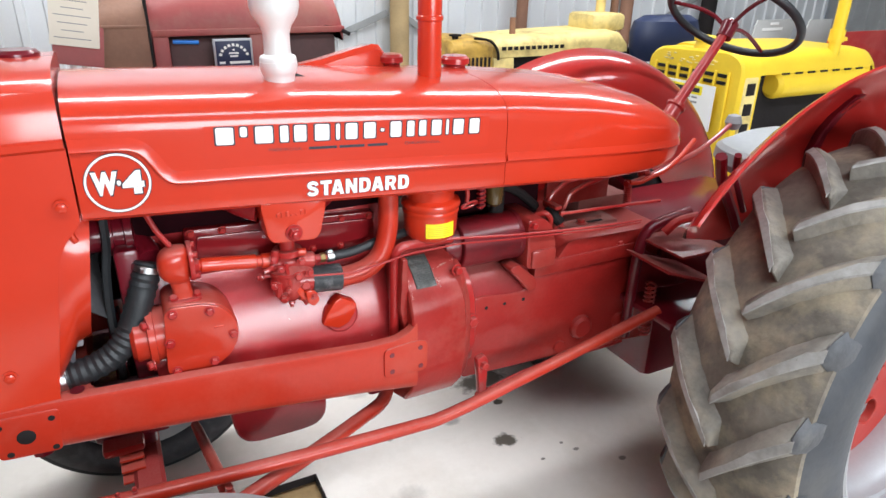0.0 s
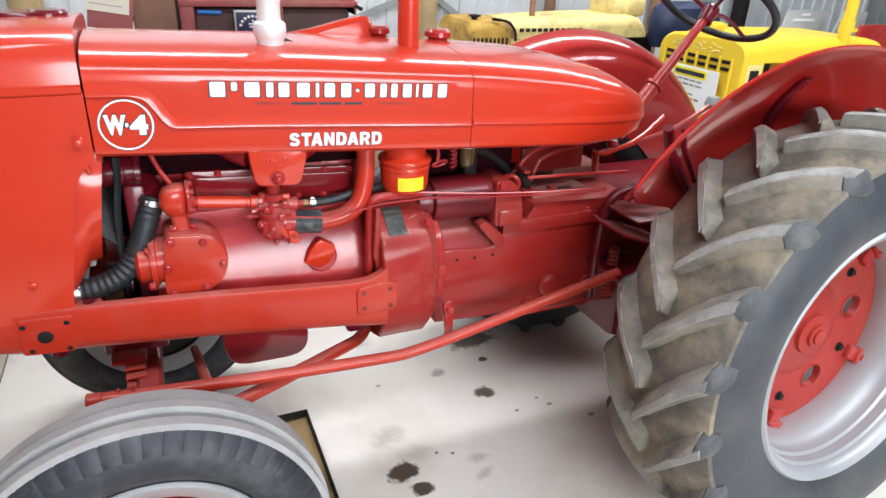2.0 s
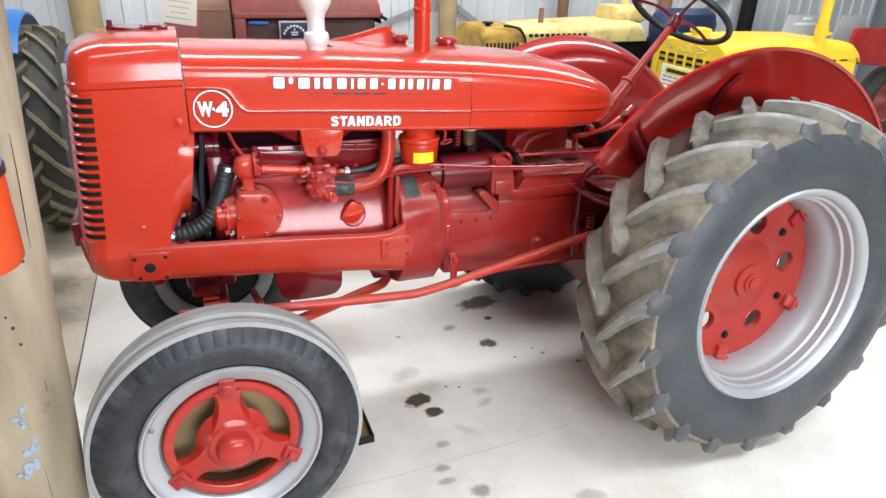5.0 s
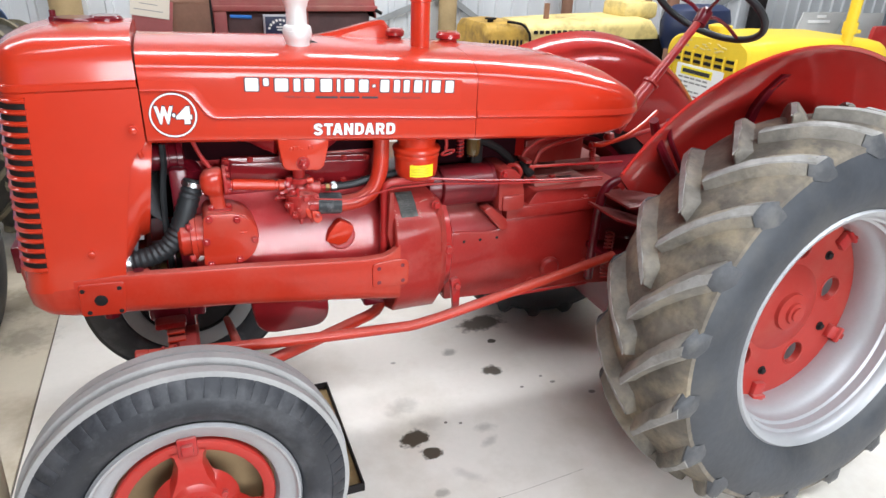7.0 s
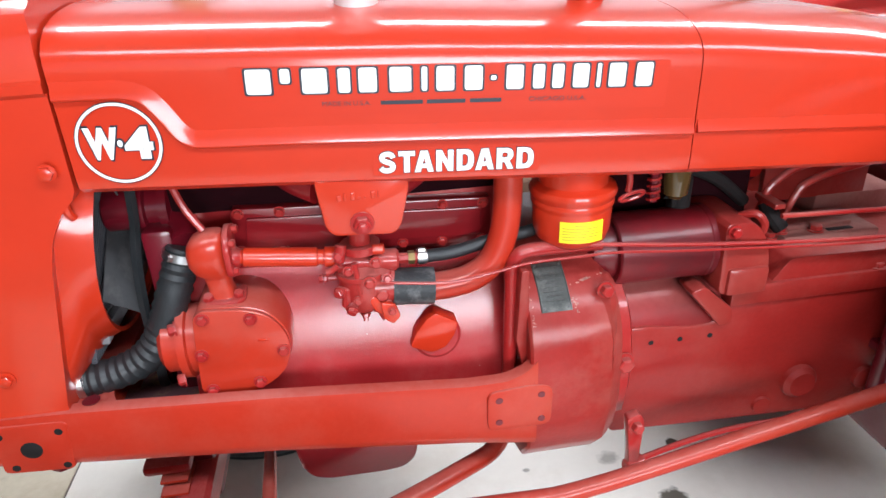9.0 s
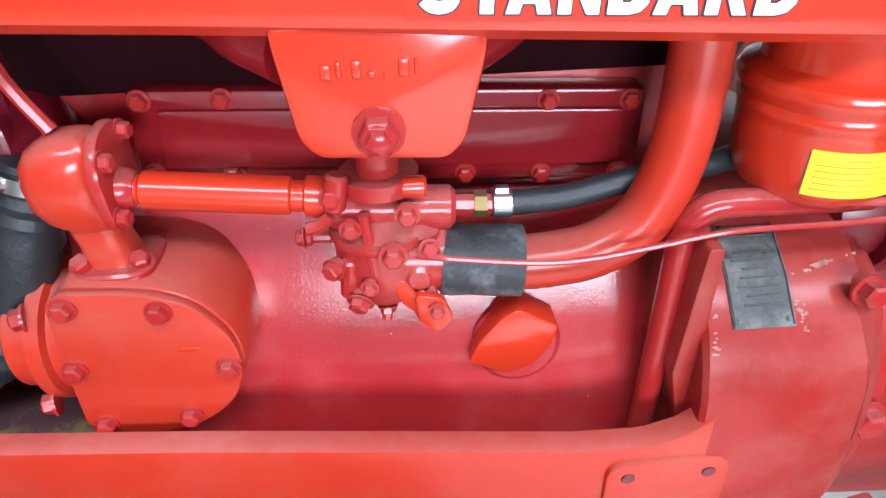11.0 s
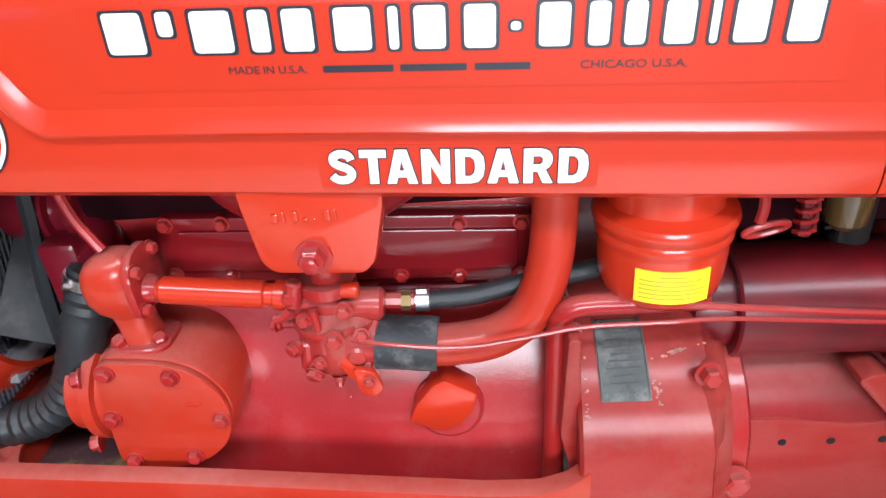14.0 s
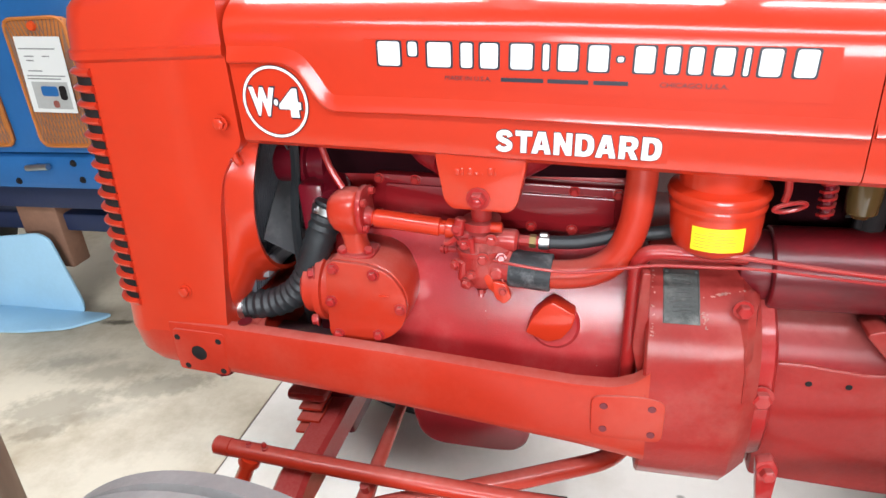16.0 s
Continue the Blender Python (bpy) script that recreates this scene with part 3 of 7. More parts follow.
part("fuel_tank_cover", loft([hood_section(x) for x in stations(0.832, 1.15, 8) + stations(1.18, 1.418, 16)]), RED, tractor, "rounded red fuel tank cover")


def on_hood(x, z, lift=0.0):
    return (x, hood_y(x) - lift, z)


# raised bead with its swan-neck step, on the hood and on along the tank
bead = [(-0.001, 1.258), (0.05, 1.257), (0.085, 1.255), (0.108, 1.246), (0.124, 1.225), (0.138, 1.202), (0.152, 1.19), (0.175, 1.187), (0.3, 1.183), (0.5, 1.174), (0.7, 1.164), (0.828, 1.158)]
def ledge(line, k=1.0):
    """A pressed step along the hood: a slope that faces up, with a sharp foot."""
    path = [(p.x, p.y) for p in smooth_path([(x, z, 0) for x, z in line], 4)]
    rings = []
    for i, (x, z) in enumerate(path):
        (xa, za), (xb, zb) = path[max(i - 1, 0)], path[min(i + 1, len(path) - 1)]
        t = Vector((xb - xa, zb - za)).normalized()
        n = Vector((-t.y, t.x))
        rings.append([on_hood(x + n.x * u * k, z + n.y * u * k, lift * k) for u, lift in ((0.0135, -0.004), (0.0125, 0.0003), (0.006, 0.0028), (-0.004, 0.0068), (-0.0075, 0.0074), (-0.0098, 0.0062), (-0.0112, 0.003), (-0.0115, -0.004))])
    return loft(rings)


part("hood_bead", ledge([(x, z - 0.003) for x, z in bead]), RED, tractor, "pressed step with a bright edge along the hood")
part("tank_bead", ledge([(0.834, 1.155), (1.0, 1.148), (1.15, 1.142), (1.25, 1.139), (1.34, 1.137), (1.388, 1.136)], 0.8), RED, tractor, "pressed step along the fuel tank cover")


def plan_loop(x0, x1, w, r, z, bulge=0.0, draw=0.0):
    """A plan outline with a rounded, slightly bowed front at x0."""
    pts = []
    for k in range(9):
        a = math.pi / 2 * k / 8
        pts.append((x0 + r - r * math.cos(a) * 1.0, -w + r - r * math.sin(a)))
    front = [(x0 - bulge * (1 - (y / (w - r)) ** 2), y) for y in (0.5 * (w - r), 0.0, -0.5 * (w - r))]
    far = [(x, -y) for x, y in pts]
    back = w - draw
    loop = [(x1, back)] + far[::-1] + front + pts + [(x1, -back)]
    return [(x, y, z) for x, y in loop]


def shell_at(z):
    return lerp([(0.68, -0.335), (0.83, -0.318), (1.26, -0.283)], z), lerp([(0.8, 0.226), (1.26, 0.219)], z)


levels = []
for z in stations(0.775, 1.02, 7) + [1.04, 1.06, 1.075, 1.09, 1.1, 1.11, 1.118, 1.13] + stations(1.16, 1.255, 3):
    xf, w = shell_at(z)
    levels.append(plan_loop(xf, lerp([(0.8, -0.098), (1.03, -0.057), (1.06, -0.05), (1.08, -0.042), (1.1, -0.029), (1.115, -0.014), (1.125, -0.006), (1.26, -0.0045)], z), w, 0.055, z, 0.02, lerp([(1.02, 0.0), (1.12, 0.012)], z)))
part("radiator_shell", loft(levels), RED, tractor, "bright red radiator shell")
cap = [plan_loop(x0, -0.006, w, r, z, b, 0.012 if w > 0.2 else 0.0) for z, x0, w, r, b in ((1.252, -0.2835, 0.2195, 0.055, 0.02), (1.257, -0.288, 0.224, 0.058, 0.02), (1.268, -0.288, 0.224, 0.058, 0.02), (1.272, -0.284, 0.22, 0.056, 0.02), (1.305, -0.281, 0.217, 0.056, 0.02),
                                                      (1.33, -0.276, 0.212, 0.056, 0.018), (1.347, -0.264, 0.199, 0.054, 0.016), (1.36, -0.243, 0.176, 0.05, 0.013), (1.37, -0.21, 0.138, 0.045, 0.009), (1.375, -0.16, 0.07, 0.03, 0.005))]
part("radiator_top_cap", loft(cap), RED, tractor, "rounded red top cap of the radiator shell")
part("grille_badge", box(-0.296, -0.28, -0.15, -0.13, 1.262, 1.31, 0.003), SILVER, tractor, "tarnished silver trim strip")

# grille: a backing painted dark for the shade in the slots, and the red bars that wrap round the nose
backing = []
for z in stations(0.84, 1.238, 8):
    xf, w = shell_at(z)
    backing.append(plan_loop(xf - 0.002, xf + 0.052, w + 0.002, 0.057, z, 0.02))
grille = part("grille_backing", loft(backing), DARK, tractor, "dark backing painted for the shade in the grille slots")
for k in range(17):
    z = 0.838 + 0.4 * k / 16
    xf, w = shell_at(z)
    part("grille_bar", loft([plan_loop(xf - o, xf + 0.056, w + o, 0.057, z + h, 0.02) for o, h in ((-0.002, -0.0075), (0.0035, -0.0062), (0.0075, -0.002), (0.008, 0.001), (0.0045, 0.0048), (-0.002, 0.0068))]), RED, tractor)

# radiator fillers and cap
part("radiator_cap", lathe([(0, 0.034), (0.034, 0.034), (0.04, 0.028), (0.04, 0.018), (0.03, 0.016), (0.03, -0.01), (0, -0.01)], 28, Matrix.Translation((-0.066, 0.05, 1.352))), RED_DEEP, tractor, "dark red radiator cap")
part("radiator_cap_base", lathe([(0, 0.012), (0.05, 0.01), (0.055, 0.0), (0.055, -0.01), (0, -0.01)], 28, Matrix.Translation((-0.129, 0.05, 1.372))), RED_DEEP, tractor)
part("hood_latch", box(-0.19, -0.17, 0.04, 0.06, 1.36, 1.384, 0.004, rod((-0.18, 0.05, 1.38), (-0.18, 0.05, 1.398), 0.007, 10)), RED_DEEP, tractor)
bolts(tractor, RED, [(-0.163, -0.2255, 0.866), (-0.028, -0.2185, 1.16)], (0, -1, 0), 0.0095, 0.009)

# ---- frame rail, bell housing, gearbox ----
RAIL_TOP = [(-0.3, 0.803), (-0.1, 0.801), (0.2, 0.787), (0.5, 0.766), (0.56, 0.768), (0.59, 0.781), (0.61, 0.80)]
RAIL_FOOT = [(-0.33, 0.715), (-0.28, 0.697), (-0.13, 0.686), (0.2, 0.66), (0.5, 0.628), (0.61, 0.612)]


def rail_y(x):
    return lerp([(-0.33, -0.226), (-0.1, -0.233), (0.5, -0.252), (0.61, -0.256)], x)


def rail_section(x, side):
    y, zt, zb = rail_y(x), lerp(RAIL_TOP, x), lerp(RAIL_FOOT, x)
    s = [(y + 0.024, zt - 0.03), (y + 0.022, zt), (y + 0.008, zt), (y + 0.002, zt - 0.003), (y, zt - 0.01), (y - 0.001, zb + 0.035), (y + 0.004, zb + 0.018), (y + 0.018, zb + 0.005), (y + 0.04, zb), (y + 0.055, zb), (y + 0.055, zb + 0.03)]
    return [(x, side * a, b) for a, b in s]


for side in (1, -1):
    part("frame_rail", loft([rail_section(x, side) for x in stations(-0.215, 0.5, 14) + stations(0.52, 0.61, 8)]), RED_SATIN, tractor, "red cast frame side rail")
# front bolster under the radiator
front = [plan_loop(x0, -0.055, w, 0.07, z, 0.03) for z, x0, w in ((0.68, -0.2, 0.15), (0.684, -0.245, 0.185), (0.693, -0.28, 0.205), (0.708, -0.308, 0.218), (0.73, -0.325, 0.2245), (0.775, -0.331, 0.2262), (0.788, -0.327, 0.2255), (0.79, -0.322, 0.222))]
part("front_bolster", loft(front), RED_SATIN, tractor, "red cast front bolster")
part("bumper_lug", box(-0.372, -0.318, -0.05, 0.2, 0.757, 0.832, 0.006), RED_DEEP, tractor)


def hole(x, z, y, r, parent, mat=None):
    """A drilled hole drawn as a flat disc on a face at y, its shade put into the colour."""
    m = pose(x, y, z, 90, 0, 0)
    return part("dark_hole_disc", lathe([(0, 0.0008), (r * 0.9, 0.0008), (r, 0.0)], 16, m), mat or DARK, parent)


part("mounting_pad", prism(rounded([(0.527, 0.75), (0.6, 0.757), (0.636, 0.75), (0.634, 0.672), (0.527, 0.672)], 0.016), -0.2585, -0.235, 0.0025), RED_SATIN, tractor)
for x, z in ((0.546, 0.734), (0.616, 0.736), (0.546, 0.69), (0.617, 0.687)):
    hole(x, z, -0.2588, 0.0062, tractor, RED_DEEP)
part("mounting_pad", prism(rounded([(-0.208, 0.79), (-0.102, 0.787), (-0.112, 0.696), (-0.212, 0.703)], 0.01), -0.2345, -0.215, 0.003), RED_SATIN, tractor)
for x, z, r in ((-0.163, 0.742, 0.0155), (-0.2, 0.773, 0.006), (-0.118, 0.77, 0.006), (-0.193, 0.712, 0.006), (-0.122, 0.706, 0.006)):
    hole(x, z, -0.2345, r, tractor)
part("top_hole", lathe([(0, 0.0), (0.012, 0.0), (0.013, 0.0015), (0.0, 0.0016)], 14, Matrix.Translation((-0.07, -0.212, 0.8015))), RED_DEEP, tractor)
part("drain_plug", rod((-0.15, -0.19, 0.695), (-0.15, -0.19, 0.672), 0.02, 8), RED_DEEP, tractor)


def bell_section(x, g=0.0):
    s = [(0.0, 0.515), (-0.12, 0.525), (-0.2, 0.556), (-0.243, 0.61), (-0.256, 0.68), (-0.256, 0.76), (-0.25, 0.812), (-0.24, 0.84), (-0.224, 0.868), (-0.194, 0.896), (-0.155, 0.92), (-0.1, 0.942), (0.0, 0.955)]
    near = [(y - (g if y else 0), z + g * (z - 0.74) / 0.2) for y, z in s]
    far = [(-y, z) for y, z in reversed(near[1:-1])]
    return [(x, y, z) for y, z in near + far]


part("bell_housing", loft([bell_section(0.6, -0.004), bell_section(0.604), bell_section(0.733), bell_section(0.742, -0.006), bell_section(0.76, -0.02)]), RED_BELL, tractor, "red cast clutch bell housing")
part("bell_flange", loft([bell_section(0.758, -0.04), bell_section(0.762, -0.034), bell_section(0.782, -0.036), bell_section(0.788, -0.044)]), RED_CAST, tractor)
bolts(tractor, RED_CAST, [(0.784, -0.26, 0.643), (0.7285, -0.214, 0.892)], (0.1, -1, 0.1), 0.0105, 0.016)
bolts(tractor, RED_CAST, [(0.767, -0.225, 0.752)], (0.1, -1, 0.0), 0.0145, 0.016)
part("bell_shoulder", loft([[(x + u * w, -0.172 - v * d, z) for u, v in ((-1, 0.2), (-0.55, 0.85), (0, 1), (0.55, 0.85), (1, 0.2), (0.6, -0.4), (-0.6, -0.4))] for x, z, w, d in ((0.737, 0.9, 0.013, 0.012), (0.737, 0.888, 0.02, 0.042), (0.735, 0.868, 0.022, 0.058), (0.735, 0.83, 0.02, 0.074), (0.736, 0.79, 0.016, 0.081), (0.737, 0.76, 0.008, 0.083))]), RED_BELL, tractor, "ridged shoulder of the bell housing")
part("clutch_lever", prism(rounded([(0.768, 0.66), (0.79, 0.668), (0.8, 0.65), (0.797, 0.56), (0.803, 0.548), (0.778, 0.545), (0.778, 0.57)], 0.006), -0.262, -0.244, 0.003), RED_CAST, tractor, "short red clutch lever")
part("lever_foot", rod((0.776, -0.258, 0.545), (0.812, -0.25, 0.548), 0.015, 12, None, 0.003), RED_CAST, tractor)
part("brake_rod", tube([(0.79, -0.25, 0.548), (1.0, -0.2, 0.54), (1.3, -0.19, 0.535)], 0.006, 8), RED_CAST, tractor)

plate = part("data_plate", loft([[(x, y - 0.0015, z) for y, z in ((-0.1555, 0.9205), (-0.1945, 0.8965), (-0.2245, 0.8685), (-0.221, 0.867), (-0.192, 0.894), (-0.153, 0.9175))] for x in (0.623, 0.6735)]), PLATE, tractor, "worn dark metal data plate")

def on_plate(s, lift=0.0017):
    """Down the bent data plate, s from 0 at its top to 1."""
    a, b, c = Vector((-0.1555, 0.9205)), Vector((-0.1945, 0.8965)), Vector((-0.2245, 0.8685))
    p, d = (a.lerp(b, s / 0.53), b - a) if s < 0.53 else (b.lerp(c, (s - 0.53) / 0.47), c - b)
    out = Vector((d.y, -d.x)).normalized()
    return p + out * lift


for k in range(9):
    w, y = 0.034 - 0.01 * (k * 2 % 3) * 0.7, on_plate(0.12 + 0.085 * k)
    part("plate_line", rod((0.648 - w / 2, y.x, y.y), (0.648 + w / 2, y.x, y.y), 0.0008, 5), PLATE_INK, plate)
for x in (0.6245, 0.672):
    part("plate_rim", tube([(x, *on_plate(s)) for s in (0.01, 0.53, 0.99)], 0.0008, 6, steps=1), PLATE_INK, plate)
for x in (0.628, 0.6685):
    for s in (0.06, 0.94):
        y = on_plate(s)
        part("rivet", bolt((x, y.x, y.y), (0, -0.75, 0.66), 0.002, 0.0014), PLATE_INK, plate)

# paint rubbed through to pale primer along the edges of the bell housing
rub = random.Random(11)
for a, b, n, spread in (((0.682, -0.2, 0.8955), (0.728, -0.188, 0.9035), 18, 0.006), ((0.68, -0.232, 0.861), (0.68, -0.213, 0.884), 16, 0.005), ((0.609, -0.24, 0.842), (0.609, -0.165, 0.918), 18, 0.002)):
    for k in range(n):
        p = Vector(a).lerp(Vector(b), rub.random())
        q = bell_section(p.x + rub.uniform(-spread, spread))
        near_by = [(Vector(q[i]), Vector(q[i + 1])) for i in range(5, 11)]
        lo, hi = min(near_by, key=lambda s: abs((s[0].z + s[1].z) / 2 - p.z))
        out = Vector((0, -(hi.z - lo.z), hi.y - lo.y)).normalized()
        out = out if out.y < 0 else -out
        spot = lo.lerp(hi, min(1, max(0, (p.z - lo.z) / (hi.z - lo.z))))
        m = along(spot + out * 0.0006, spot + out)
        w, h = rub.uniform(0.001, 0.0034), rub.uniform(0.0008, 0.0022)
        part("paint_scuff", loft([[m @ Vector((w * math.cos(t) * rub.uniform(0.5, 1), h * math.sin(t) * rub.uniform(0.5, 1), d)) for t in stations(0, 5.4, 7)] for d in (-0.0012, 0.0)]), SCUFF, tractor)

# gearbox and the clutch hump in front of it
part("clutch_hump", loft([[(x, y, z) for y, z in ((-0.0, 0.56), (-0.15, 0.56), (-0.158, 0.7), (-0.158, 0.765), (-0.14, 0.81), (-0.11, 0.838), (-0.07, 0.855), (0.0, 0.86))] for x in (0.783, 0.985)]), DUSTY_RED, tractor, "dusty red clutch hump casting")
gear_outline = [(0.785, 0.772), (0.84, 0.772), (0.92, 0.762), (0.962, 0.765), (0.985, 0.785), (0.99, 0.802), (1.44, 0.8), (1.44, 0.5), (1.25, 0.52), (0.96, 0.53), (0.785, 0.54)]
part("gearbox", prism(gear_outline, -0.162, 0.162, 0.008), RED_GEAR, tractor, "red cast gearbox case")
part("gearbox_cover", box(0.984, 1.42, -0.172, 0.17, 0.798, 0.838, 0.005), RED_GEAR, tractor)
part("gearbox_ledge", prism(rounded([(1.06, 0.836), (1.42, 0.832), (1.42, 0.874), (1.115, 0.88), (1.09, 0.878)], 0.006), -0.165, 0.14, 0.004), RED_GEAR, tractor)
part("shift_cover", box(1.1, 1.29, -0.125, -0.02, 0.878, 0.9, 0.006), DUST_PINK, tractor, "dusty gearbox top cover")
part("shift_turret", box(1.235, 1.42, -0.015, 0.13, 0.878, 0.925, 0.008), DUST_PINK, tractor, "dusty raised shifter housing")
part("cover_slot", box(1.19, 1.24, -0.118, -0.108, 0.8995, 0.9015, 0.0005), DARK, tractor)

part("cover_ridge", box(1.12, 1.25, -0.1, -0.085, 0.899, 0.908, 0.003), DUST_PINK, tractor)
for x in (0.848, 0.903, 0.961):
    hole(x, 0.737, -0.1625, 0.005, tractor)
bolts(tractor, RED_CAST, [(1.03, -0.155, 0.838), (1.005, -0.162, 0.838), (1.075, -0.115, 0.9), (1.105, -0.1, 0.9), (1.17, -0.11, 0.9), (1.27, -0.16, 0.838)], (0, 0, 1), 0.011, 0.012)
part("lug_boss", lathe([(0.04, -0.02), (0.035, 0.012), (0.026, 0.02), (0, 0.021)], 20, pose(1.162, -0.16, 0.605, 90, 0, 0)), RED_GEAR, tractor)
part("lug_boss", lathe([(0.028, -0.02), (0.024, 0.012), (0.015, 0.018), (0, 0.019)], 20, pose(1.305, -0.16, 0.592, 90, 0, 0)), RED_GEAR, tractor)
part("lug_boss", lathe([(0.025, -0.02), (0.018, 0.008), (0, 0.009)], 20, pose(1.094, -0.16, 0.556, 90, 0, 0)), RED_GEAR, tractor)
part("hump_ear", prism(rounded([(0.9, 0.842), (0.926, 0.852), (0.985, 0.8), (0.988, 0.77), (0.966, 0.765)], 0.01), -0.18, -0.13, 0.008), RED_GEAR, tractor)

# starter motor on the hump
part("starter_motor", lathe([(0, 0), (0.06, 0.0), (0.0625, 0.003), (0.0625, 0.16), (0.064, 0.162), (0.064, 0.172), (0, 0.172)], 40, along((0.77, -0.118, 0.912), (0.96, -0.118, 0.912))), STARTER, tractor, "dark red grimy starter motor")
part("starter_nose", lathe([(0, 0), (0.03, 0), (0.05, 0.008), (0.054, 0.02), (0.054, 0.05), (0, 0.05)], 30, along((0.722, -0.112, 0.912), (0.9, -0.112, 0.912))), STARTER, tractor, "sooty starter end cap")
part("starter_drive_end", prism(rounded([(0.94, 0.972), (0.99, 0.97), (1.015, 0.945), (1.03, 0.9), (1.035, 0.836), (0.945, 0.836)], 0.015), -0.19, -0.06, 0.01), RED_GEAR, tractor)
part("starter_saddle", box(0.955, 1.03, -0.197, -0.1, 0.836, 0.888, 0.008), RED_GEAR, tractor)
part("drive_end_hook", tube([(0.985, -0.15, 0.966), (1.005, -0.165, 0.973), (1.02, -0.17, 0.957), (1.02, -0.17, 0.94)], 0.007, 8), RED_GEAR, tractor)
part("starter_switch", rod((0.9, -0.1, 0.965), (0.9, -0.1, 1.03), 0.02, 18, None, 0.006), DARK, tractor, "grimy starter switch")
part("cable_loom", tube([(0.9, -0.09, 1.03), (0.93, -0.08, 1.03), (0.99, -0.07, 1.0), (1.05, -0.06, 0.95)], 0.012, 10), DARK, tractor)
bolts(tractor, RED_CAST, [(0.955, -0.19, 0.957)], (0, -1, 0), 0.009, 0.012)

# ---- engine ----
def block_section(x):
    s = [(0.0, 1.09), (-0.085, 1.09), (-0.086, 0.97), (-0.092, 0.945), (-0.108, 0.91), (-0.128, 0.872), (-0.145, 0.83), (-0.157, 0.79), (-0.167, 0.75), (-0.175, 0.71), (-0.178, 0.67), (-0.17, 0.645), (-0.1, 0.64), (0.0, 0.64)]
    return [(x, y, z) for y, z in s] + [(x, -y, z) for y, z in reversed(s[1:-1])]


part("engine_block", loft([block_section(x) for x in (0.07, 0.3, 0.594)]), RED_BLOCK, tractor, "glossy red cast engine block", sharp=25)
part("oil_pan", prism(rounded([(0.196, 0.66), (0.2, 0.59), (0.208, 0.545), (0.226, 0.522), (0.255, 0.514), (0.36, 0.513), (0.392, 0.517), (0.413, 0.535), (0.42, 0.56), (0.42, 0.66)], 0.012), -0.152, 0.152, 0.012, segments=3), RED_SHADED, tractor, "red pressed oil pan under the engine, darkened for shade")

part("valve_cover", prism(rounded([(0.153, 0.967), (0.566, 0.949), (0.567, 1.027), (0.163, 1.046)], 0.006), -0.112, -0.085, 0.003), RED_SHADED, tractor, "red valve side cover, darkened for shade under the hood")
part("valve_cover_panel", prism(rounded([(0.178, 0.982), (0.549, 0.965), (0.55, 1.013), (0.184, 1.031)], 0.005), -0.117, -0.11, 0.002), RED_SHADED, tractor, "raised panel of the valve cover")
# dark slab added for the band of shadow below the hood edge
part("under_hood_shade_slab", box(0.072, 0.592, -0.093, 0.093, 1.036, 1.1, 0.006), HOOD_SHADE, tractor, "dark slab standing in for the shade under the hood")
bolts(tractor, RED_CAST, [(0.168, -0.112, 0.976), (0.232, -0.112, 0.973), (0.421, -0.112, 0.9615), (0.485, -0.112, 0.9575), (0.551, -0.112, 0.9555), (0.173, -0.112, 1.0385), (0.235, -0.112, 1.0365), (0.488, -0.112, 1.022), (0.554, -0.112, 1.019)], (0, -1, 0), 0.0068, 0.009)
part("block_ledge", box(0.11, 0.58, -0.098, -0.08, 0.938, 0.95, 0.003), RED_SHADED, tractor)
part("oil_rail", tube([(0.39, -0.1, 0.938), (0.48, -0.1, 0.936), (0.58, -0.1, 0.93)], 0.004, 8), RED_DEEP, tractor)
part("block_boss", lathe([(0.0, 0.02), (0.036, 0.02), (0.041, 0.016), (0.0455, -0.03), (0, -0.03)], 36, Matrix.Translation((0.463, -0.14, 0.803)) @ pose(0, 0, 0, 78, 0, 0)), RED_BLOCK, tractor, "round boss on the engine block")
part("boss_face", prism(rounded([(0.417, 0.797), (0.427, 0.822), (0.446, 0.848), (0.461, 0.857), (0.498, 0.835), (0.492, 0.812), (0.476, 0.789), (0.453, 0.781)], 0.005), -0.171, -0.14, 0.0025), RED, tractor, "bright red flat boss face")

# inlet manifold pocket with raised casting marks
part("manifold", tube([(0.2, -0.11, 1.108), (0.24, -0.125, 1.103), (0.27, -0.15, 1.096), (0.3, -0.165, 1.09)], lambda t: 0.012 + 0.014 * t, 14), RED_SHADED, tractor)
part("manifold", tube([(0.41, -0.165, 1.086), (0.44, -0.15, 1.093), (0.47, -0.125, 1.1), (0.52, -0.11, 1.104)], lambda t: 0.026 - 0.014 * t, 14), RED_SHADED, tractor)
part("manifold_pocket", prism(rounded([(0.297, 1.118), (0.298, 1.1), (0.306, 1.042), (0.317, 1.029), (0.402, 1.024), (0.414, 1.036), (0.428, 1.094), (0.429, 1.118)], 0.008), -0.212, -0.1, 0.005), RED, tractor, "bright red inlet manifold pocket")
for k, (w, h) in enumerate(((0.008, 0.009), (0.004, 0.011), (0.007, 0.011), (0.006, 0.004), (0.003, 0.003), (0.008, 0.011), (0.003, 0.011))):
    x = 0.326 + k * 0.0095
    part("casting_mark", box(x, x + w * 0.8, -0.2145, -0.21, 1.083, 1.083 + h, 0.0012), RED, tractor)
bolts(tractor, RED_CAST, [(0.358, -0.212, 1.047)], (0, -1, 0), 0.013, 0.016)
bolts(tractor, RED_CAST, [(0.358, -0.226, 1.047)], (0, -1, 0), 0.008, 0.008)

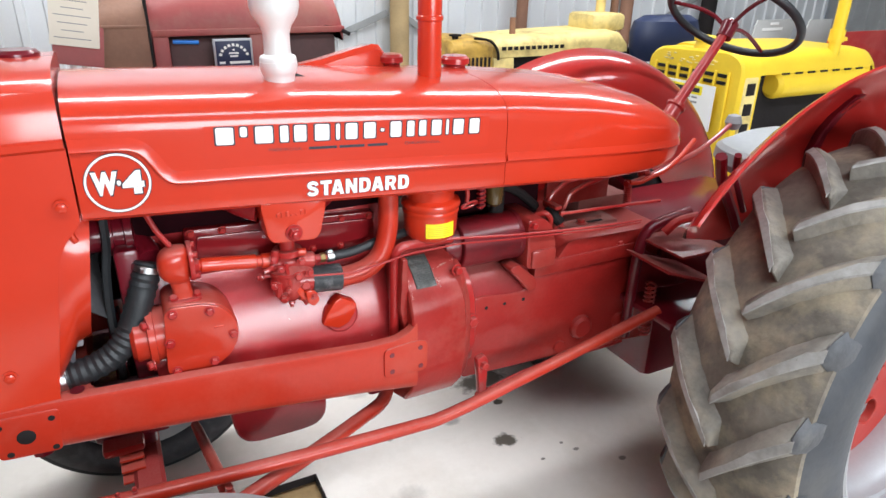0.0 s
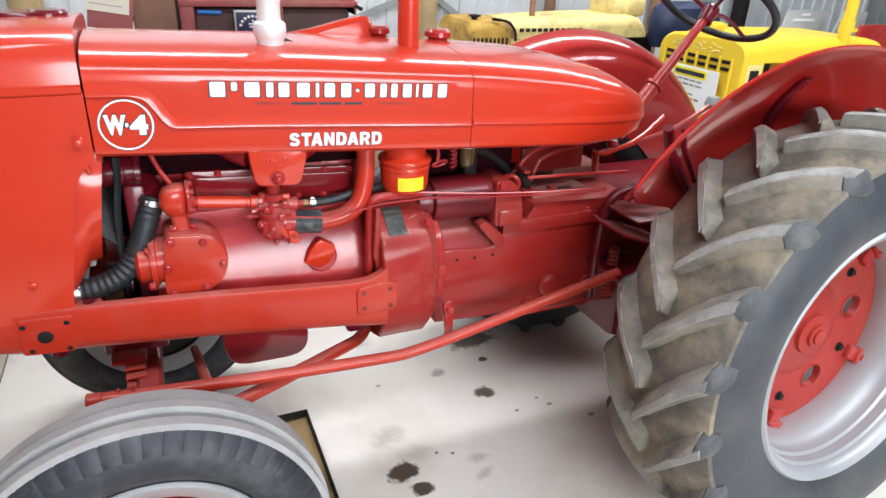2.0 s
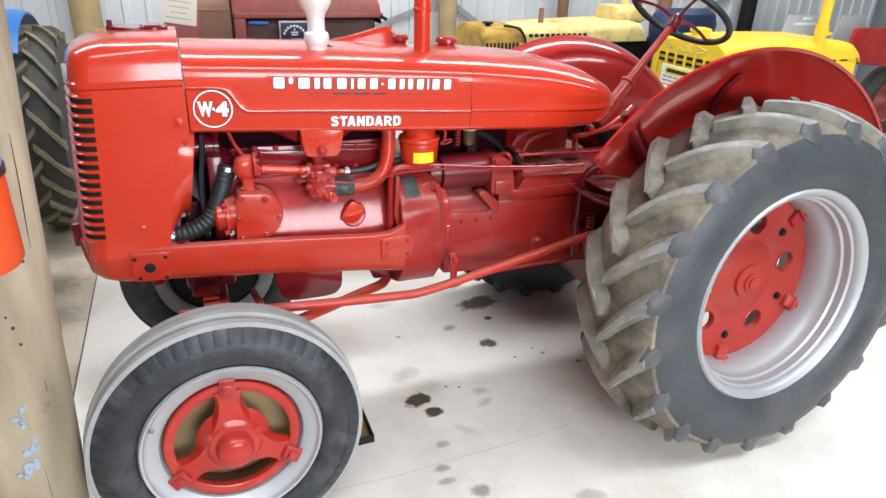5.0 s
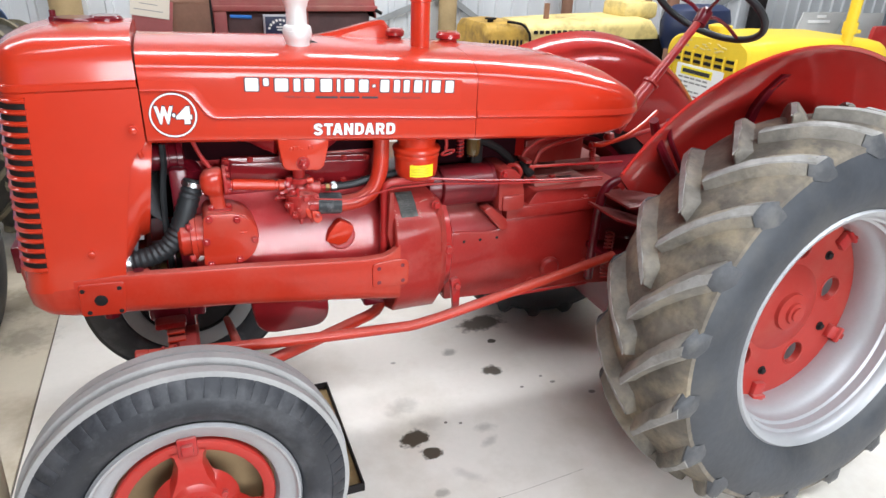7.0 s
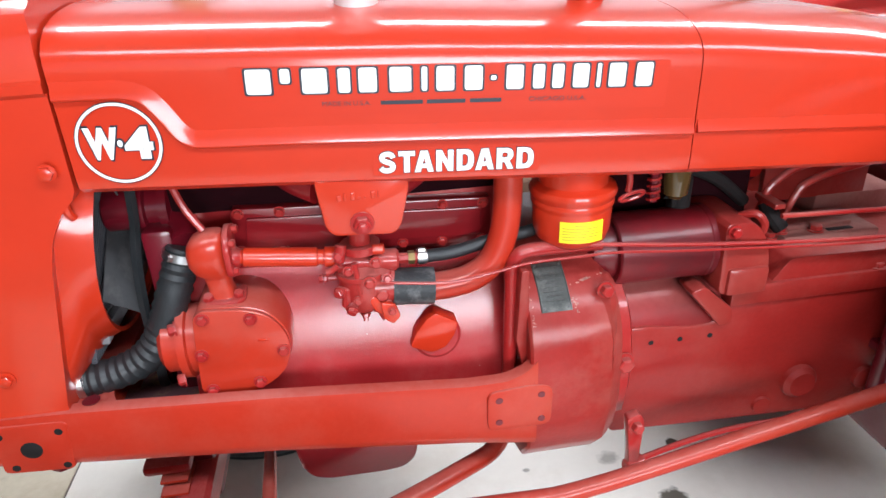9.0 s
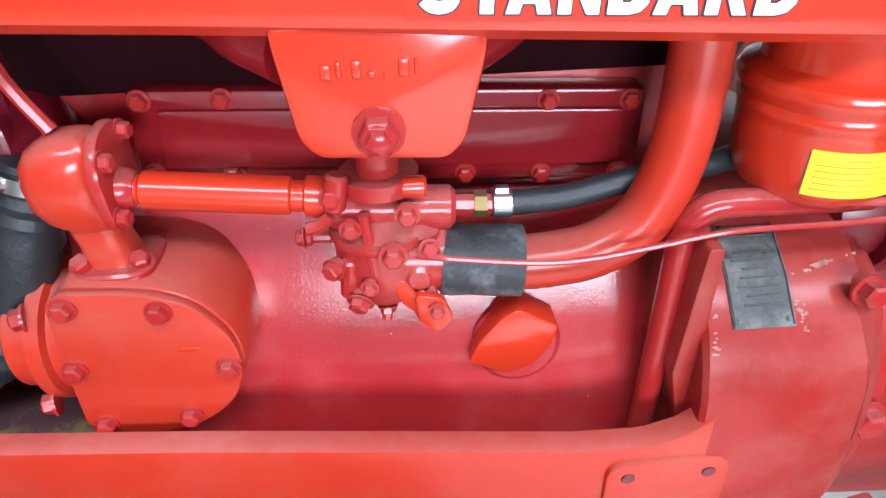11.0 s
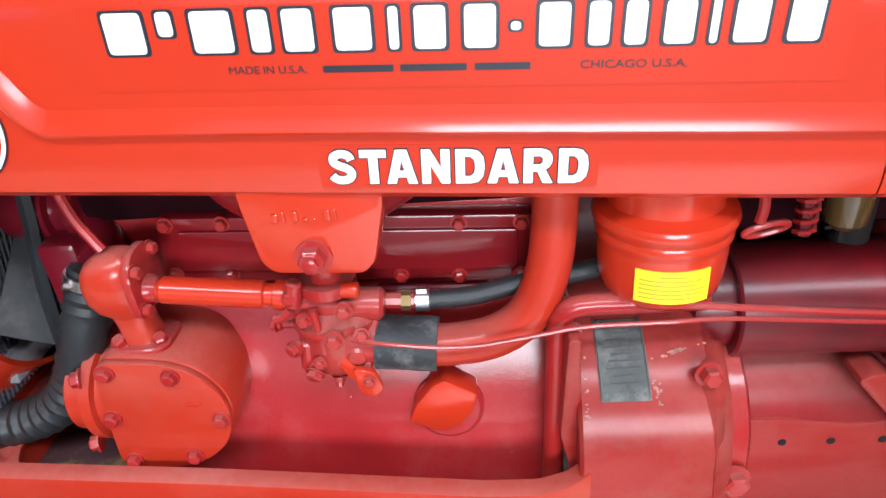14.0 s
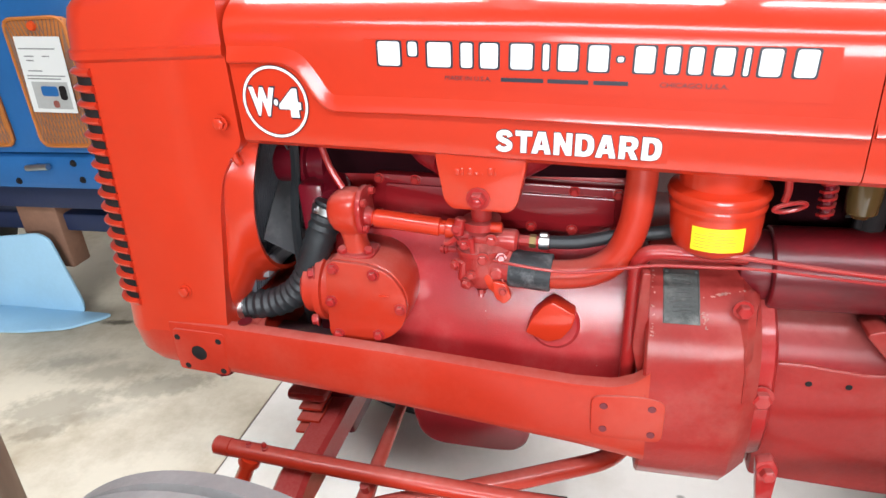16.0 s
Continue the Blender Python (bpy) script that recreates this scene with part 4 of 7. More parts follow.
# carburettor
carb = part("carburettor", rod((0.352, -0.165, 1.03), (0.352, -0.165, 0.985), 0.0165, 14, lathe([(0, -0.006), (0.03, -0.006), (0.03, 0.006), (0, 0.006)], 20, Matrix.Translation((0.352, -0.165, 0.99)))), RED_CAST, tractor, "knobbly red carburettor")
part("throttle_body", rod((0.312, -0.168, 0.968), (0.408, -0.168, 0.962), 0.0175, 14, None, 0.004), RED_CAST, carb)
part("float_bowl", lathe([(0, 0.05), (0.022, 0.05), (0.036, 0.04), (0.038, 0.01), (0.034, -0.015), (0.02, -0.03), (0, -0.032)], 20, Matrix.Translation((0.35, -0.165, 0.912))), RED_CAST, carb)
part("air_throat", rod((0.36, -0.17, 0.922), (0.402, -0.172, 0.92), 0.029, 20, None, 0.004), RED_CAST, carb)
part("choke_lever", prism(rounded([(0.373, 0.912), (0.395, 0.908), (0.403, 0.885), (0.39, 0.872), (0.376, 0.884)], 0.006), -0.212, -0.204, 0.002), RED, carb)
part("bowl_flange", lathe([(0, -0.004), (0.04, -0.004), (0.041, 0.0), (0.04, 0.004), (0, 0.004)], 22, Matrix.Translation((0.35, -0.165, 0.948))), RED_CAST, carb)
part("throttle_stop", rod((0.368, -0.182, 0.9895), (0.387, -0.182, 0.989), 0.0085, 14, None, 0.002), RED, carb)
part("idle_knob", rod((0.324, -0.184, 1.004), (0.318, -0.186, 0.975), 0.0088, 12, None, 0.0025), RED_CAST, carb)
part("bracket_arm", tube([(0.316, -0.188, 0.972), (0.306, -0.188, 0.964), (0.297, -0.188, 0.962)], 0.005, 8), RED_CAST, carb)
part("mixture_stub", rod((0.326, -0.19, 0.934), (0.322, -0.19, 0.9), 0.0075, 10, None, 0.002), RED_CAST, carb)
part("choke_plate", prism(rounded([(0.356, 0.915), (0.366, 0.918), (0.378, 0.902), (0.392, 0.906), (0.391, 0.893), (0.376, 0.883), (0.364, 0.893)], 0.005), -0.2, -0.195, 0.0015), RED, carb)
part("choke_shaft", rod((0.378, -0.17, 0.918), (0.378, -0.202, 0.918), 0.011, 14, None, 0.003), RED_CAST, carb)
part("casting_web", loft([soft_loop(0.372, -0.172, z, p, q, 2.6) for z, p, q in ((0.9, 0.012, 0.014), (0.91, 0.022, 0.022), (0.93, 0.026, 0.024), (0.95, 0.024, 0.022), (0.958, 0.014, 0.014))]), RED_CAST, carb)
for x, y, z, dx, dy, dz, r in ((0.318, -0.18, 0.985, 0, -1, 0.2, 0.008), (0.33, -0.19, 0.965, 0, -1, 0, 0.007), (0.372, -0.19, 0.975, 0, -1, 0, 0.008), (0.318, -0.19, 0.93, -0.6, -1, 0, 0.008),
                               (0.34, -0.2, 0.918, 0, -1, 0, 0.006), (0.333, -0.191, 0.903, -0.3, -1, -0.5, 0.009), (0.35, -0.176, 0.884, 0, -0.4, -1, 0.007), (0.367, -0.18, 0.891, 0.4, -0.5, -1, 0.006),
                               (0.298, -0.17, 0.943, -1, 0, 0, 0.007), (0.385, -0.195, 0.945, 0.2, -1, 0.3, 0.007), (0.36, -0.2, 0.948, 0, -1, 0, 0.009), (0.39, -0.208, 0.898, 0, -1, 0, 0.006)):
    way = Vector((dx, dy, dz)).normalized()
    part("screw", rod((x, y, z), Vector((x, y, z)) + way * (0.002 + r * 0.7), r, 9, bolt(Vector((x, y, z)) + way * (0.002 + r * 0.7), way, r * 0.9, r), 0.002), RED_CAST, carb)
for a, b in (((0.34, -0.195, 0.975), (0.345, -0.2, 0.925)), ((0.351, -0.174, 0.886), (0.349, -0.182, 0.866)), ((0.366, -0.178, 0.893), (0.38, -0.192, 0.871)), ((0.386, -0.185, 0.912), (0.388, -0.214, 0.893)), ((0.295, -0.17, 0.943), (0.32, -0.17, 0.942))):
    part("linkage", rod(a, b, 0.0045, 8), RED_CAST, carb)
part("inlet_pipe", tube([(0.585, -0.15, 1.13), (0.583, -0.16, 1.05), (0.575, -0.168, 0.99), (0.555, -0.174, 0.945), (0.52, -0.176, 0.92), (0.48, -0.176, 0.912), (0.45, -0.175, 0.911)], 0.0225, 18), RED_SATIN, tractor, "bright red curved inlet pipe")
part("rubber_sleeve", lathe([(0.022, 0), (0.029, 0), (0.0295, 0.012), (0.0288, 0.02), (0.0295, 0.05), (0.029, 0.064), (0.022, 0.064)], 24, along((0.396, -0.174, 0.918), (0.46, -0.176, 0.913))), SLEEVE, tractor, "black rubber sleeve on the inlet")
part("fuel_hose", tube([(0.447, -0.155, 0.955), (0.5, -0.152, 0.956), (0.56, -0.148, 0.968), (0.62, -0.14, 0.972), (0.68, -0.12, 0.98)], 0.0105, 12), RUBBER_BLACK, tractor, "black fuel hose")
part("hose_fitting", rod((0.405, -0.155, 0.957), (0.445, -0.155, 0.955), 0.0085, 8), RED_CAST, tractor)
part("hose_nut", rod((0.424, -0.155, 0.956), (0.434, -0.155, 0.9555), 0.0108, 6), BRASS, tractor, "dull brass hose nut")
part("hose_clip", rod((0.438, -0.155, 0.9555), (0.454, -0.1545, 0.955), 0.0122, 18, rod((0.441, -0.1555, 0.967), (0.451, -0.1555, 0.967), 0.0045, 8), 0.001), STEEL, tractor, "bright steel hose clip")
part("throttle_wire", tube([(0.376, -0.204, 0.944), (0.401, -0.21, 0.943), (0.463, -0.212, 0.936), (0.505, -0.213, 0.937), (0.555, -0.213, 0.945), (0.609, -0.213, 0.954), (0.684, -0.213, 0.955), (0.747, -0.209, 0.953), (0.886, -0.204, 0.938), (1.17, -0.2, 0.916), (1.3, -0.2, 0.913)], 0.0024, 8), RED_CAST, tractor)
part("control_rod", tube([(0.69, -0.2, 0.966), (0.717, -0.213, 0.972), (0.88, -0.206, 0.95), (1.1, -0.2, 0.929), (1.3, -0.2, 0.92)], 0.0036, 8), RED_CAST, tractor)
part("oil_pipe", tube([(0.73, -0.18, 0.957), (0.69, -0.186, 0.96), (0.65, -0.188, 0.962), (0.617, -0.19, 0.964), (0.598, -0.19, 0.961), (0.588, -0.19, 0.951), (0.583, -0.19, 0.935), (0.582, -0.19, 0.886), (0.58, -0.192, 0.806), (0.577, -0.194, 0.72)], 0.0112, 12), RED_CAST, tractor)
part("dust_shield", prism(rounded([(0.59, 0.945), (0.602, 0.945), (0.605, 0.76), (0.596, 0.76), (0.583, 0.82)], 0.004), -0.222, -0.1, 0.002), RED_BELL, tractor)

def spring(a, b, r, turns, wire=0.0035):
    a, b = Vector(a), Vector(b)
    m = along(a, b)
    h = (b - a).length
    return tube([m @ Vector((r * math.cos(t * 2 * math.pi * turns), r * math.sin(t * 2 * math.pi * turns), t * h)) for t in stations(0, 1, turns * 8)], wire, 5, steps=1)


# oil-bath air cleaner cup with its yellow label
CUP = (0.6865, -0.16)
cup = part("air_cleaner_cup", lathe([(0, -0.052), (0.028, -0.052), (0.047, -0.047), (0.0575, -0.036), (0.061, -0.02), (0.0625, 0.012), (0.0625, 0.016), (0.0645, 0.019), (0.0652, 0.024), (0.0635, 0.028), (0.0645, 0.031), (0.0678, 0.036), (0.0684, 0.041), (0.066, 0.046), (0.058, 0.05), (0.054, 0.052), (0.054, 0.115), (0, 0.115)], 56, Matrix.Translation((*CUP, 1.011))), RED, tractor, "red oil-bath air cleaner cup")


def patch(cx, cy, r, a0, a1, z0, z1, lean=0.0, steps=8):
    bm = bmesh.new()
    rows = []
    for k in range(steps + 1):
        a = a0 + (a1 - a0) * k / steps
        rows.append([bm.verts.new((cx + q * math.cos(a), cy + q * math.sin(a), z + lean * (k / steps - 0.5))) for q, z in ((r, z0), (r, z1), (r - 0.002, z1), (r - 0.002, z0))])
    for a, b in zip(rows, rows[1:]):
        for k in range(4):
            bm.faces.new((a[k], a[(k + 1) % 4], b[(k + 1) % 4], b[k]))
    bm.faces.new(rows[0])
    bm.faces.new(rows[-1][::-1])
    return bm


label = part("label", patch(*CUP, 0.0637, radians(-125), radians(-62), 0.9825, 1.0165, 0.0), YELLOW_LABEL, cup, "yellow printed label")
for k in range(6):
    part("print_line", patch(*CUP, 0.0641, radians(-105 if k == 0 else -121), radians(-84 if k == 0 else -67 - 4 * (k % 3)), 1.0105 - k * 0.0046, 1.0115 - k * 0.0046, 0.0, 5), LABEL_INK, cup)
part("hook_ring", tube([(0.771 + 0.019 * math.cos(a), -0.19 - 0.004 * math.sin(a), 1.038 + 0.007 * math.sin(a) + 0.004 * math.cos(a)) for a in stations(0, 2 * math.pi, 16)], 0.0032, 8, steps=2), RED_CAST, tractor, "small red wire hook ring")
part("hook_stem", tube([(0.765, -0.185, 1.085), (0.766, -0.19, 1.062), (0.763, -0.192, 1.046)], 0.005, 8), RED_CAST, tractor)
bowl = part("glass_bowl", lathe([(0, -0.03), (0.012, -0.03), (0.02, -0.022), (0.0225, 0.0), (0.0225, 0.03), (0, 0.03)], 24, Matrix.Translation((0.878, -0.125, 1.03))), AMBER, tractor, "dark amber glass fuel sediment bowl")
part("bowl_ring", lathe([(0.0215, -0.002), (0.0262, -0.001), (0.0262, 0.004), (0.0215, 0.005)], 24, Matrix.Translation((0.878, -0.125, 1.058)), None, True), PALE_STEEL, bowl)
part("bowl_screw", rod((0.878, -0.125, 1.002), (0.878, -0.125, 0.984), 0.005, 8, rod((0.86, -0.125, 1.0), (0.896, -0.125, 1.0), 0.002, 6)), DARK, bowl)
# dark box added where only shade shows under the tank
part("under_tank_shade_box", box(0.79, 1.06, -0.06, 0.15, 0.9, 1.085, 0.01), HOOD_SHADE, tractor, "dark box added for the shade under the tank")
part("spring_clip", spring((0.826, -0.15, 1.09), (0.826, -0.15, 1.012), 0.0095, 7, 0.0028), RED_CAST, tractor)
part("spring_core", rod((0.826, -0.15, 1.09), (0.826, -0.15, 1.008), 0.007, 10), RED_DEEP, tractor)

# governor and pump group
pump_outline = [(0.088, 0.79), (0.1, 0.776), (0.16, 0.776), (0.192, 0.788), (0.218, 0.81), (0.232, 0.845), (0.228, 0.88), (0.205, 0.912), (0.175, 0.925), (0.11, 0.93), (0.098, 0.92), (0.092, 0.86)]
pump = part("pump_housing", prism(rounded([(x + 0.002, z + 0.002) for x, z in pump_outline], 0.025), -0.2, -0.085, 0.006), RED_PUMP, tractor, "red cast pump housing")
part("cover_plate", prism(rounded(pump_outline, 0.02), -0.208, -0.1995, 0.002), RED_PUMP, pump, "flat bright red cover plate")
for x, z in ((0.112, 0.917), (0.18, 0.909), (0.22, 0.848), (0.177, 0.795), (0.105, 0.791), (0.1, 0.855)):
    part("bolt", bolt((x, -0.208, z), (0, -1, 0), 0.0078, 0.009), RED_CAST, pump)
part("cover_mark", box(0.185, 0.203, -0.2098, -0.207, 0.869, 0.8725, 0.001), RED, pump)
part("pump_inlet", lathe([(0, 0), (0.04, 0.0), (0.05, 0.008), (0.05, 0.03), (0.062, 0.032), (0.062, 0.044), (0.055, 0.046), (0.055, 0.07), (0, 0.07)], 30, along((0.032, -0.145, 0.85), (0.2, -0.145, 0.85))), RED_SATIN, pump)
for y, z in ((-0.185, 0.893), (-0.197, 0.81), (-0.15, 0.912)):
    part("bolt", bolt((0.066, y, z), (-1, -0.3, 0), 0.009, 0.012), RED_CAST, pump)
part("governor_neck", loft([soft_loop(x, -0.163, z, p, q) for x, z, p, q in ((0.143, 0.895, 0.029, 0.026), (0.143, 0.918, 0.026, 0.024), (0.141, 0.93, 0.0205, 0.02), (0.139, 0.95, 0.018, 0.0185), (0.137, 0.972, 0.02, 0.02))]), RED_PUMP, pump)
part("neck_flange", loft([soft_loop(0.143, -0.163, z, p, q, 4) for z, p, q in ((0.922, 0.029, 0.028), (0.924, 0.031, 0.03), (0.931, 0.031, 0.03), (0.933, 0.029, 0.028))]), RED_CAST, pump)
part("neck_gusset", prism([(0.121, 0.905), (0.163, 0.927), (0.121, 0.927)], -0.197, -0.185, 0.002), RED_PUMP, pump)
part("governor_head", loft([soft_loop(x, -0.165, z, p, q, 2.8) for x, z, p, q in ((0.138, 0.967, 0.018, 0.019), (0.133, 0.977, 0.026, 0.025), (0.1305, 0.99, 0.0295, 0.028), (0.1305, 1.006, 0.03, 0.0285), (0.132, 1.02, 0.0285, 0.027), (0.135, 1.03, 0.0245, 0.023), (0.139, 1.037, 0.0165, 0.016), (0.141, 1.0395, 0.006, 0.007))]), RED_PUMP, pump, "bright red governor head")
part("head_cover", prism(rounded([(-0.197, 0.972), (-0.134, 0.972), (-0.132, 1.02), (-0.148, 1.043), (-0.182, 1.041), (-0.199, 1.02)], 0.012), 0.1575, 0.1665, 0.002, "x"), RED_CAST, pump)
part("head_cover_boss", lathe([(0.017, 0), (0.016, 0.006), (0.0125, 0.011), (0, 0.012)], 20, along((0.165, -0.168, 0.993), (0.3, -0.168, 0.978))), RED_CAST, pump)
for p in ((0.166, -0.187, 1.024), (0.166, -0.189, 0.981), (0.166, -0.146, 1.03), (0.166, -0.143, 0.982)):
    part("bolt", bolt(p, (1, -0.15, 0), 0.0065, 0.009), RED_CAST, pump)
part("bolt", bolt((0.122, -0.178, 0.932), (-0.15, -0.4, 1), 0.0085, 0.011), RED_CAST, pump)
part("bolt", bolt((0.164, -0.176, 0.932), (0.2, -0.4, 1), 0.0078, 0.011), RED_CAST, pump)
part("governor_arm", tube([(0.13, -0.165, 1.04), (0.11, -0.16, 1.075), (0.095, -0.15, 1.115)], 0.0055, 8), RED_CAST, pump)
part("governor_shaft", lathe([(0, 0), (0.011, 0), (0.011, 0.01), (0.0145, 0.013), (0.0148, 0.118), (0.012, 0.12), (0.012, 0.128), (0.016, 0.13), (0.016, 0.15), (0, 0.15)], 20, along((0.168, -0.168, 0.993), (0.32, -0.168, 0.976))), RED, tractor, "bright red governor shaft tube")

# cooling: hose, shroud, fan, belt, pulley
part("radiator_hose", tube([(0.09, -0.13, 1.0), (0.079, -0.137, 0.972), (0.064, -0.145, 0.935), (0.047, -0.15, 0.895), (0.028, -0.153, 0.858), (0.0, -0.157, 0.83), (-0.036, -0.16, 0.814), (-0.075, -0.163, 0.808), (-0.1, -0.164, 0.806)], 0.0245, 20, steps=5, ribs=0.11), RUBBER_BLACK, tractor, "ribbed black rubber radiator hose")
part("hose_clamp", lathe([(0.0255, 0), (0.0285, 0), (0.0285, 0.012), (0.0255, 0.012)], 24, along((0.087, -0.132, 0.995), (0.074, -0.139, 0.958)), rod((0.076, -0.157, 0.995), (0.07, -0.161, 0.999), 0.005, 8)), STEEL, tractor, "steel hose clamp")
part("hose_clamp", lathe([(0.0245, 0), (0.0275, 0), (0.0275, 0.013), (0.0245, 0.013)], 24, along((-0.087, -0.163, 0.806), (-0.12, -0.165, 0.806)), rod((-0.08, -0.185, 0.785), (-0.075, -0.19, 0.776), 0.006, 8)), STEEL, tractor, "steel hose clamp")
part("hose_stub", rod((-0.1, -0.164, 0.806), (-0.14, -0.166, 0.806), 0.021, 14), RED_CAST, tractor)


def shroud_loop(x, r, n, zc, hh, lean):
    pts = []
    for k in range(64):
        a = 2 * math.pi * k / 64
        c, s = math.cos(a), math.sin(a)
        y, z = r * math.copysign(abs(c) ** (2 / n), c), zc + hh * math.copysign(abs(s) ** (2 / n), s)
        pts.append((x + lean * (z - 1.03), y, z))
    return pts


outer = [shroud_loop(-0.062, 0.211, 7, 0.97, 0.172, 0.16), shroud_loop(-0.045, 0.21, 4, 0.985, 0.165, 0.16), shroud_loop(-0.03, 0.21, 2.6, 1.01, 0.175, 0.16), shroud_loop(-0.008, 0.205, 2.1, 1.02, 0.19, 0.16)]
inner = [shroud_loop(-0.01, 0.198, 2.1, 1.02, 0.183, 0.16), shroud_loop(-0.03, 0.2, 2.3, 1.015, 0.185, 0.16)]
part("fan_shroud", loft(outer + inner, cap=False), RED, tractor, "red flared fan shroud")
part("shroud_wall", prism([(-0.19, 0.79), (-0.19, 1.12), (0.19, 1.12), (0.19, 0.79)], -0.118, -0.108, 0.002, "x"), RED_DEEP, tractor)
fins = box(-0.1078, -0.1065, -0.163, 0.163, 0.83, 1.12, 0.0)
for k in range(41):
    fins = box(-0.107, -0.1, -0.1615 + k * 0.008, -0.1592 + k * 0.008, 0.83, 1.12, 0.0, fins)
for k in range(58):
    fins = box(-0.107, -0.1025, -0.163, 0.163, 0.831 + k * 0.005, 0.8318 + k * 0.005, 0.0, fins)
lean = Matrix(((1, 0, 0.17, 0.066 - 0.17 * 1.03), (0, 1, 0, 0), (0, 0, 1, 0), (0, 0, 0, 1)))
part("radiator_frame", box(-0.106, -0.086, -0.14, 0.14, 0.852, 0.884, 0.002, box(-0.106, -0.098, -0.14, 0.14, 0.884, 0.89, 0.001)), SCUFFED, tractor, "scuffed grey lower rail of the radiator", lean)
tagged(part("radiator_core", fins, CORE, tractor, "dusty grey radiator core", lean), "dusty grey radiator core", kind="stuff")
fan = part("fan_hub", rod((-0.035, 0, 1.03), (0.0, 0, 1.03), 0.045, 18, None, 0.006), DARK, tractor)
for k in range(4):
    m = Matrix.Translation((-0.018, 0, 1.03)) @ Matrix.Rotation(radians(40 + 90 * k), 4, "X") @ Matrix.Rotation(radians(28), 4, "Z")
    part("fan_blade", box(-0.0015, 0.0015, -0.036, 0.036, 0.03, 0.18, 0.001), BLADE, fan, "grimy grey steel fan blade", m)
# shaft, outlet and engine front: shade of the bay is in their colour
part("pump_shaft", lathe([(0, 0), (0.03, 0), (0.034, 0.004), (0.034, 0.05), (0.045, 0.052), (0.045, 0.065), (0.036, 0.067), (0.036, 0.085), (0.045, 0.087), (0.045, 0.1), (0.032, 0.104), (0.032, 0.13), (0, 0.13)], 26, along((-0.03, -0.06, 1.045), (0.3, -0.06, 1.045))), RED_DEEP, tractor, "red water pump shaft, darkened for shade")
part("water_outlet", tube([(0.07, -0.07, 1.03), (0.09, -0.1, 1.01), (0.095, -0.12, 1.0)], 0.026, 12), RED_DEEP, tractor)
belt = [(0.024, -0.1 + 0.045 * 0, 1.09), (0.022, -0.108, 1.04), (0.012, -0.112, 0.98), (0.006, -0.115, 0.9), (0.006, -0.118, 0.82), (0.004, -0.11, 0.74), (0.002, -0.05, 0.66)]
# generator and panel are added, dark, to block the bright floor behind
part("generator", lathe([(0, 0), (0.05, 0), (0.06, 0.008), (0.062, 0.02), (0.062, 0.19), (0.05, 0.205), (0, 0.205)], 28, along((0.02, 0.17, 0.93), (0.3, 0.17, 0.93))), DARK, tractor, "dark generator, added to block the gap behind the engine")
part("gap_blocking_panel", box(-0.1, 0.09, 0.19, 0.2, 0.78, 1.13, 0.002), HOOD_SHADE, tractor, "dark panel added to block the bright gap behind the fan")
part("fan_belt", tube(belt, 0.0085, 6), RUBBER_BLACK, tractor, "black fan belt")
part("crank_pulley", lathe([(0, 0), (0.1, 0), (0.105, 0.004), (0.095, 0.012), (0.105, 0.02), (0.105, 0.024), (0, 0.024)], 36, along((-0.008, 0, 0.74), (0.2, 0, 0.74))), RED_DEEP, tractor)
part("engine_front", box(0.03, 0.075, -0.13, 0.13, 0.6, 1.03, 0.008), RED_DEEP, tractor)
part("bolster_shelf", prism(rounded([(-0.112, -0.231), (0.0, -0.234), (-0.012, -0.215), (-0.038, -0.205), (-0.05, -0.18), (-0.052, -0.12), (-0.112, -0.12)], 0.008), 0.781, 0.7895, 0.002, "z"), RED_SATIN, tractor, "dusty red shelf on top of the bolster")
# disc coloured dark for the shade in a hole
part("dark_hole_disc", lathe([(0, 0.0006), (0.0075, 0.0006), (0.0085, 0.0)], 16, Matrix.Translation((-0.078, -0.2, 0.7897))), RED_DEEP, tractor)
part("hinge_pin", tube([(-0.022, -0.2, 1.13), (-0.024, -0.205, 1.105), (-0.02, -0.2, 1.09)], 0.006, 8), RED, tractor)
part("front_floor_plate", box(-0.1, 0.12, -0.212, -0.112, 0.735, 0.745, 0.002, box(-0.1, 0.06, -0.112, 0.185, 0.7, 0.712, 0.002)), FLOOR_PAN, tractor, "grimy maroon pan with chips of yellow paint")

# stacks and caps on the hood
stack = part("exhaust_pipe", lathe([(0, -0.03), (0.03, -0.03), (0.03, 0.02), (0.033, 0.027), (0.0355, 0.032), (0.0355, 0.055), (0.033, 0.059), (0.0265, 0.062), (0.0255, 0.068), (0.0255, 0.1), (0.03, 0.114), (0.043, 0.134), (0.047, 0.15), (0.047, 0.42), (0.0, 0.42)], 36, Matrix.Translation((0.381, -0.1, 1.315))), WHITE_SILVER, tractor, "silver-painted exhaust pipe and muffler")
part("collar", lathe([(0.033, 0.038), (0.0365, 0.039), (0.0365, 0.048), (0.033, 0.049)], 28, Matrix.Translation((0.381, -0.1, 1.315)), closed=True), WHITE_SILVER, stack)
# flat dark disc in place of an opening and its shade
part("exhaust_hole", lathe([(0, 0.0), (0.046, 0.0), (0.046, 0.003), (0, 0.003)], 24, Matrix.Translation((0.394, -0.105, 1.32)) @ pose(0, 0, 0, 18, 0, 0)), DARK, tractor, "dark disc drawn for the shaded hood hole round the exhaust")
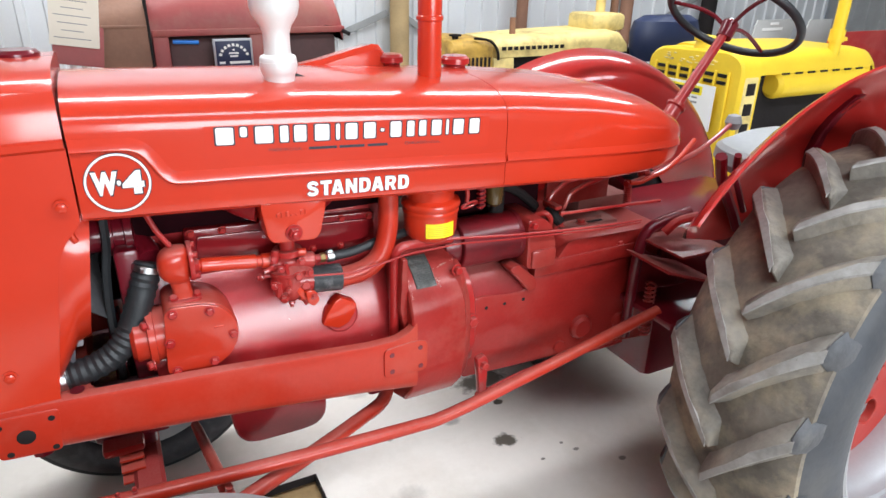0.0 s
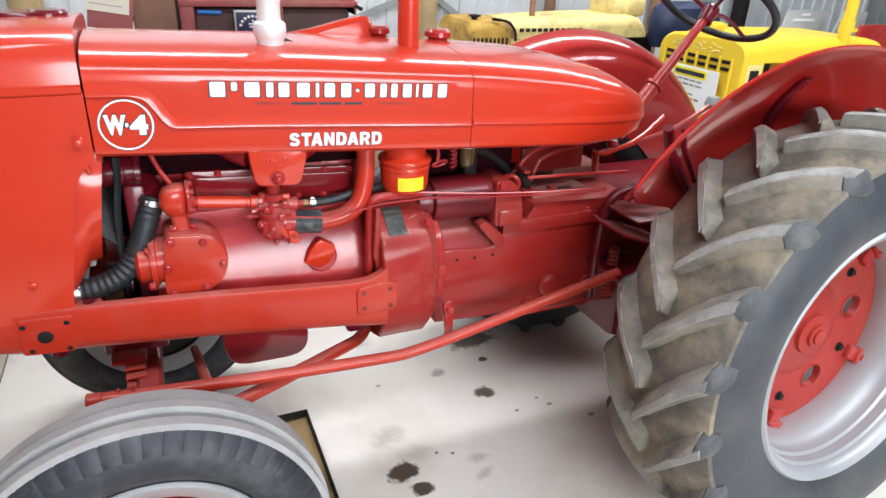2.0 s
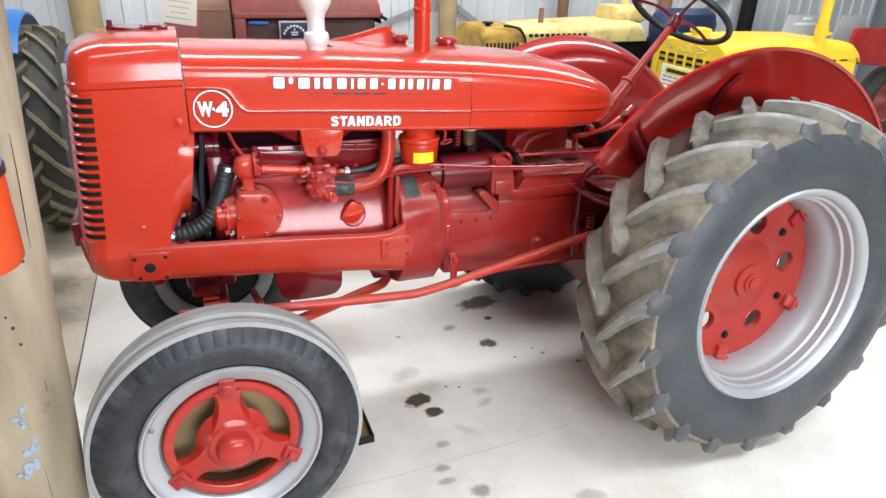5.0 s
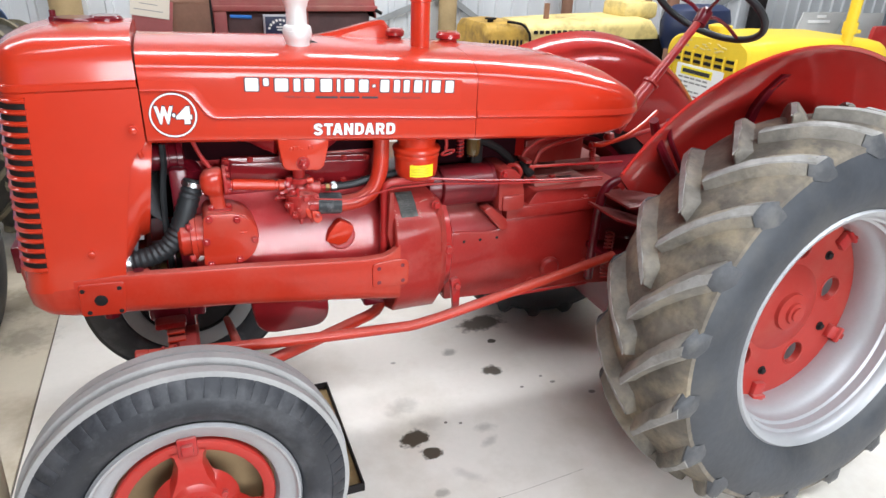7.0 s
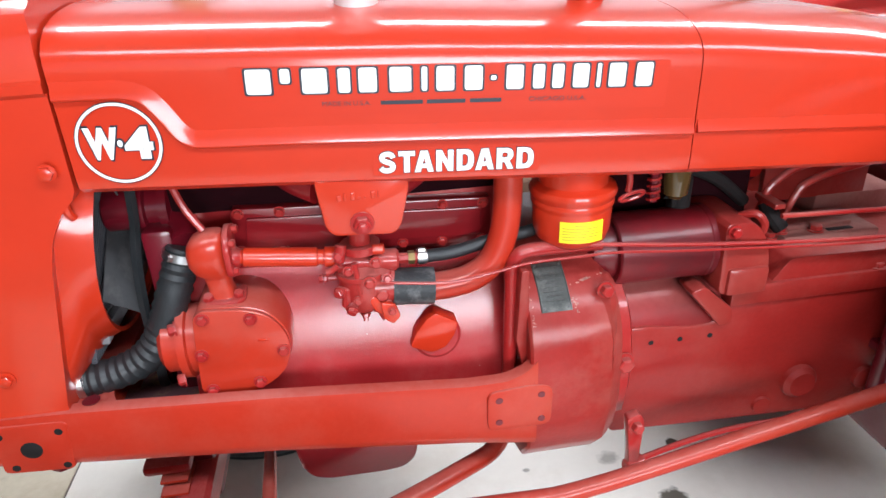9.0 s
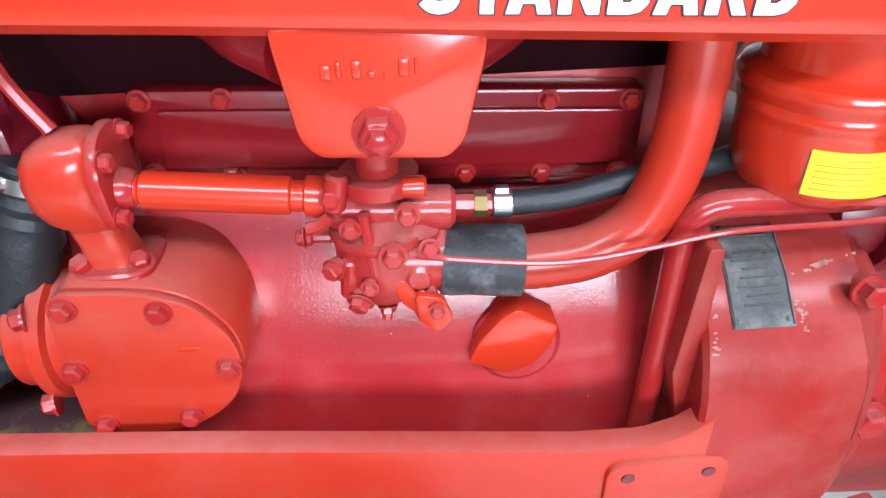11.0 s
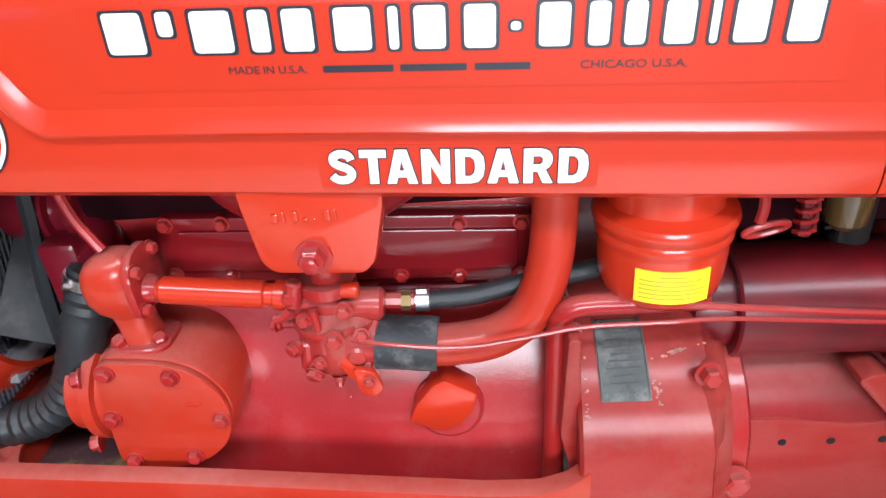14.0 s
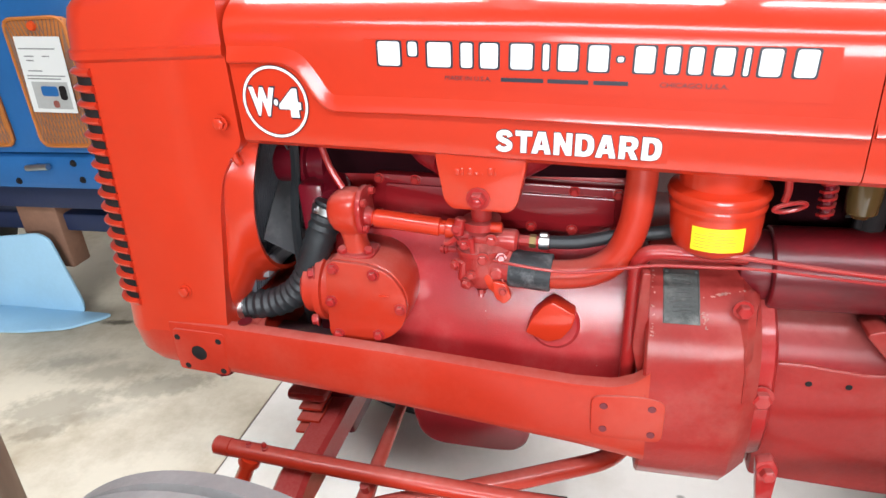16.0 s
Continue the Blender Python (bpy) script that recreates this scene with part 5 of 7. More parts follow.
part("air_intake_pipe", lathe([(0, 0), (0.0265, 0), (0.0265, 0.13), (0.0295, 0.132), (0.0295, 0.14), (0.0265, 0.142), (0.0265, 0.4), (0, 0.4)], 28, Matrix.Translation((0.722, -0.075, 1.3))), RED, tractor, "glossy red air intake pipe")
for x, y, r in ((0.7, 0.09, 0.028), (0.868, 0.08, 0.037)):
    part("fuel_cap", lathe([(0, 0.03), (r * 0.8, 0.029), (r, 0.022), (r * 1.02, 0.01), (r * 0.75, 0.006), (r * 0.7, -0.02), (0, -0.02)], 26, Matrix.Translation((x, y, lerp(HOOD_TOP, x) - 0.003))), RED_CAST, tractor, "dusty pinkish-red fuel cap")
part("side_vane", loft([[(x, y, z) for y, z in ((0.09, 1.3), (0.09, t - 0.012), (0.1, t), (0.16, t - 0.006), (0.175, t - 0.03), (0.18, 1.3))] for x, t in ((0.45, 1.322), (0.53, 1.336), (0.61, 1.356), (0.655, 1.366), (0.67, 1.364), (0.69, 1.34), (0.7, 1.315))]), RED, tractor, "sloping red side vane")

# ---- wheels ----
def wheel_pose(x, y, z, lean, steer, outward=-1):
    """Takes a wheel built about z, with its outer face towards +z, to its place on the axle."""
    return Matrix.Translation((x, y, z)) @ pose(0, 0, 0, 90 + lean, 0, steer) @ (Matrix.Identity(4) if outward < 0 else Matrix.Rotation(math.pi, 4, "X"))


REAR_R = 0.613


def tyre_height(u, r):
    """Radius of the tread face at a share u of the half width."""
    return r - 0.045 * abs(u) ** 2.6


def holed_plate(radius, holes, z0, z1, seg=64):
    """A round plate, drilled through."""
    bm = bmesh.new()
    edges = []
    for x, y, r, n in [(0, 0, radius, seg)] + [(x, y, r, 28) for x, y, r in holes]:
        ring = [bm.verts.new((x + r * math.cos(2 * math.pi * k / n), y + r * math.sin(2 * math.pi * k / n), z0)) for k in range(n)]
        edges += [bm.edges.new((ring[k], ring[(k + 1) % n])) for k in range(n)]
    bmesh.ops.triangle_fill(bm, use_beauty=True, use_dissolve=False, edges=edges)
    top = bmesh.ops.extrude_face_region(bm, geom=bm.faces[:])
    bmesh.ops.translate(bm, vec=(0, 0, z1 - z0), verts=[v for v in top["geom"] if isinstance(v, bmesh.types.BMVert)])
    return bm


def rear_wheel(name, m, sweep=-1, dark=False):
    # dark: rubber and silver rim blackened to paint in the far side's shade
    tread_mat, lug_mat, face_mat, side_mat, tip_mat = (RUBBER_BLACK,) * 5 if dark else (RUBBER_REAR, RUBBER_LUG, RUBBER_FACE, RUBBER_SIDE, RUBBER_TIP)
    wheel = thing_part(name, m)
    half, r = 0.178, REAR_R - 0.034
    wall = [(0.352, half - 0.035), (0.36, half - 0.022), (0.375, half - 0.008), (0.395, half + 0.003), (0.42, half + 0.0095), (0.445, half + 0.012), (0.47, half + 0.0105), (0.495, half + 0.0055), (0.515, half - 0.0015), (0.528, half - 0.008)]
    tread = [(tyre_height(u, r), half * u) for u in (0.94, 0.85, 0.7, 0.4, 0.0, -0.4, -0.7, -0.85, -0.94)]
    part("tyre", lathe([(0.5, 0.1)] + [(0.524, half - 0.008)] + tread + [(0.524, -half + 0.008), (0.5, -0.1)], 96, None, None, True), tread_mat, wheel, "dusty worn tractor tyre with deep lugs", m)
    for s in (1, -1):
        part("sidewall", lathe([(q, s * z) for q, z in wall + [(0.536, half - 0.012), (0.5, half - 0.06), (0.36, half - 0.06)]], 96, None, None, True), side_mat, wheel, "blue-grey tyre sidewall", m)
    n = 19
    for side in (1, -1):
        for k in range(n):
            a0 = radians(113) + 2 * math.pi * (k + (0.5 if side < 0 else 0)) / n
            body, end, face = tyre_lug(a0, side, half, r, k, sweep)
            part("lug", body, lug_mat, wheel, m=m)
            part("lug_end", end, tip_mat, wheel, m=m)
            part("lug_face", face, face_mat, wheel, m=m)
    rim = [(0.335, half - 0.05), (0.352, half - 0.032), (0.362, half - 0.03), (0.366, half - 0.02), (0.358, half - 0.012), (0.345, half - 0.018), (0.336, half - 0.03), (0.334, half - 0.045), (0.326, half - 0.05), (0.325, half - 0.075), (0.317, half - 0.08), (0.316, half - 0.1),
           (0.31, half - 0.115), (0.3, half - 0.13), (0.298, half - 0.2), (0.31, half - 0.24), (0.33, -half + 0.03), (0.35, -half + 0.02), (0.352, -half + 0.03), (0.33, -half + 0.06), (0.322, 0.0)]
    part("rim", lathe(rim, 72, None, None, True), RED_DEEP if dark else SILVER, wheel, "rim darkened for the shade on the far side" if dark else "silver-painted stepped steel rim", m)
    disc_z = half - 0.2
    spots = [(0.196 * math.cos(radians(9 + 72 * k)), 0.196 * math.sin(radians(9 + 72 * k))) for k in range(5)]
    part("disc", holed_plate(0.299, [(x, y, 0.037) for x, y in spots], disc_z - 0.014, disc_z), RED_DULL, wheel, "red cast wheel disc with round holes", m)
    part("disc_dome", lathe([(0.142, disc_z - 0.001), (0.135, disc_z + 0.003), (0.11, disc_z + 0.01), (0.08, disc_z + 0.018), (0.055, disc_z + 0.026), (0, disc_z + 0.028)], 48), RED_DULL, wheel, "", m)
    for x, y in spots:
        part("hole_lip", lathe([(0.037, disc_z - 0.02), (0.0372, disc_z + 0.002), (0.0395, disc_z + 0.004), (0.042, disc_z + 0.0025), (0.0425, disc_z - 0.002)], 28, Matrix.Translation((x, y, 0))), RED_DULL, wheel, "", m)
    for k in range(5):
        a = radians(44 + 72 * k)
        t = Matrix.Rotation(a, 4, "Z")
        part("rim_clamp", box(0.25, 0.315, -0.022, 0.022, disc_z - 0.002, disc_z + 0.018, 0.005, box(0.288, 0.322, -0.026, 0.026, disc_z + 0.006, disc_z + 0.028, 0.005, box(0.298, 0.314, -0.011, 0.011, disc_z + 0.024, disc_z + 0.036, 0.003))).copy(), RED_CAST, wheel, "", m @ t)
        t2 = t
        part("nut", bolt((0.212, 0.0, disc_z), (0, 0, 1), 0.011, 0.012), DARK, wheel, "", m @ t2)
    part("hub", lathe([(0.062, disc_z + 0.02), (0.058, disc_z + 0.036), (0.042, disc_z + 0.04), (0.034, disc_z + 0.04), (0.032, disc_z + 0.048), (0.022, disc_z + 0.05), (0.021, disc_z + 0.056), (0, disc_z + 0.057)], 28), RED_DULL, wheel, "", m)
    part("valve_stem", rod((-0.315, 0.06, half - 0.1), (-0.285, 0.06, half - 0.06), 0.006, 8), SILVER, wheel, "", m)
    return wheel


def thing_part(name, m):
    """An empty part of the tractor, to hold a wheel's pieces."""
    ob = new(name)
    ob.empty_display_size = 0.1
    ob.parent = tractor
    ob.matrix_parent_inverse = tractor.matrix_basis.inverted()
    ob.matrix_basis = m
    return ob


def tyre_lug(a0, side, half, r, k, sweep=-1):
    """One worn bar of the tread, steep in front and ramped behind, with the polished strip along its top: from the middle, sweeping over the shoulder."""
    rnd = random.Random(k * 7 + side)
    h = 0.034 * (0.9 + 0.15 * rnd.random())
    bars = []
    for piece in ("body", "end", "strip"):
        strip = piece == "strip"
        bm = bmesh.new()
        rings = []
        steps = [-0.06, 0.1, 0.3, 0.5, 0.7, 0.88] if piece == "body" else [0.88, 0.95, 1.02, 1.06]
        if strip:
            steps = [-0.02, 0.15, 0.35, 0.55, 0.75, 0.9 + 0.06 * rnd.random()]
        for i, u in enumerate(steps):
            y = half * min(u, 1.0) * side
            a = a0 + sweep * 0.33 * max(u, 0) ** 0.9
            rad = tyre_height(min(u, 1), r)
            width = 0.034 + 0.012 * u
            top, foot = rad + h, rad - 0.012
            if piece == "end" and i == 2:
                y, top, foot, width = side * (half + 0.001), rad + h * 0.2, rad - 0.02, 0.032
            if piece == "end" and i == 3:
                y, top, foot, width = side * (half + 0.001), rad - 0.022, rad - 0.03, 0.02
            w = width / rad
            if strip:
                d = 0.1 * math.sin(i * 2.1 + k)
                loop = ((top - 0.003, 0.5), (top + 0.001, 0.43), (top + 0.001, -0.12 + d), (top - 0.003, -0.2 + d))
            else:
                loop = ((foot, 0.85), (top, 0.48), (top, -0.3), (foot, -1.6 if u < 0.95 else -0.8))
            rings.append([bm.verts.new((q * math.cos(a - sweep * d * w), q * math.sin(a - sweep * d * w), y)) for q, d in loop])
        for p, q in zip(rings, rings[1:]):
            for j in range(4):
                bm.faces.new((p[j], p[(j + 1) % 4], q[(j + 1) % 4], q[j]))
        bm.faces.new(rings[0])
        bm.faces.new(rings[-1][::-1])
        bmesh.ops.recalc_face_normals(bm, faces=bm.faces)
        bars.append(bm if strip else soften(bm, 0.004, 1, 40))
    return bars


def front_wheel(name, m, rib=None, dark=False):
    wheel = thing_part(name, m)
    half = 0.088
    prof = [(0.235, half - 0.03), (0.25, half - 0.008), (0.28, half + 0.004), (0.31, half), (0.335, half - 0.014), (0.35, half - 0.026)]
    part("tyre", lathe(prof + [(0.346, 0.05), (0.346, -0.05)] + [(r, -z) for r, z in reversed(prof)], 96, None, None, True), RUBBER, wheel, "grey ribbed front tyre", m)
    for z0, z1, top in ((0.03, 0.064, 0.361), (-0.016, 0.016, 0.368), (-0.064, -0.03, 0.361)):
        part("tread_rib", lathe([(0.345, z0), (top - 0.004, z0 + 0.001), (top, z0 + 0.004), (top, z1 - 0.004), (top - 0.004, z1 - 0.001), (0.345, z1)], 96, None, None, True), rib or RUBBER_TREAD, wheel, "worn tread rib", m)
    for k in range(60):
        t = Matrix.Rotation(2 * math.pi * k / 60, 4, "Z")
        part("shoulder_block", prism([(0.312, half + 0.0006), (0.335, half - 0.0129), (0.349, half - 0.023), (0.349, half - 0.032), (0.312, half - 0.012)], -0.0166, 0.0166, 0.001, "y"), RUBBER, wheel, "", m @ t)
    rim = [(0.225, half - 0.03), (0.236, half - 0.026), (0.241, half - 0.016), (0.236, half - 0.006), (0.23, half - 0.008), (0.2265, half - 0.017), (0.222, half - 0.0205), (0.212, half - 0.024), (0.197, half - 0.031), (0.19, half - 0.036), (0.186, half - 0.048), (0.183, half - 0.056), (0.18, -0.03), (0.2, -half + 0.03), (0.236, -half + 0.01), (0.241, -half + 0.02), (0.22, -half + 0.04), (0.19, 0.0)]
    # dark: rim, barrel and plate take darker colours for the far side's shade
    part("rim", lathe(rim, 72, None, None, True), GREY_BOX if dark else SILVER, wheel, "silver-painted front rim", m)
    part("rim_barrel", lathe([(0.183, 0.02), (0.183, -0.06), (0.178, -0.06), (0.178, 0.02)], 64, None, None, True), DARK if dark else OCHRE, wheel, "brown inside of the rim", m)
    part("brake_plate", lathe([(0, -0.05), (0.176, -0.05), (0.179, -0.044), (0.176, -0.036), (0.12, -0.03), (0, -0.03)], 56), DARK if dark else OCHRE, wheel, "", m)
    z = half - 0.04
    part("spider", lathe([(0.152, z - 0.014), (0.153, z + 0.003), (0.158, z + 0.006), (0.176, z + 0.006), (0.18, z + 0.001), (0.18, z - 0.014)], 64, None, None, True), RED_WHEEL, wheel, "red three-spoke wheel spider", m)
    for k in range(3):
        t = Matrix.Rotation(math.pi / 2 + 2 * math.pi * k / 3, 4, "Z")
        part("spoke", loft([[(q, w, h - 0.02), (q, w * 0.75, h), (q, -w * 0.75, h), (q, -w, h - 0.02), (q, -w, z - 0.014), (q, w, z - 0.014)] for q, w, h in ((0.02, 0.085, z + 0.03), (0.06, 0.06, z + 0.026), (0.09, 0.042, z + 0.018), (0.12, 0.034, z + 0.01), (0.145, 0.04, z + 0.006), (0.16, 0.055, z + 0.006))]), RED_WHEEL, wheel, "", m @ t)
        part("rim_clamp", box(0.148, 0.198, -0.021, 0.021, z + 0.004, z + 0.018, 0.004, box(0.16, 0.186, -0.013, 0.013, z + 0.014, z + 0.03, 0.004)), RED_CAST, wheel, "", m @ t)
        part("spoke_hole", lathe([(0, z + 0.0072), (0.0065, z + 0.0072), (0.007, z + 0.006)], 12, Matrix.Translation((0.128, 0, 0))), DARK, wheel, "", m @ t)
        part("hub_bolt", bolt((0.072, 0.0, z + 0.022), (0, 0, 1), 0.008, 0.01), RED_CAST, wheel, "", m @ Matrix.Rotation(0.5 + 2 * math.pi * k / 3, 4, "Z"))
    part("hub", lathe([(0.098, z - 0.006), (0.085, z + 0.012), (0.068, z + 0.03), (0.064, z + 0.034), (0.05, z + 0.035), (0.048, z + 0.04), (0.048, z + 0.058), (0.042, z + 0.07), (0.03, z + 0.077), (0, z + 0.08)], 36), RED_WHEEL, wheel, "domed red wheel hub", m)
    part("valve_stem", rod((-0.19, 0.085, half - 0.045), (-0.198, 0.1, half + 0.005), 0.005, 8), SILVER, wheel, "", m)
    return wheel


rear_wheel("rear_wheel", wheel_pose(1.7, -0.662, REAR_R, -4, 2))
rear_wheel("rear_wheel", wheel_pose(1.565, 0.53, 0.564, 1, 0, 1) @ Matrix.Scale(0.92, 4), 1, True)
front_wheel("front_wheel", wheel_pose(0.0, -0.56, 0.368, -3, 1))
# far front wheel, its ribs and rim darkened for shade
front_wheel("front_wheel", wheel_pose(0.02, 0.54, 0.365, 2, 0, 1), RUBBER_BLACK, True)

# ---- fenders ----
def fender(side, dz, dy=0.0, dx=0.0):
    bm = bmesh.new()
    prof = [(0.40, 0.39), (0.5, 0.394), (0.56, 0.407), (0.6, 0.426), (0.64, 0.454), (0.68, 0.487), (0.712, 0.516), (0.734, 0.54), (0.743, 0.551), (0.747, 0.557), (0.744, 0.562), (0.736, 0.558)]
    if side > 0:
        prof = [(0.40, 0.39), (0.52, 0.394), (0.6, 0.404), (0.645, 0.416), (0.68, 0.432), (0.705, 0.452), (0.722, 0.476), (0.734, 0.503), (0.742, 0.532), (0.747, 0.557), (0.744, 0.562), (0.736, 0.558)]
    prof = [(r, y + dy) for r, y in prof + [(r - 0.005, y - 0.004) for r, y in reversed(prof[:-3])]]
    angles = stations(12, 143.5 if side < 0 else 141, 44)
    rings = []
    for a in angles:
        c, s = math.cos(radians(a)), math.sin(radians(a))
        low = 0.0 if a < 130 else ((a - 130) / 13) ** 2 * 0.14
        rings.append([bm.verts.new((1.695 + dx + max(r, 0.4 + low) * c, side * y, 0.62 + dz + max(r, 0.4 + low) * s)) for r, y in prof])
    for a, b in zip(rings, rings[1:]):
        for k in range(len(prof)):
            j = (k + 1) % len(prof)
            bm.faces.new((a[k], a[j], b[j], b[k]))
    bm.faces.new(rings[0])
    bm.faces.new(rings[-1][::-1])
    bmesh.ops.remove_doubles(bm, verts=bm.verts, dist=1e-5)
    return part("fender", bm, RED_FENDER, tractor, "rounded red rear fender")


near_fender = fender(-1, 0.0)
fender(1, -0.09, -0.05, -0.075)
part("fender_brace", loft([[(x + a, y - b, z) for a, b in ((-0.014, -0.02), (-0.014, 0.01), (-0.01, 0.014), (0.01, 0.014), (0.014, 0.01), (0.014, -0.02))] for x, y, z in ((1.64, -0.404, 1.12), (1.645, -0.412, 1.17), (1.655, -0.435, 1.225), (1.666, -0.462, 1.268), (1.668, -0.468, 1.276))]), RED_DEEP, near_fender, "slim dark red fender brace")
part("brace_slot", tube([(1.648, -0.452, 1.23), (1.657, -0.476, 1.262), (1.672, -0.476, 1.262), (1.665, -0.452, 1.23)], 0.0025, 6), RED_CAST, near_fender)
# dark tubes standing in for the shadows along the pressed ribs
part("fender_rib_shadow", tube([(1.256, -0.452, 1.165), (1.29, -0.435, 1.11), (1.336, -0.422, 1.055), (1.385, -0.41, 1.0), (1.42, -0.405, 0.95)], 0.013, 8), RED_DEEP, near_fender)
part("fender_rib_shadow", tube([(1.3, -0.46, 1.165), (1.33, -0.44, 1.11), (1.375, -0.425, 1.055), (1.42, -0.412, 1.0)], 0.008, 8), RED_DEEP, near_fender)

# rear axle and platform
# housing, tube and platform carry the shade under the tractor in their colour
part("rear_housing", box(1.42, 1.98, -0.19, 0.19, 0.36, 0.86, 0.03), RED_DEEP, tractor, "red rear axle housing, darkened for shade")
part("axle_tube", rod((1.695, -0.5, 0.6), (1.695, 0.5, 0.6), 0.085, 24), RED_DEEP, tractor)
part("platform", box(1.3, 2.1, -0.36, 0.36, 0.66, 0.68, 0.004), RED_DEEP, tractor, "red operator platform, darkened for shade")
part("platform_plate", box(1.3, 1.46, -0.36, -0.2, 0.866, 0.874, 0.002), DUSTY_RED, tractor, "dusty platform front plate")
part("step_plate", prism([(1.26, 0.842), (1.46, 0.77), (1.46, 0.762), (1.26, 0.834)], -0.36, -0.2, 0.001), DUSTY_RED, tractor, "dusty sloping step plate")
part("step_strut", prism(rounded([(1.28, 0.7), (1.3, 0.83), (1.32, 0.83), (1.47, 0.76), (1.47, 0.7)], 0.006), -0.21, -0.2, 0.002), RED_DEEP, tractor)

part("brake_bracket", tube([(1.3, -0.2, 0.56), (1.298, -0.205, 0.72), (1.3, -0.21, 0.84), (1.32, -0.215, 0.895), (1.37, -0.22, 0.915), (1.45, -0.225, 0.93)], 0.015, 12), RED_DEEP, tractor, "curved red brake bracket")
part("pedal_arm", tube([(1.33, -0.26, 0.9), (1.36, -0.27, 0.93), (1.42, -0.28, 0.94)], 0.012, 10), RED_CAST, tractor)


part("return_spring", spring((1.335, -0.24, 0.58), (1.335, -0.24, 0.74), 0.014, 12), RED_CAST, tractor)
part("fuel_line", tube([(1.055, -0.1, 0.935), (1.06, -0.1, 0.962), (1.071, -0.1, 0.992), (1.109, -0.1, 1.019), (1.15, -0.1, 1.028), (1.209, -0.1, 1.036), (1.33, -0.08, 1.06)], 0.0065, 10), RED_CAST, tractor, "bent red fuel pipe")
part("fuel_line", tube([(1.08, -0.13, 0.93), (1.089, -0.13, 0.959), (1.1, -0.13, 0.985), (1.114, -0.13, 1.003), (1.163, -0.13, 1.02), (1.259, -0.13, 1.039), (1.34, -0.12, 1.055)], 0.0065, 10), RED_CAST, tractor, "bent red fuel pipe")
part("pipe_elbow", tube([(1.06, -0.11, 0.965), (1.066, -0.125, 0.945), (1.08, -0.135, 0.925)], 0.014, 10), DARK, tractor)
part("pipe_clip", box(1.05, 1.07, -0.15, -0.09, 0.968, 0.978, 0.002), RED_CAST, tractor)
part("shift_rod", rod((1.05, -0.17, 0.966), (1.39, -0.17, 0.953), 0.0045, 10), RED_CAST, tractor)
part("linkage_arm", tube([(1.279, -0.16, 1.016), (1.311, -0.16, 1.012), (1.342, -0.16, 1.019), (1.403, -0.16, 1.037), (1.46, -0.15, 1.062), (1.53, -0.13, 1.1)], 0.007, 10), RED, tractor)
part("linkage_knob", lathe([(0, 0.02), (0.014, 0.014), (0.019, 0.0), (0.014, -0.012), (0, -0.016)], 16, Matrix.Translation((1.364, -0.12, 1.023))), RED_CAST, tractor)
part("return_spring", spring((1.29, -0.15, 0.945), (1.283, -0.15, 1.02), 0.009, 12, 0.0025), RED_CAST, tractor)
part("turret_plate", box(1.12, 1.34, -0.012, 0.002, 0.92, 1.0, 0.003), RED_GEAR, tractor)
part("control_lever", tube([(1.268, -0.16, 1.013), (1.35, -0.135, 1.01), (1.447, -0.1, 1.012), (1.663, -0.02, 1.019), (1.8, 0.025, 1.045), (1.9, 0.058, 1.074)], 0.008, 10), RED_CAST, tractor)
knob = part("lever_knob", lathe([(0, -0.028), (0.02, -0.022), (0.028, 0.0), (0.02, 0.022), (0, 0.028)], 20, Matrix.Translation((1.915, 0.062, 1.078))), GREY_BOX, tractor, "grey lever knob")

# steering
column = part("steering_column", lathe([(0, 0), (0.026, 0), (0.024, 0.2), (0.03, 0.205), (0.03, 0.215), (0.017, 0.22), (0.014, 0.5), (0, 0.5)], 20, along((1.5, 0.04, 1.0), (1.862, 0.105, 1.378))), RED_CAST, tractor, "red steering column")
wheel_m = along((1.862, 0.105, 1.378), (1.965, 0.128, 1.53))
sw = part("steering_wheel", lathe([(0.205 + 0.0125 * math.cos(a), 0.03 + 0.0125 * math.sin(a)) for a in stations(0, 2 * math.pi * 11 / 12, 11)], 64, wheel_m, None, True), RUBBER_BLACK, tractor, "thin black steering wheel")
for k in range(3):
    a = radians(20 + 120 * k)
    part("spoke", tube([wheel_m @ Vector((q * math.cos(a), q * math.sin(a), h)) for q, h in ((0.02, 0.0), (0.06, 0.022), (0.12, 0.032), (0.2, 0.03))], 0.0065, 8), RED_DEEP, sw, "dark red steering spoke")
part("steering_hub", lathe([(0, -0.04), (0.024, -0.04), (0.026, 0.01), (0.018, 0.02), (0, 0.02)], 20, wheel_m), RED_DEEP, sw)

# front axle and rods
part("front_axle", loft([[(-0.012, y, a), (0.048, y, a), (0.048, y, b - 0.01), (0.04, y, b), (-0.004, y, b), (-0.012, y, b - 0.01)] for y, a, b in ((-0.47, 0.33, 0.41), (-0.4, 0.4, 0.47), (-0.345, 0.47, 0.535), (-0.3, 0.49, 0.55), (0.3, 0.49, 0.55), (0.345, 0.47, 0.535), (0.4, 0.4, 0.47), (0.47, 0.33, 0.41))]), RED_CAST, tractor, "red front axle beam cranked down to the hubs")

part("axle_pivot", box(-0.075, 0.05, -0.105, 0.105, 0.585, 0.7, 0.012, box(-0.01, 0.045, -0.09, 0.09, 0.45, 0.59, 0.012)), RED_DEEP, tractor)
part("spring_clamp", box(-0.062, 0.02, -0.15, -0.1, 0.578, 0.6, 0.009), RED_CAST, tractor, "rounded red clamp plate")

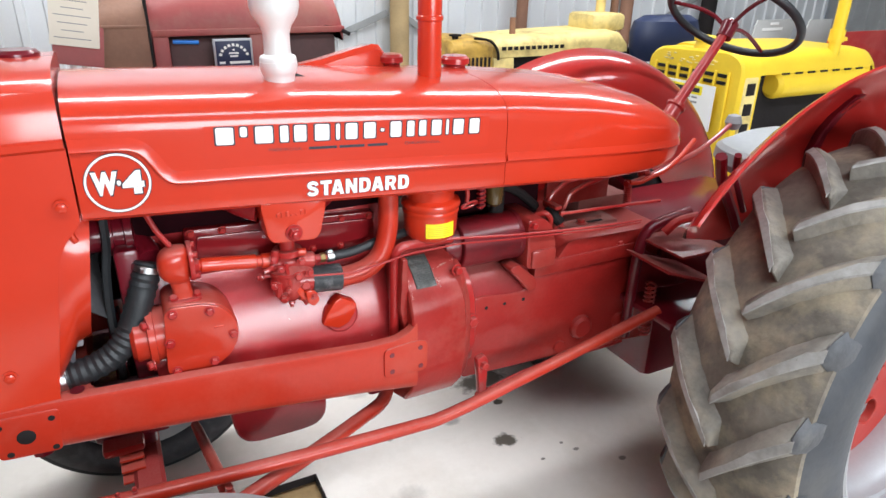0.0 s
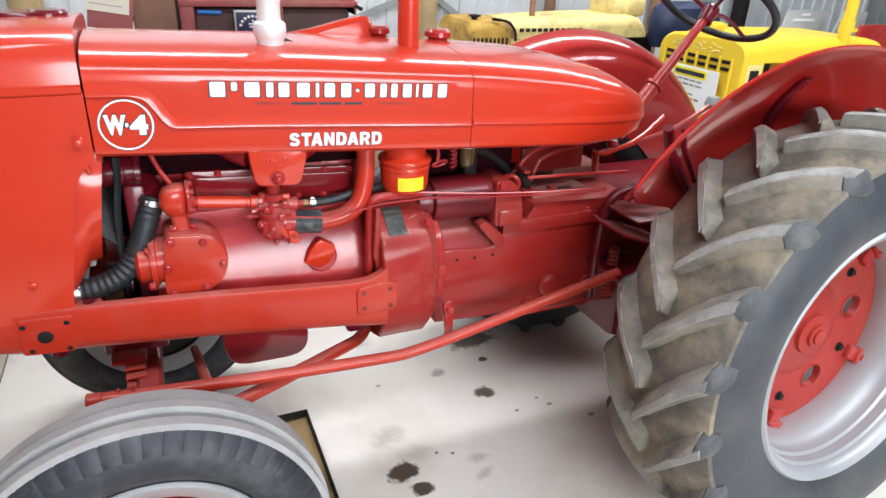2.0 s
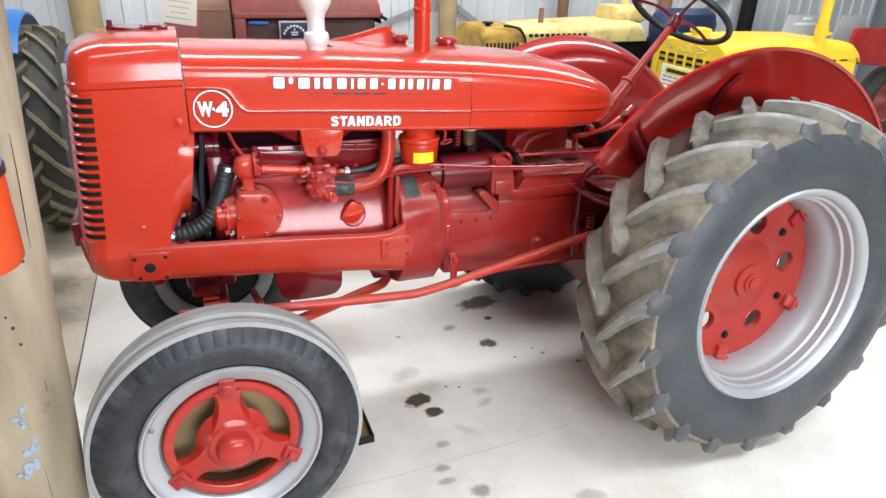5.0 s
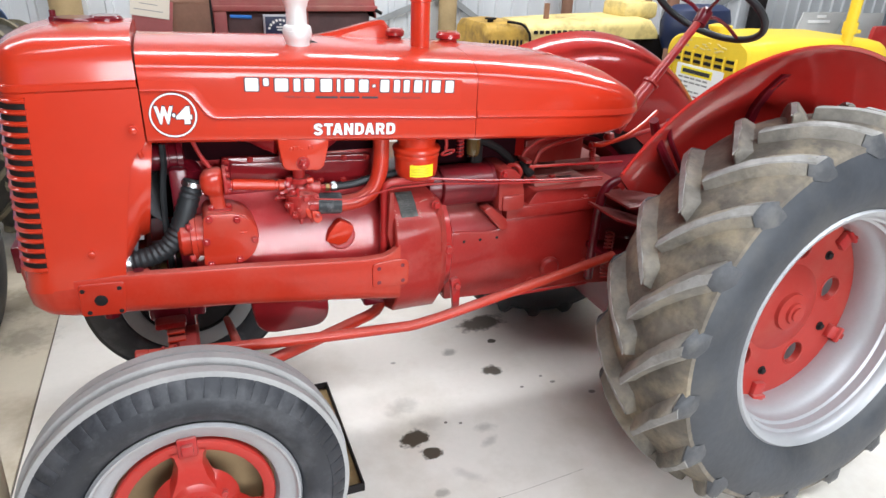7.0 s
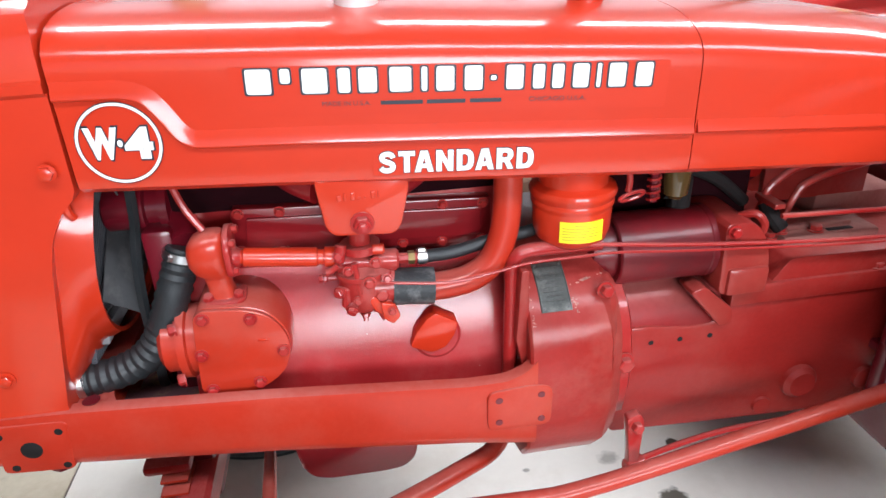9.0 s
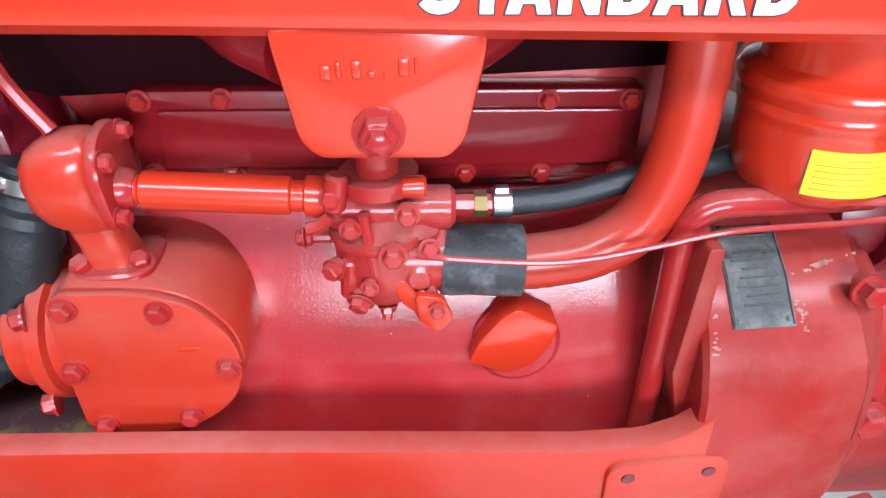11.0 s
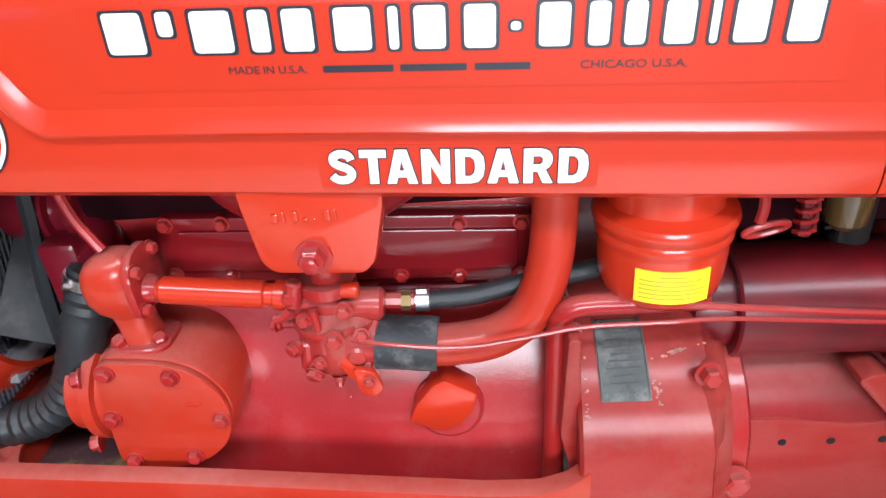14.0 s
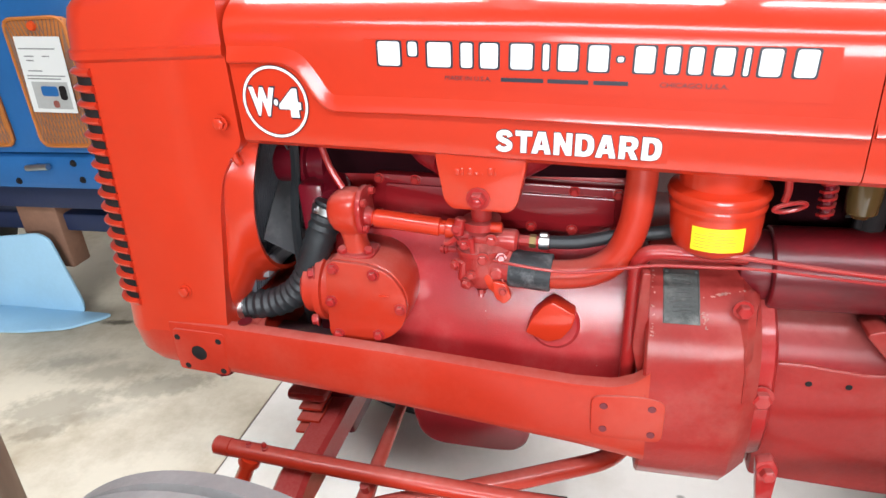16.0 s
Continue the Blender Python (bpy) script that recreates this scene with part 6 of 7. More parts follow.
for k in range(3):
    z, y = 0.574 - 0.017 * k, -0.16 - 0.014 * k
    part("leaf_plate", box(-0.033, 0.014, y, -0.1, z - 0.006, z, 0.0015), RED_SATIN, tractor, "thin stacked spacer plate")
    part("leaf_web", box(-0.029, 0.01, y + 0.012, -0.1, z - 0.017, z - 0.006, 0.001), RED_DEEP, tractor)
part("drag_link", tube([(-0.07, -0.33, 0.6215), (0.2, -0.322, 0.5935), (0.55, -0.312, 0.566), (0.68, -0.31, 0.568), (0.95, -0.3, 0.613), (1.32, -0.29, 0.682)], 0.0152, 16), RED_SATIN, tractor, "long bent red steering drag link")
part("drag_link_end", rod((-0.101, -0.33, 0.6245), (-0.069, -0.33, 0.6213), 0.0158, 18, None, 0.003), RED_SATIN, tractor)
for x, h in ((-0.035, 0.006), (-0.006, 0.009)):
    part("grease_nipple", lathe([(0, 0), (0.006, 0), (0.006, h * 0.5), (0.0035, h * 0.6), (0.005, h), (0.003, h * 1.6), (0, h * 1.7)], 10, Matrix.Translation((x, -0.33, 0.633 - 0.1 * (x + 0.07)))), RED_CAST, tractor)
part("tie_drop", tube([(-0.04, -0.33, 0.6), (-0.062, -0.335, 0.553), (-0.088, -0.34, 0.508), (-0.13, -0.36, 0.43)], lambda t: 0.0125 + 0.006 * t, 12), RED, tractor)
part("tie_collar", lathe([(0, 0), (0.0185, 0), (0.0195, 0.004), (0.0195, 0.016), (0.016, 0.02), (0, 0.02)], 18, along((-0.035, -0.33, 0.609), (-0.06, -0.335, 0.557))), RED, tractor)
part("radius_rod", tube([(0.15, -0.335, 0.515), (0.2, -0.32, 0.527), (0.35, -0.265, 0.538), (0.48, -0.205, 0.54), (0.56, -0.155, 0.535), (0.6, -0.1, 0.545)], 0.017, 14), RED_SATIN, tractor, "red radius rod")
part("radius_rod", tube([(0.15, 0.335, 0.515), (0.2, 0.32, 0.527), (0.35, 0.265, 0.538), (0.48, 0.205, 0.54), (0.56, 0.155, 0.535), (0.6, 0.1, 0.545)], 0.017, 14), RED, tractor)
part("steering_drop_arm", tube([(0.13, 0.0, 0.5), (0.136, -0.05, 0.502), (0.145, -0.16, 0.516), (0.155, -0.28, 0.53), (0.158, -0.33, 0.53)], lambda t: 0.0105 + 0.005 * t, 12), RED_SATIN, tractor, "red steering arm")
part("arm_bolt", rod((0.158, -0.31, 0.535), (0.16, -0.318, 0.563), 0.008, 10), RED_CAST, tractor)
part("knuckle_arm", tube([(0.158, -0.33, 0.53), (0.12, -0.38, 0.47), (0.06, -0.43, 0.41), (0.02, -0.46, 0.38)], 0.017, 12), RED_SATIN, tractor)
part("rod_ball", box(0.53, 0.6, -0.14, -0.06, 0.545, 0.6, 0.012), RED_DEEP, tractor)

# ---- markings on the hood ----
SLOPE = -0.041


def hood_frame(x, z, lift=0.0012):
    """A pose on the near side of the hood: x along it, y up, z out of it."""
    d = Vector((1.0, (hood_y(x + 0.05) - hood_y(x - 0.05)) / 0.1, SLOPE)).normalized()
    out = Vector((0, -1, 0))
    up = out.cross(d).normalized()
    out = d.cross(up)
    m = Matrix((d, up, out)).transposed().to_4x4()
    m.translation = Vector(on_hood(x, z, lift))
    return m


def lettering(words, size, extrude=0.0004, weight=0.0, squeeze=1.0, spacing=1.0):
    """Words in the built-in font, as a mesh centred on its width, with the baseline on y = 0."""
    cu = bpy.data.curves.new("words", "FONT")
    cu.body, cu.size, cu.extrude, cu.bevel_depth, cu.bevel_resolution, cu.align_x, cu.space_character = words, size, 0.0003, weight, 0, "CENTER", spacing
    ob = new("words", cu)
    me = bpy.data.meshes.new_from_object(ob.evaluated_get(bpy.context.evaluated_depsgraph_get()))
    bm = bmesh.new()
    bm.from_mesh(me)
    bpy.data.objects.remove(ob)
    bpy.data.meshes.remove(me)
    bmesh.ops.scale(bm, vec=(squeeze, 1, extrude / (0.0003 + weight)), verts=bm.verts)
    return bm


def fit_width(bm, width):
    xs = [v.co.x for v in bm.verts]
    bmesh.ops.scale(bm, vec=(width / (max(xs) - min(xs)), 1, 1), verts=bm.verts)
    return bm


# block capitals with heavy strokes, one unit tall: outlines and width
def ribbon(line, w):
    """The outline of a bent stroke."""
    pts = [Vector((*p, 0)) for p in line]
    pts = smooth_path(pts, 4)
    one, two = [], []
    for k, p in enumerate(pts):
        d = (pts[min(k + 1, len(pts) - 1)] - pts[max(k - 1, 0)]).normalized()
        one.append((p.x - d.y * w, p.y + d.x * w))
        two.append((p.x + d.y * w, p.y - d.x * w))
    return one + two[::-1]


GLYPHS = {
    "S": ([ribbon([(0.64, 0.70), (0.56, 0.84), (0.36, 0.885), (0.17, 0.81), (0.15, 0.65), (0.3, 0.54), (0.49, 0.47), (0.62, 0.35), (0.59, 0.19), (0.4, 0.11), (0.2, 0.14), (0.08, 0.25)], 0.118)], 0.76),
    "T": ([[(0, 1), (0.74, 1), (0.74, 0.77), (0.5, 0.77), (0.5, 0), (0.24, 0), (0.24, 0.77), (0, 0.77)]], 0.74),
    "A": ([[(0, 0), (0.27, 1), (0.59, 1), (0.86, 0), (0.6, 0), (0.55, 0.19), (0.31, 0.19), (0.26, 0)], [(0.36, 0.39), (0.5, 0.39), (0.43, 0.68)]], 0.86),
    "N": ([[(0, 0), (0, 1), (0.25, 1), (0.53, 0.48), (0.53, 1), (0.78, 1), (0.78, 0), (0.54, 0), (0.25, 0.54), (0.25, 0)]], 0.78),
    "D": ([[(0, 0), (0, 1), (0.42, 1), (0.62, 0.95), (0.75, 0.8), (0.79, 0.6), (0.79, 0.4), (0.75, 0.2), (0.62, 0.05), (0.42, 0)], [(0.26, 0.22), (0.4, 0.22), (0.5, 0.3), (0.53, 0.42), (0.53, 0.58), (0.5, 0.7), (0.4, 0.78), (0.26, 0.78)]], 0.79),
    "R": ([[(0, 0), (0, 1), (0.48, 1), (0.67, 0.94), (0.76, 0.8), (0.77, 0.64), (0.71, 0.49), (0.6, 0.4), (0.8, 0), (0.53, 0), (0.37, 0.34), (0.26, 0.34), (0.26, 0)], [(0.26, 0.55), (0.44, 0.55), (0.51, 0.61), (0.51, 0.72), (0.44, 0.78), (0.26, 0.78)]], 0.8)}
GAP = {"S": 0.0036, "T": -0.0005, "A": 0.0035, "N": 0.0045, "D": 0.0022, "R": 0.004}


def grown(loop, w):
    """An outline moved out (or in) by w, with mitred corners."""
    area = sum(a[0] * b[1] - b[0] * a[1] for a, b in zip(loop, loop[1:] + loop[:1]))
    s, out = math.copysign(1, area) * w, []
    for k, p in enumerate(loop):
        a, b = Vector(p) - Vector(loop[k - 1]), Vector(loop[(k + 1) % len(loop)]) - Vector(p)
        na, nb = Vector((a.y, -a.x)).normalized(), Vector((b.y, -b.x)).normalized()
        mid = na + nb
        q = mid / max(0.45, mid.length_squared / 2) * s
        out.append((p[0] + q.x, p[1] + q.y))
    return out


def glyph(loops, k):
    """A flat letter with its counters cut out."""
    bm = bmesh.new()
    edges = []
    for loop in loops:
        ring = [bm.verts.new((x * k, y * k, 0)) for x, y in loop]
        edges += [bm.edges.new((ring[n - 1], ring[n])) for n in range(len(ring))]
    bmesh.ops.triangle_fill(bm, use_beauty=True, use_dissolve=False, edges=edges, normal=(0, 0, 1))
    top = bmesh.ops.extrude_face_region(bm, geom=bm.faces[:])
    bmesh.ops.translate(bm, vec=(0, 0, 0.0003), verts=[v for v in top["geom"] if isinstance(v, bmesh.types.BMVert)])
    bmesh.ops.recalc_face_normals(bm, faces=bm.faces)
    return bm


def fit_box(bm, width, height):
    """Centres lettering and takes it to a width and a height."""
    xs, ys = [v.co.x for v in bm.verts], [v.co.y for v in bm.verts]
    bmesh.ops.translate(bm, vec=(-(max(xs) + min(xs)) / 2, -(max(ys) + min(ys)) / 2, 0), verts=bm.verts)
    bmesh.ops.scale(bm, vec=(width / (max(xs) - min(xs)), height / (max(ys) - min(ys)), 1), verts=bm.verts)
    return bm


def slab(w, h, t=0.0004, r=0.002, bm=None, x=0.0, y=0.0):
    return prism(rounded([(x - w / 2, y - h / 2), (x + w / 2, y - h / 2), (x + w / 2, y + h / 2), (x - w / 2, y + h / 2)], r, 3), 0, t, 0, "z", bm)


def decal_film(x0, x1, low, high):
    """The clear backing of a decal, a faint rectangle on the paint."""
    xm = (x0 + x1) / 2
    part("decal_film", slab(x1 - x0, high - low, 0.0003, 0.002), DECAL_FILM, tractor, "faint rectangle of clear decal backing", hood_frame(xm, (low + high) / 2, 0.0004))


decal_film(0.21, 0.785, 1.198, 1.2615)
decal_film(0.38, 0.61, 1.1135, 1.151)
# maker's name: one plain white bar for each letter, edged in black
for a, b, low, high in ((0.225, 0.268, 0, 1), (0.271, 0.289, 0.4, 1), (0.294, 0.338, 0, 1), (0.342, 0.364, 0, 1), (0.3665, 0.399, 0, 1), (0.405, 0.444, 0, 1), (0.4495, 0.461, 0, 1), (0.466, 0.499, 0, 1), (0.503, 0.536, 0, 1),
                        (0.54, 0.5515, 0.38, 0.6), (0.558, 0.59, 0, 1), (0.595, 0.617, 0, 1), (0.621, 0.643, 0, 1), (0.648, 0.678, 0, 1), (0.683, 0.692, 0, 1), (0.6965, 0.729, 0, 1), (0.734, 0.766, 0, 1)):
    xm, h = (a + b) / 2, 0.033
    m = hood_frame(xm, 1.2375 + SLOPE * (xm - 0.225) + h * (low + high) / 2, 0.0008)
    w, tall = b - a - 0.0015, h * (high - low) - 0.001
    edge = part("decal_edge", slab((b - a) * 0.78 + 0.003, h * (high - low) + 0.002, 0.0004, 0.004), BLACK_DECAL, tractor, "", m)
    part("decal_bar", slab(w * 0.74, tall * 0.97, 0.0004, 0.004), WHITE_DECAL, edge, "plain white bar of the maker's decal", m @ Matrix.Translation((0, 0, 0.0006)))
part("made_in_line", fit_width(lettering("MADE IN U.S.A.", 0.0085, 0.0003), 0.062), BLACK_DECAL, tractor, "small black lettering", hood_frame(0.353, 1.2165, 0.001))
for a, b in ((0.397, 0.452), (0.457, 0.508), (0.514, 0.556)):
    xm = (a + b) / 2
    part("maker_line", slab(b - a, 0.0052, 0.0004, 0.001), BLACK_DECAL, tractor, "small plain black bar", hood_frame(xm, 1.2205 + SLOPE * (xm - 0.322), 0.001))
part("city_line", fit_width(lettering("CHICAGO U.S.A.", 0.0085, 0.0003), 0.078), BLACK_DECAL, tractor, "small black lettering", hood_frame(0.632, 1.205, 0.001))
m = hood_frame(0.4945, 1.1322, 0.001)
pen = -0.1065
for sign in "STANDARD":
    loops, wide = GLYPHS[sign]
    k = 0.0302
    at = m @ Matrix.Translation((pen, -0.0151, 0))
    part("letter_edge", glyph([grown(q, 0.034 if n == 0 else -0.034) for n, q in enumerate(loops)], k), BLACK_DECAL, tractor, "", at)
    part("letter", glyph([rounded(loops[0], 0.02) if sign != "S" else loops[0]] + loops[1:], k), WHITE_DECAL, tractor, "white block letter", at @ Matrix.Translation((0, 0, 0.0008)))
    pen += k * wide + GAP[sign]
m = hood_frame(0.063, 1.1875, 0.0012)
part("roundel_edge", lathe([(0.048, 0), (0.0535, 0), (0.0535, 0.0004), (0.048, 0.0004)], 64, None, None, True), BLACK_DECAL, tractor, "", m)
part("roundel", lathe([(0.0486, 0), (0.0522, 0), (0.0522, 0.0005), (0.0486, 0.0005)], 64, None, None, True), WHITE_DECAL, tractor, "white ring decal", m @ Matrix.Translation((0, 0, 0.0006)))
for sign, x, w, h in (("W", -0.0205, 0.041, 0.042), ("·", 0.001, 0.0065, 0.009), ("4", 0.0235, 0.035, 0.042)):
    part("roundel_letter_edge", fit_box(lettering(sign, 0.052, 0.0003, 0.0036), w + 0.005, h + 0.005), BLACK_DECAL, tractor, "", m @ Matrix.Translation((x, 0, 0)))
    part("roundel_letter", fit_box(lettering(sign, 0.052, 0.0003, 0.0032), w, h), WHITE_DECAL, tractor, "white block lettering", m @ Matrix.Translation((x, 0, 0.0008)))

# pan seat behind the wheel
part("seat", loft([[(2.14 + q * 0.2 * math.cos(a) * (1 + 0.1 * math.cos(a)), 0.02 + q * 0.24 * math.sin(a), z - 0.105 + 0.06 * max(0, math.cos(a)) * q) for a in stations(0, 2 * math.pi * 31 / 32, 31)] for q, z in ((0.5, 0.985), (0.9, 0.99), (1.0, 1.02), (0.98, 1.06), (0.9, 1.075), (0.5, 1.06))]), GREY_BOX, tractor, "grey padded tractor seat")
part("seat_post", tube([(1.75, 0, 0.7), (1.95, 0, 0.9), (2.13, 0, 0.9)], 0.03, 12), RED_DEEP, tractor)

# ---- on the floor ----
tray = thing("drip_tray", (0.33, -0.06, 0), "shallow black steel drip tray with brown oily bottom under the engine", "drip tray")
part("tray_bottom", box(0.195, 0.465, -0.335, 0.21, 0.002, 0.006, 0.001), OILY_PAN, tray, "brown oily tray bottom")
for x0, x1, y0, y1 in ((0.19, 0.196, -0.34, 0.215), (0.464, 0.47, -0.34, 0.215), (0.196, 0.464, -0.34, -0.334), (0.196, 0.464, 0.209, 0.215)):
    part("tray_side", box(x0, x1, y0, y1, 0.001, 0.032, 0.001), DARK, tray, "black folded tray side")
crack = [(0.2, -0.513), (0.35, -0.518), (0.513, -0.522), (0.72, -0.512), (0.94, -0.506), (1.18, -0.488)]
solid("floor_crack", loft([[(x, y - 0.0006, 0.0003), (x, y + 0.0006, 0.0003), (x, y + 0.0005, -0.004), (x, y - 0.0005, -0.004)] for x, y in [(p.x, p.y) for p in smooth_path([(x, y, 0) for x, y in crack], 5)]]), STAIN, "hairline crack in the concrete floor", "floor crack", "structure")

# ---- timber pole with the fire extinguisher ----
pole = thing("timber_pole", (-0.55, -0.552, 0), "weathered round timber shed pole with flecks of pale blue paint", "pole")


def pole_at(z):
    return Vector((lerp([(0, -0.552), (0.36, -0.513), (1.5, -0.436), (4.2, -0.304)], z), -0.552, z)), lerp([(0, 0.148), (0.3, 0.136), (1.5, 0.124), (4.2, 0.105)], z)


def trunk():
    bm = bmesh.new()
    rings = []
    for z in stations(0, 4.2, 84):
        c, r = pole_at(z)
        rings.append([bm.verts.new((c.x + rr * math.cos(a), c.y + rr * math.sin(a), z)) for a in stations(0, 2 * math.pi * 39 / 40, 39) for rr in (r * (1 + 0.025 * noise.noise((math.cos(a) * 2, math.sin(a) * 2, z * 1.2)) + 0.008 * noise.noise((math.cos(a) * 9, math.sin(a) * 9, z * 3))),)])
    for a, b in zip(rings, rings[1:]):
        for k in range(40):
            bm.faces.new((a[k], a[(k + 1) % 40], b[(k + 1) % 40], b[k]))
    bm.faces.new(rings[0])
    bm.faces.new(rings[-1])
    return bm


part("pole_trunk", trunk(), POLE, pole)


def on_pole(angle, z, lift=0.001):
    c, r = pole_at(z)
    return Vector((c.x + (r + lift) * math.cos(angle), c.y + (r + lift) * math.sin(angle), z))


rnd = random.Random(2)
for ca, cz, n, long in ((-1.2, 0.615, 9, 0.03), (-1.14, 0.522, 9, 0.018), (-1.19, 0.476, 11, 0.012), (-1.31, 0.458, 4, 0.008)):
    for k in range(n):
        a, z = ca + rnd.uniform(-0.11, 0.11), cz + rnd.uniform(-long, long)
        w, h = rnd.uniform(0.004, 0.011), rnd.uniform(0.004, 0.013)
        m = along(on_pole(a, z, 0.0028), on_pole(a, z, 0.1))
        part("paint_fleck", loft([[m @ Vector((w * math.cos(t) * rnd.uniform(0.5, 1), h * math.sin(t) * rnd.uniform(0.5, 1), q)) for t in stations(0, 5.6, 8)] for q in (-0.004, 0.0)]), FLECK, pole)
# seasoning checks, old nail holes and grown-over knots
for a, z0, z1, w in ((-0.96, 0.3, 0.47, 0.0006), (-0.7, 0.6, 0.68, 0.0005), (-0.5, 1.0, 1.25, 0.0007), (-0.85, 1.35, 1.6, 0.0005), (-1.35, 0.33, 0.4, 0.0005)):
    grain = [on_pole(a + 0.02 * math.sin(9 * z) + 0.012 * math.sin(23 * z), z, 0.0008) for z in stations(z0, z1, 14)]
    part("check", tube(grain, lambda t, w=w: 0.0004 + w * math.sin(math.pi * t), 6, steps=1), POLE_CRACK, pole, "fine dark crack along the grain")
for a, z, r in ((-1.05, 0.84, 0.005), (-0.98, 0.795, 0.004), (-1.12, 0.87, 0.003), (-0.7, 0.98, 0.004), (-0.84, 1.5, 0.005)):
    part("nail_hole", lathe([(0, 0.001), (r * 0.8, 0.001), (r, -0.003)], 10, along(on_pole(a, z, 0.0006), on_pole(a, z, 0.1))), POLE_CRACK, pole)
for a, z, r in ((-0.66, 0.634, 0.012), (-0.8, 0.61, 0.008), (-0.9, 1.62, 0.013)):
    part("knot", lathe([(0, 0.0025), (r * 0.55, 0.0022), (r * 0.62, 0.0014), (r * 0.75, 0.0025), (r, 0.002), (r * 1.5, -0.002)], 22, along(on_pole(a, z, 0.0), on_pole(a, z, 0.1)) @ Matrix.Diagonal((1, 1.25, 1, 1))), POLE, pole, "grown-over knot")

ext = thing("fire_extinguisher", (-0.39, -0.825, 1.05), "orange-red fire extinguisher with blue label strapped to the pole", "fire extinguisher")
EX, EY, ER = -0.4, -0.825, 0.08
part("cylinder", lathe([(0, 0), (ER - 0.008, 0.0), (ER, 0.012), (ER, 0.42), (ER - 0.02, 0.47), (0.03, 0.5), (0.026, 0.53), (0, 0.53)], 48, Matrix.Translation((EX, EY, 1.06))), ORANGE_RED, ext, "orange-red steel cylinder")
part("label", lathe([(ER - 0.003, 0.19), (ER + 0.0012, 0.19), (ER + 0.0012, 0.335), (ER - 0.003, 0.335)], 48, Matrix.Translation((EX, EY, 1.06)), None, True), LABEL_BLUE, ext, "blue instruction label")
part("strap", lathe([(ER - 0.002, 0.172), (ER + 0.004, 0.172), (ER + 0.004, 0.186), (ER - 0.002, 0.186)], 48, Matrix.Translation((EX, EY, 1.06)), None, True), RUBBER_BLACK, ext, "black retaining strap")
face = along((EX + ER * math.cos(radians(-38)), EY + ER * math.sin(radians(-38)), 1.25), (EX + math.cos(radians(-38)), EY + math.sin(radians(-38)), 1.25))
sign = part("label_symbol", patch(EX, EY, ER + 0.002, radians(-54), radians(-22), 1.229, 1.271), PAPER, ext, "white square behind the round warning symbol")
part("symbol_ring", lathe([(0.0165, -0.004), (0.0205, -0.004), (0.0205, 0.0042), (0.0165, 0.0042)], 28, face, None, True), ORANGE_RED, sign, "red prohibition ring")
part("symbol_bar", box(-0.0155, 0.0155, -0.0017, 0.0017, 0.0, 0.0036, 0.0).copy(), ORANGE_RED, sign, "", face @ Matrix.Rotation(radians(-45), 4, "Z"))
part("symbol_can", box(-0.009, 0.009, -0.006, 0.007, 0.0, 0.003, 0.001), BLACK_DECAL, sign, "", face)
part("label_print", patch(EX, EY, ER + 0.002, radians(-100), radians(-44), 1.283, 1.292), BLACK_DECAL, ext, "plain black bar of small print")
part("label_print", patch(EX, EY, ER + 0.002, radians(-100), radians(-40), 1.3, 1.305), PAPER, ext, "plain white bar of small print")
part("label_print", patch(EX, EY, ER + 0.002, radians(-100), radians(-46), 1.335, 1.341), PAPER, ext, "plain white bar of small print")
part("small_tag", patch(EX, EY, ER + 0.0015, radians(-92), radians(-54), 1.115, 1.138), PAPER, ext, "small white tag")
part("bracket", box(EX - 0.02, EX + 0.02, EY + ER - 0.012, -0.667, 1.14, 1.44, 0.003), DARK, ext, "black wall bracket")

# ---- blue tractor ----
blue = thing("blue_tractor", (-1.62, 1.6, 0), "blue vintage tractor with orange mesh grille and orange wheels", "tractor")
BX = -1.585
nose = [[(BX + sx * w, y, z) for sx, w, y in ((-1, 0.3, 1.7), (-1, 0.4, 1.0), (-1, 0.37, 0.92), (-1, 0.25, 0.88), (1, 0.25, 0.88), (1, 0.37, 0.92), (1, 0.4, 1.0), (1, 0.3, 1.7))] for z in (0.74, 0.76, 1.0, 1.2)]
nose += [[(BX + (x - BX) * k, 1.0 + (y - 1.0) * k, z) for x, y, _ in nose[0]] for k, z in ((0.97, 1.28), (0.88, 1.34), (0.7, 1.38))]
part("nose_cowl", loft(nose), BLUE, blue, "blue nose cowl")
for sx in (-1, 1):
    cx = BX + sx * 0.195
    out = rounded([(cx - 0.13, 0.77), (cx + 0.13, 0.77), (cx + 0.125, 1.22), (cx - 0.125, 1.22)], 0.04)
    g = part("grille", prism(out, 0.868, 0.9, 0.004), ORANGE_MESH, blue, "orange grille mesh panel")
    part("grille_frame", tube([(x, 0.866, z) for x, z in out + out[:1]], 0.007, 6, steps=1), ORANGE_MESH, g)
    for k in range(16):
        for s in (1, -1):
            xa = cx - 0.12 + 0.24 * (k / 15)
            part("mesh_wire", rod((max(cx - 0.122, min(cx + 0.122, xa)), 0.866, 0.78), (max(cx - 0.122, min(cx + 0.122, xa + s * 0.1)), 0.866, 1.215), 0.0022, 4), RUST, g)
sheet_m = Matrix.Translation((BX + 0.19, 0.858, 1.03)) @ pose(0, 0, 0, 88, 2, 0)
notice = thing("paper_notice", sheet_m, "white printed paper notice in a plastic sleeve on the blue grille", "notice")
part("paper", slab(0.19, 0.262, 0.001, 0.002), PAPER, notice, "", sheet_m)
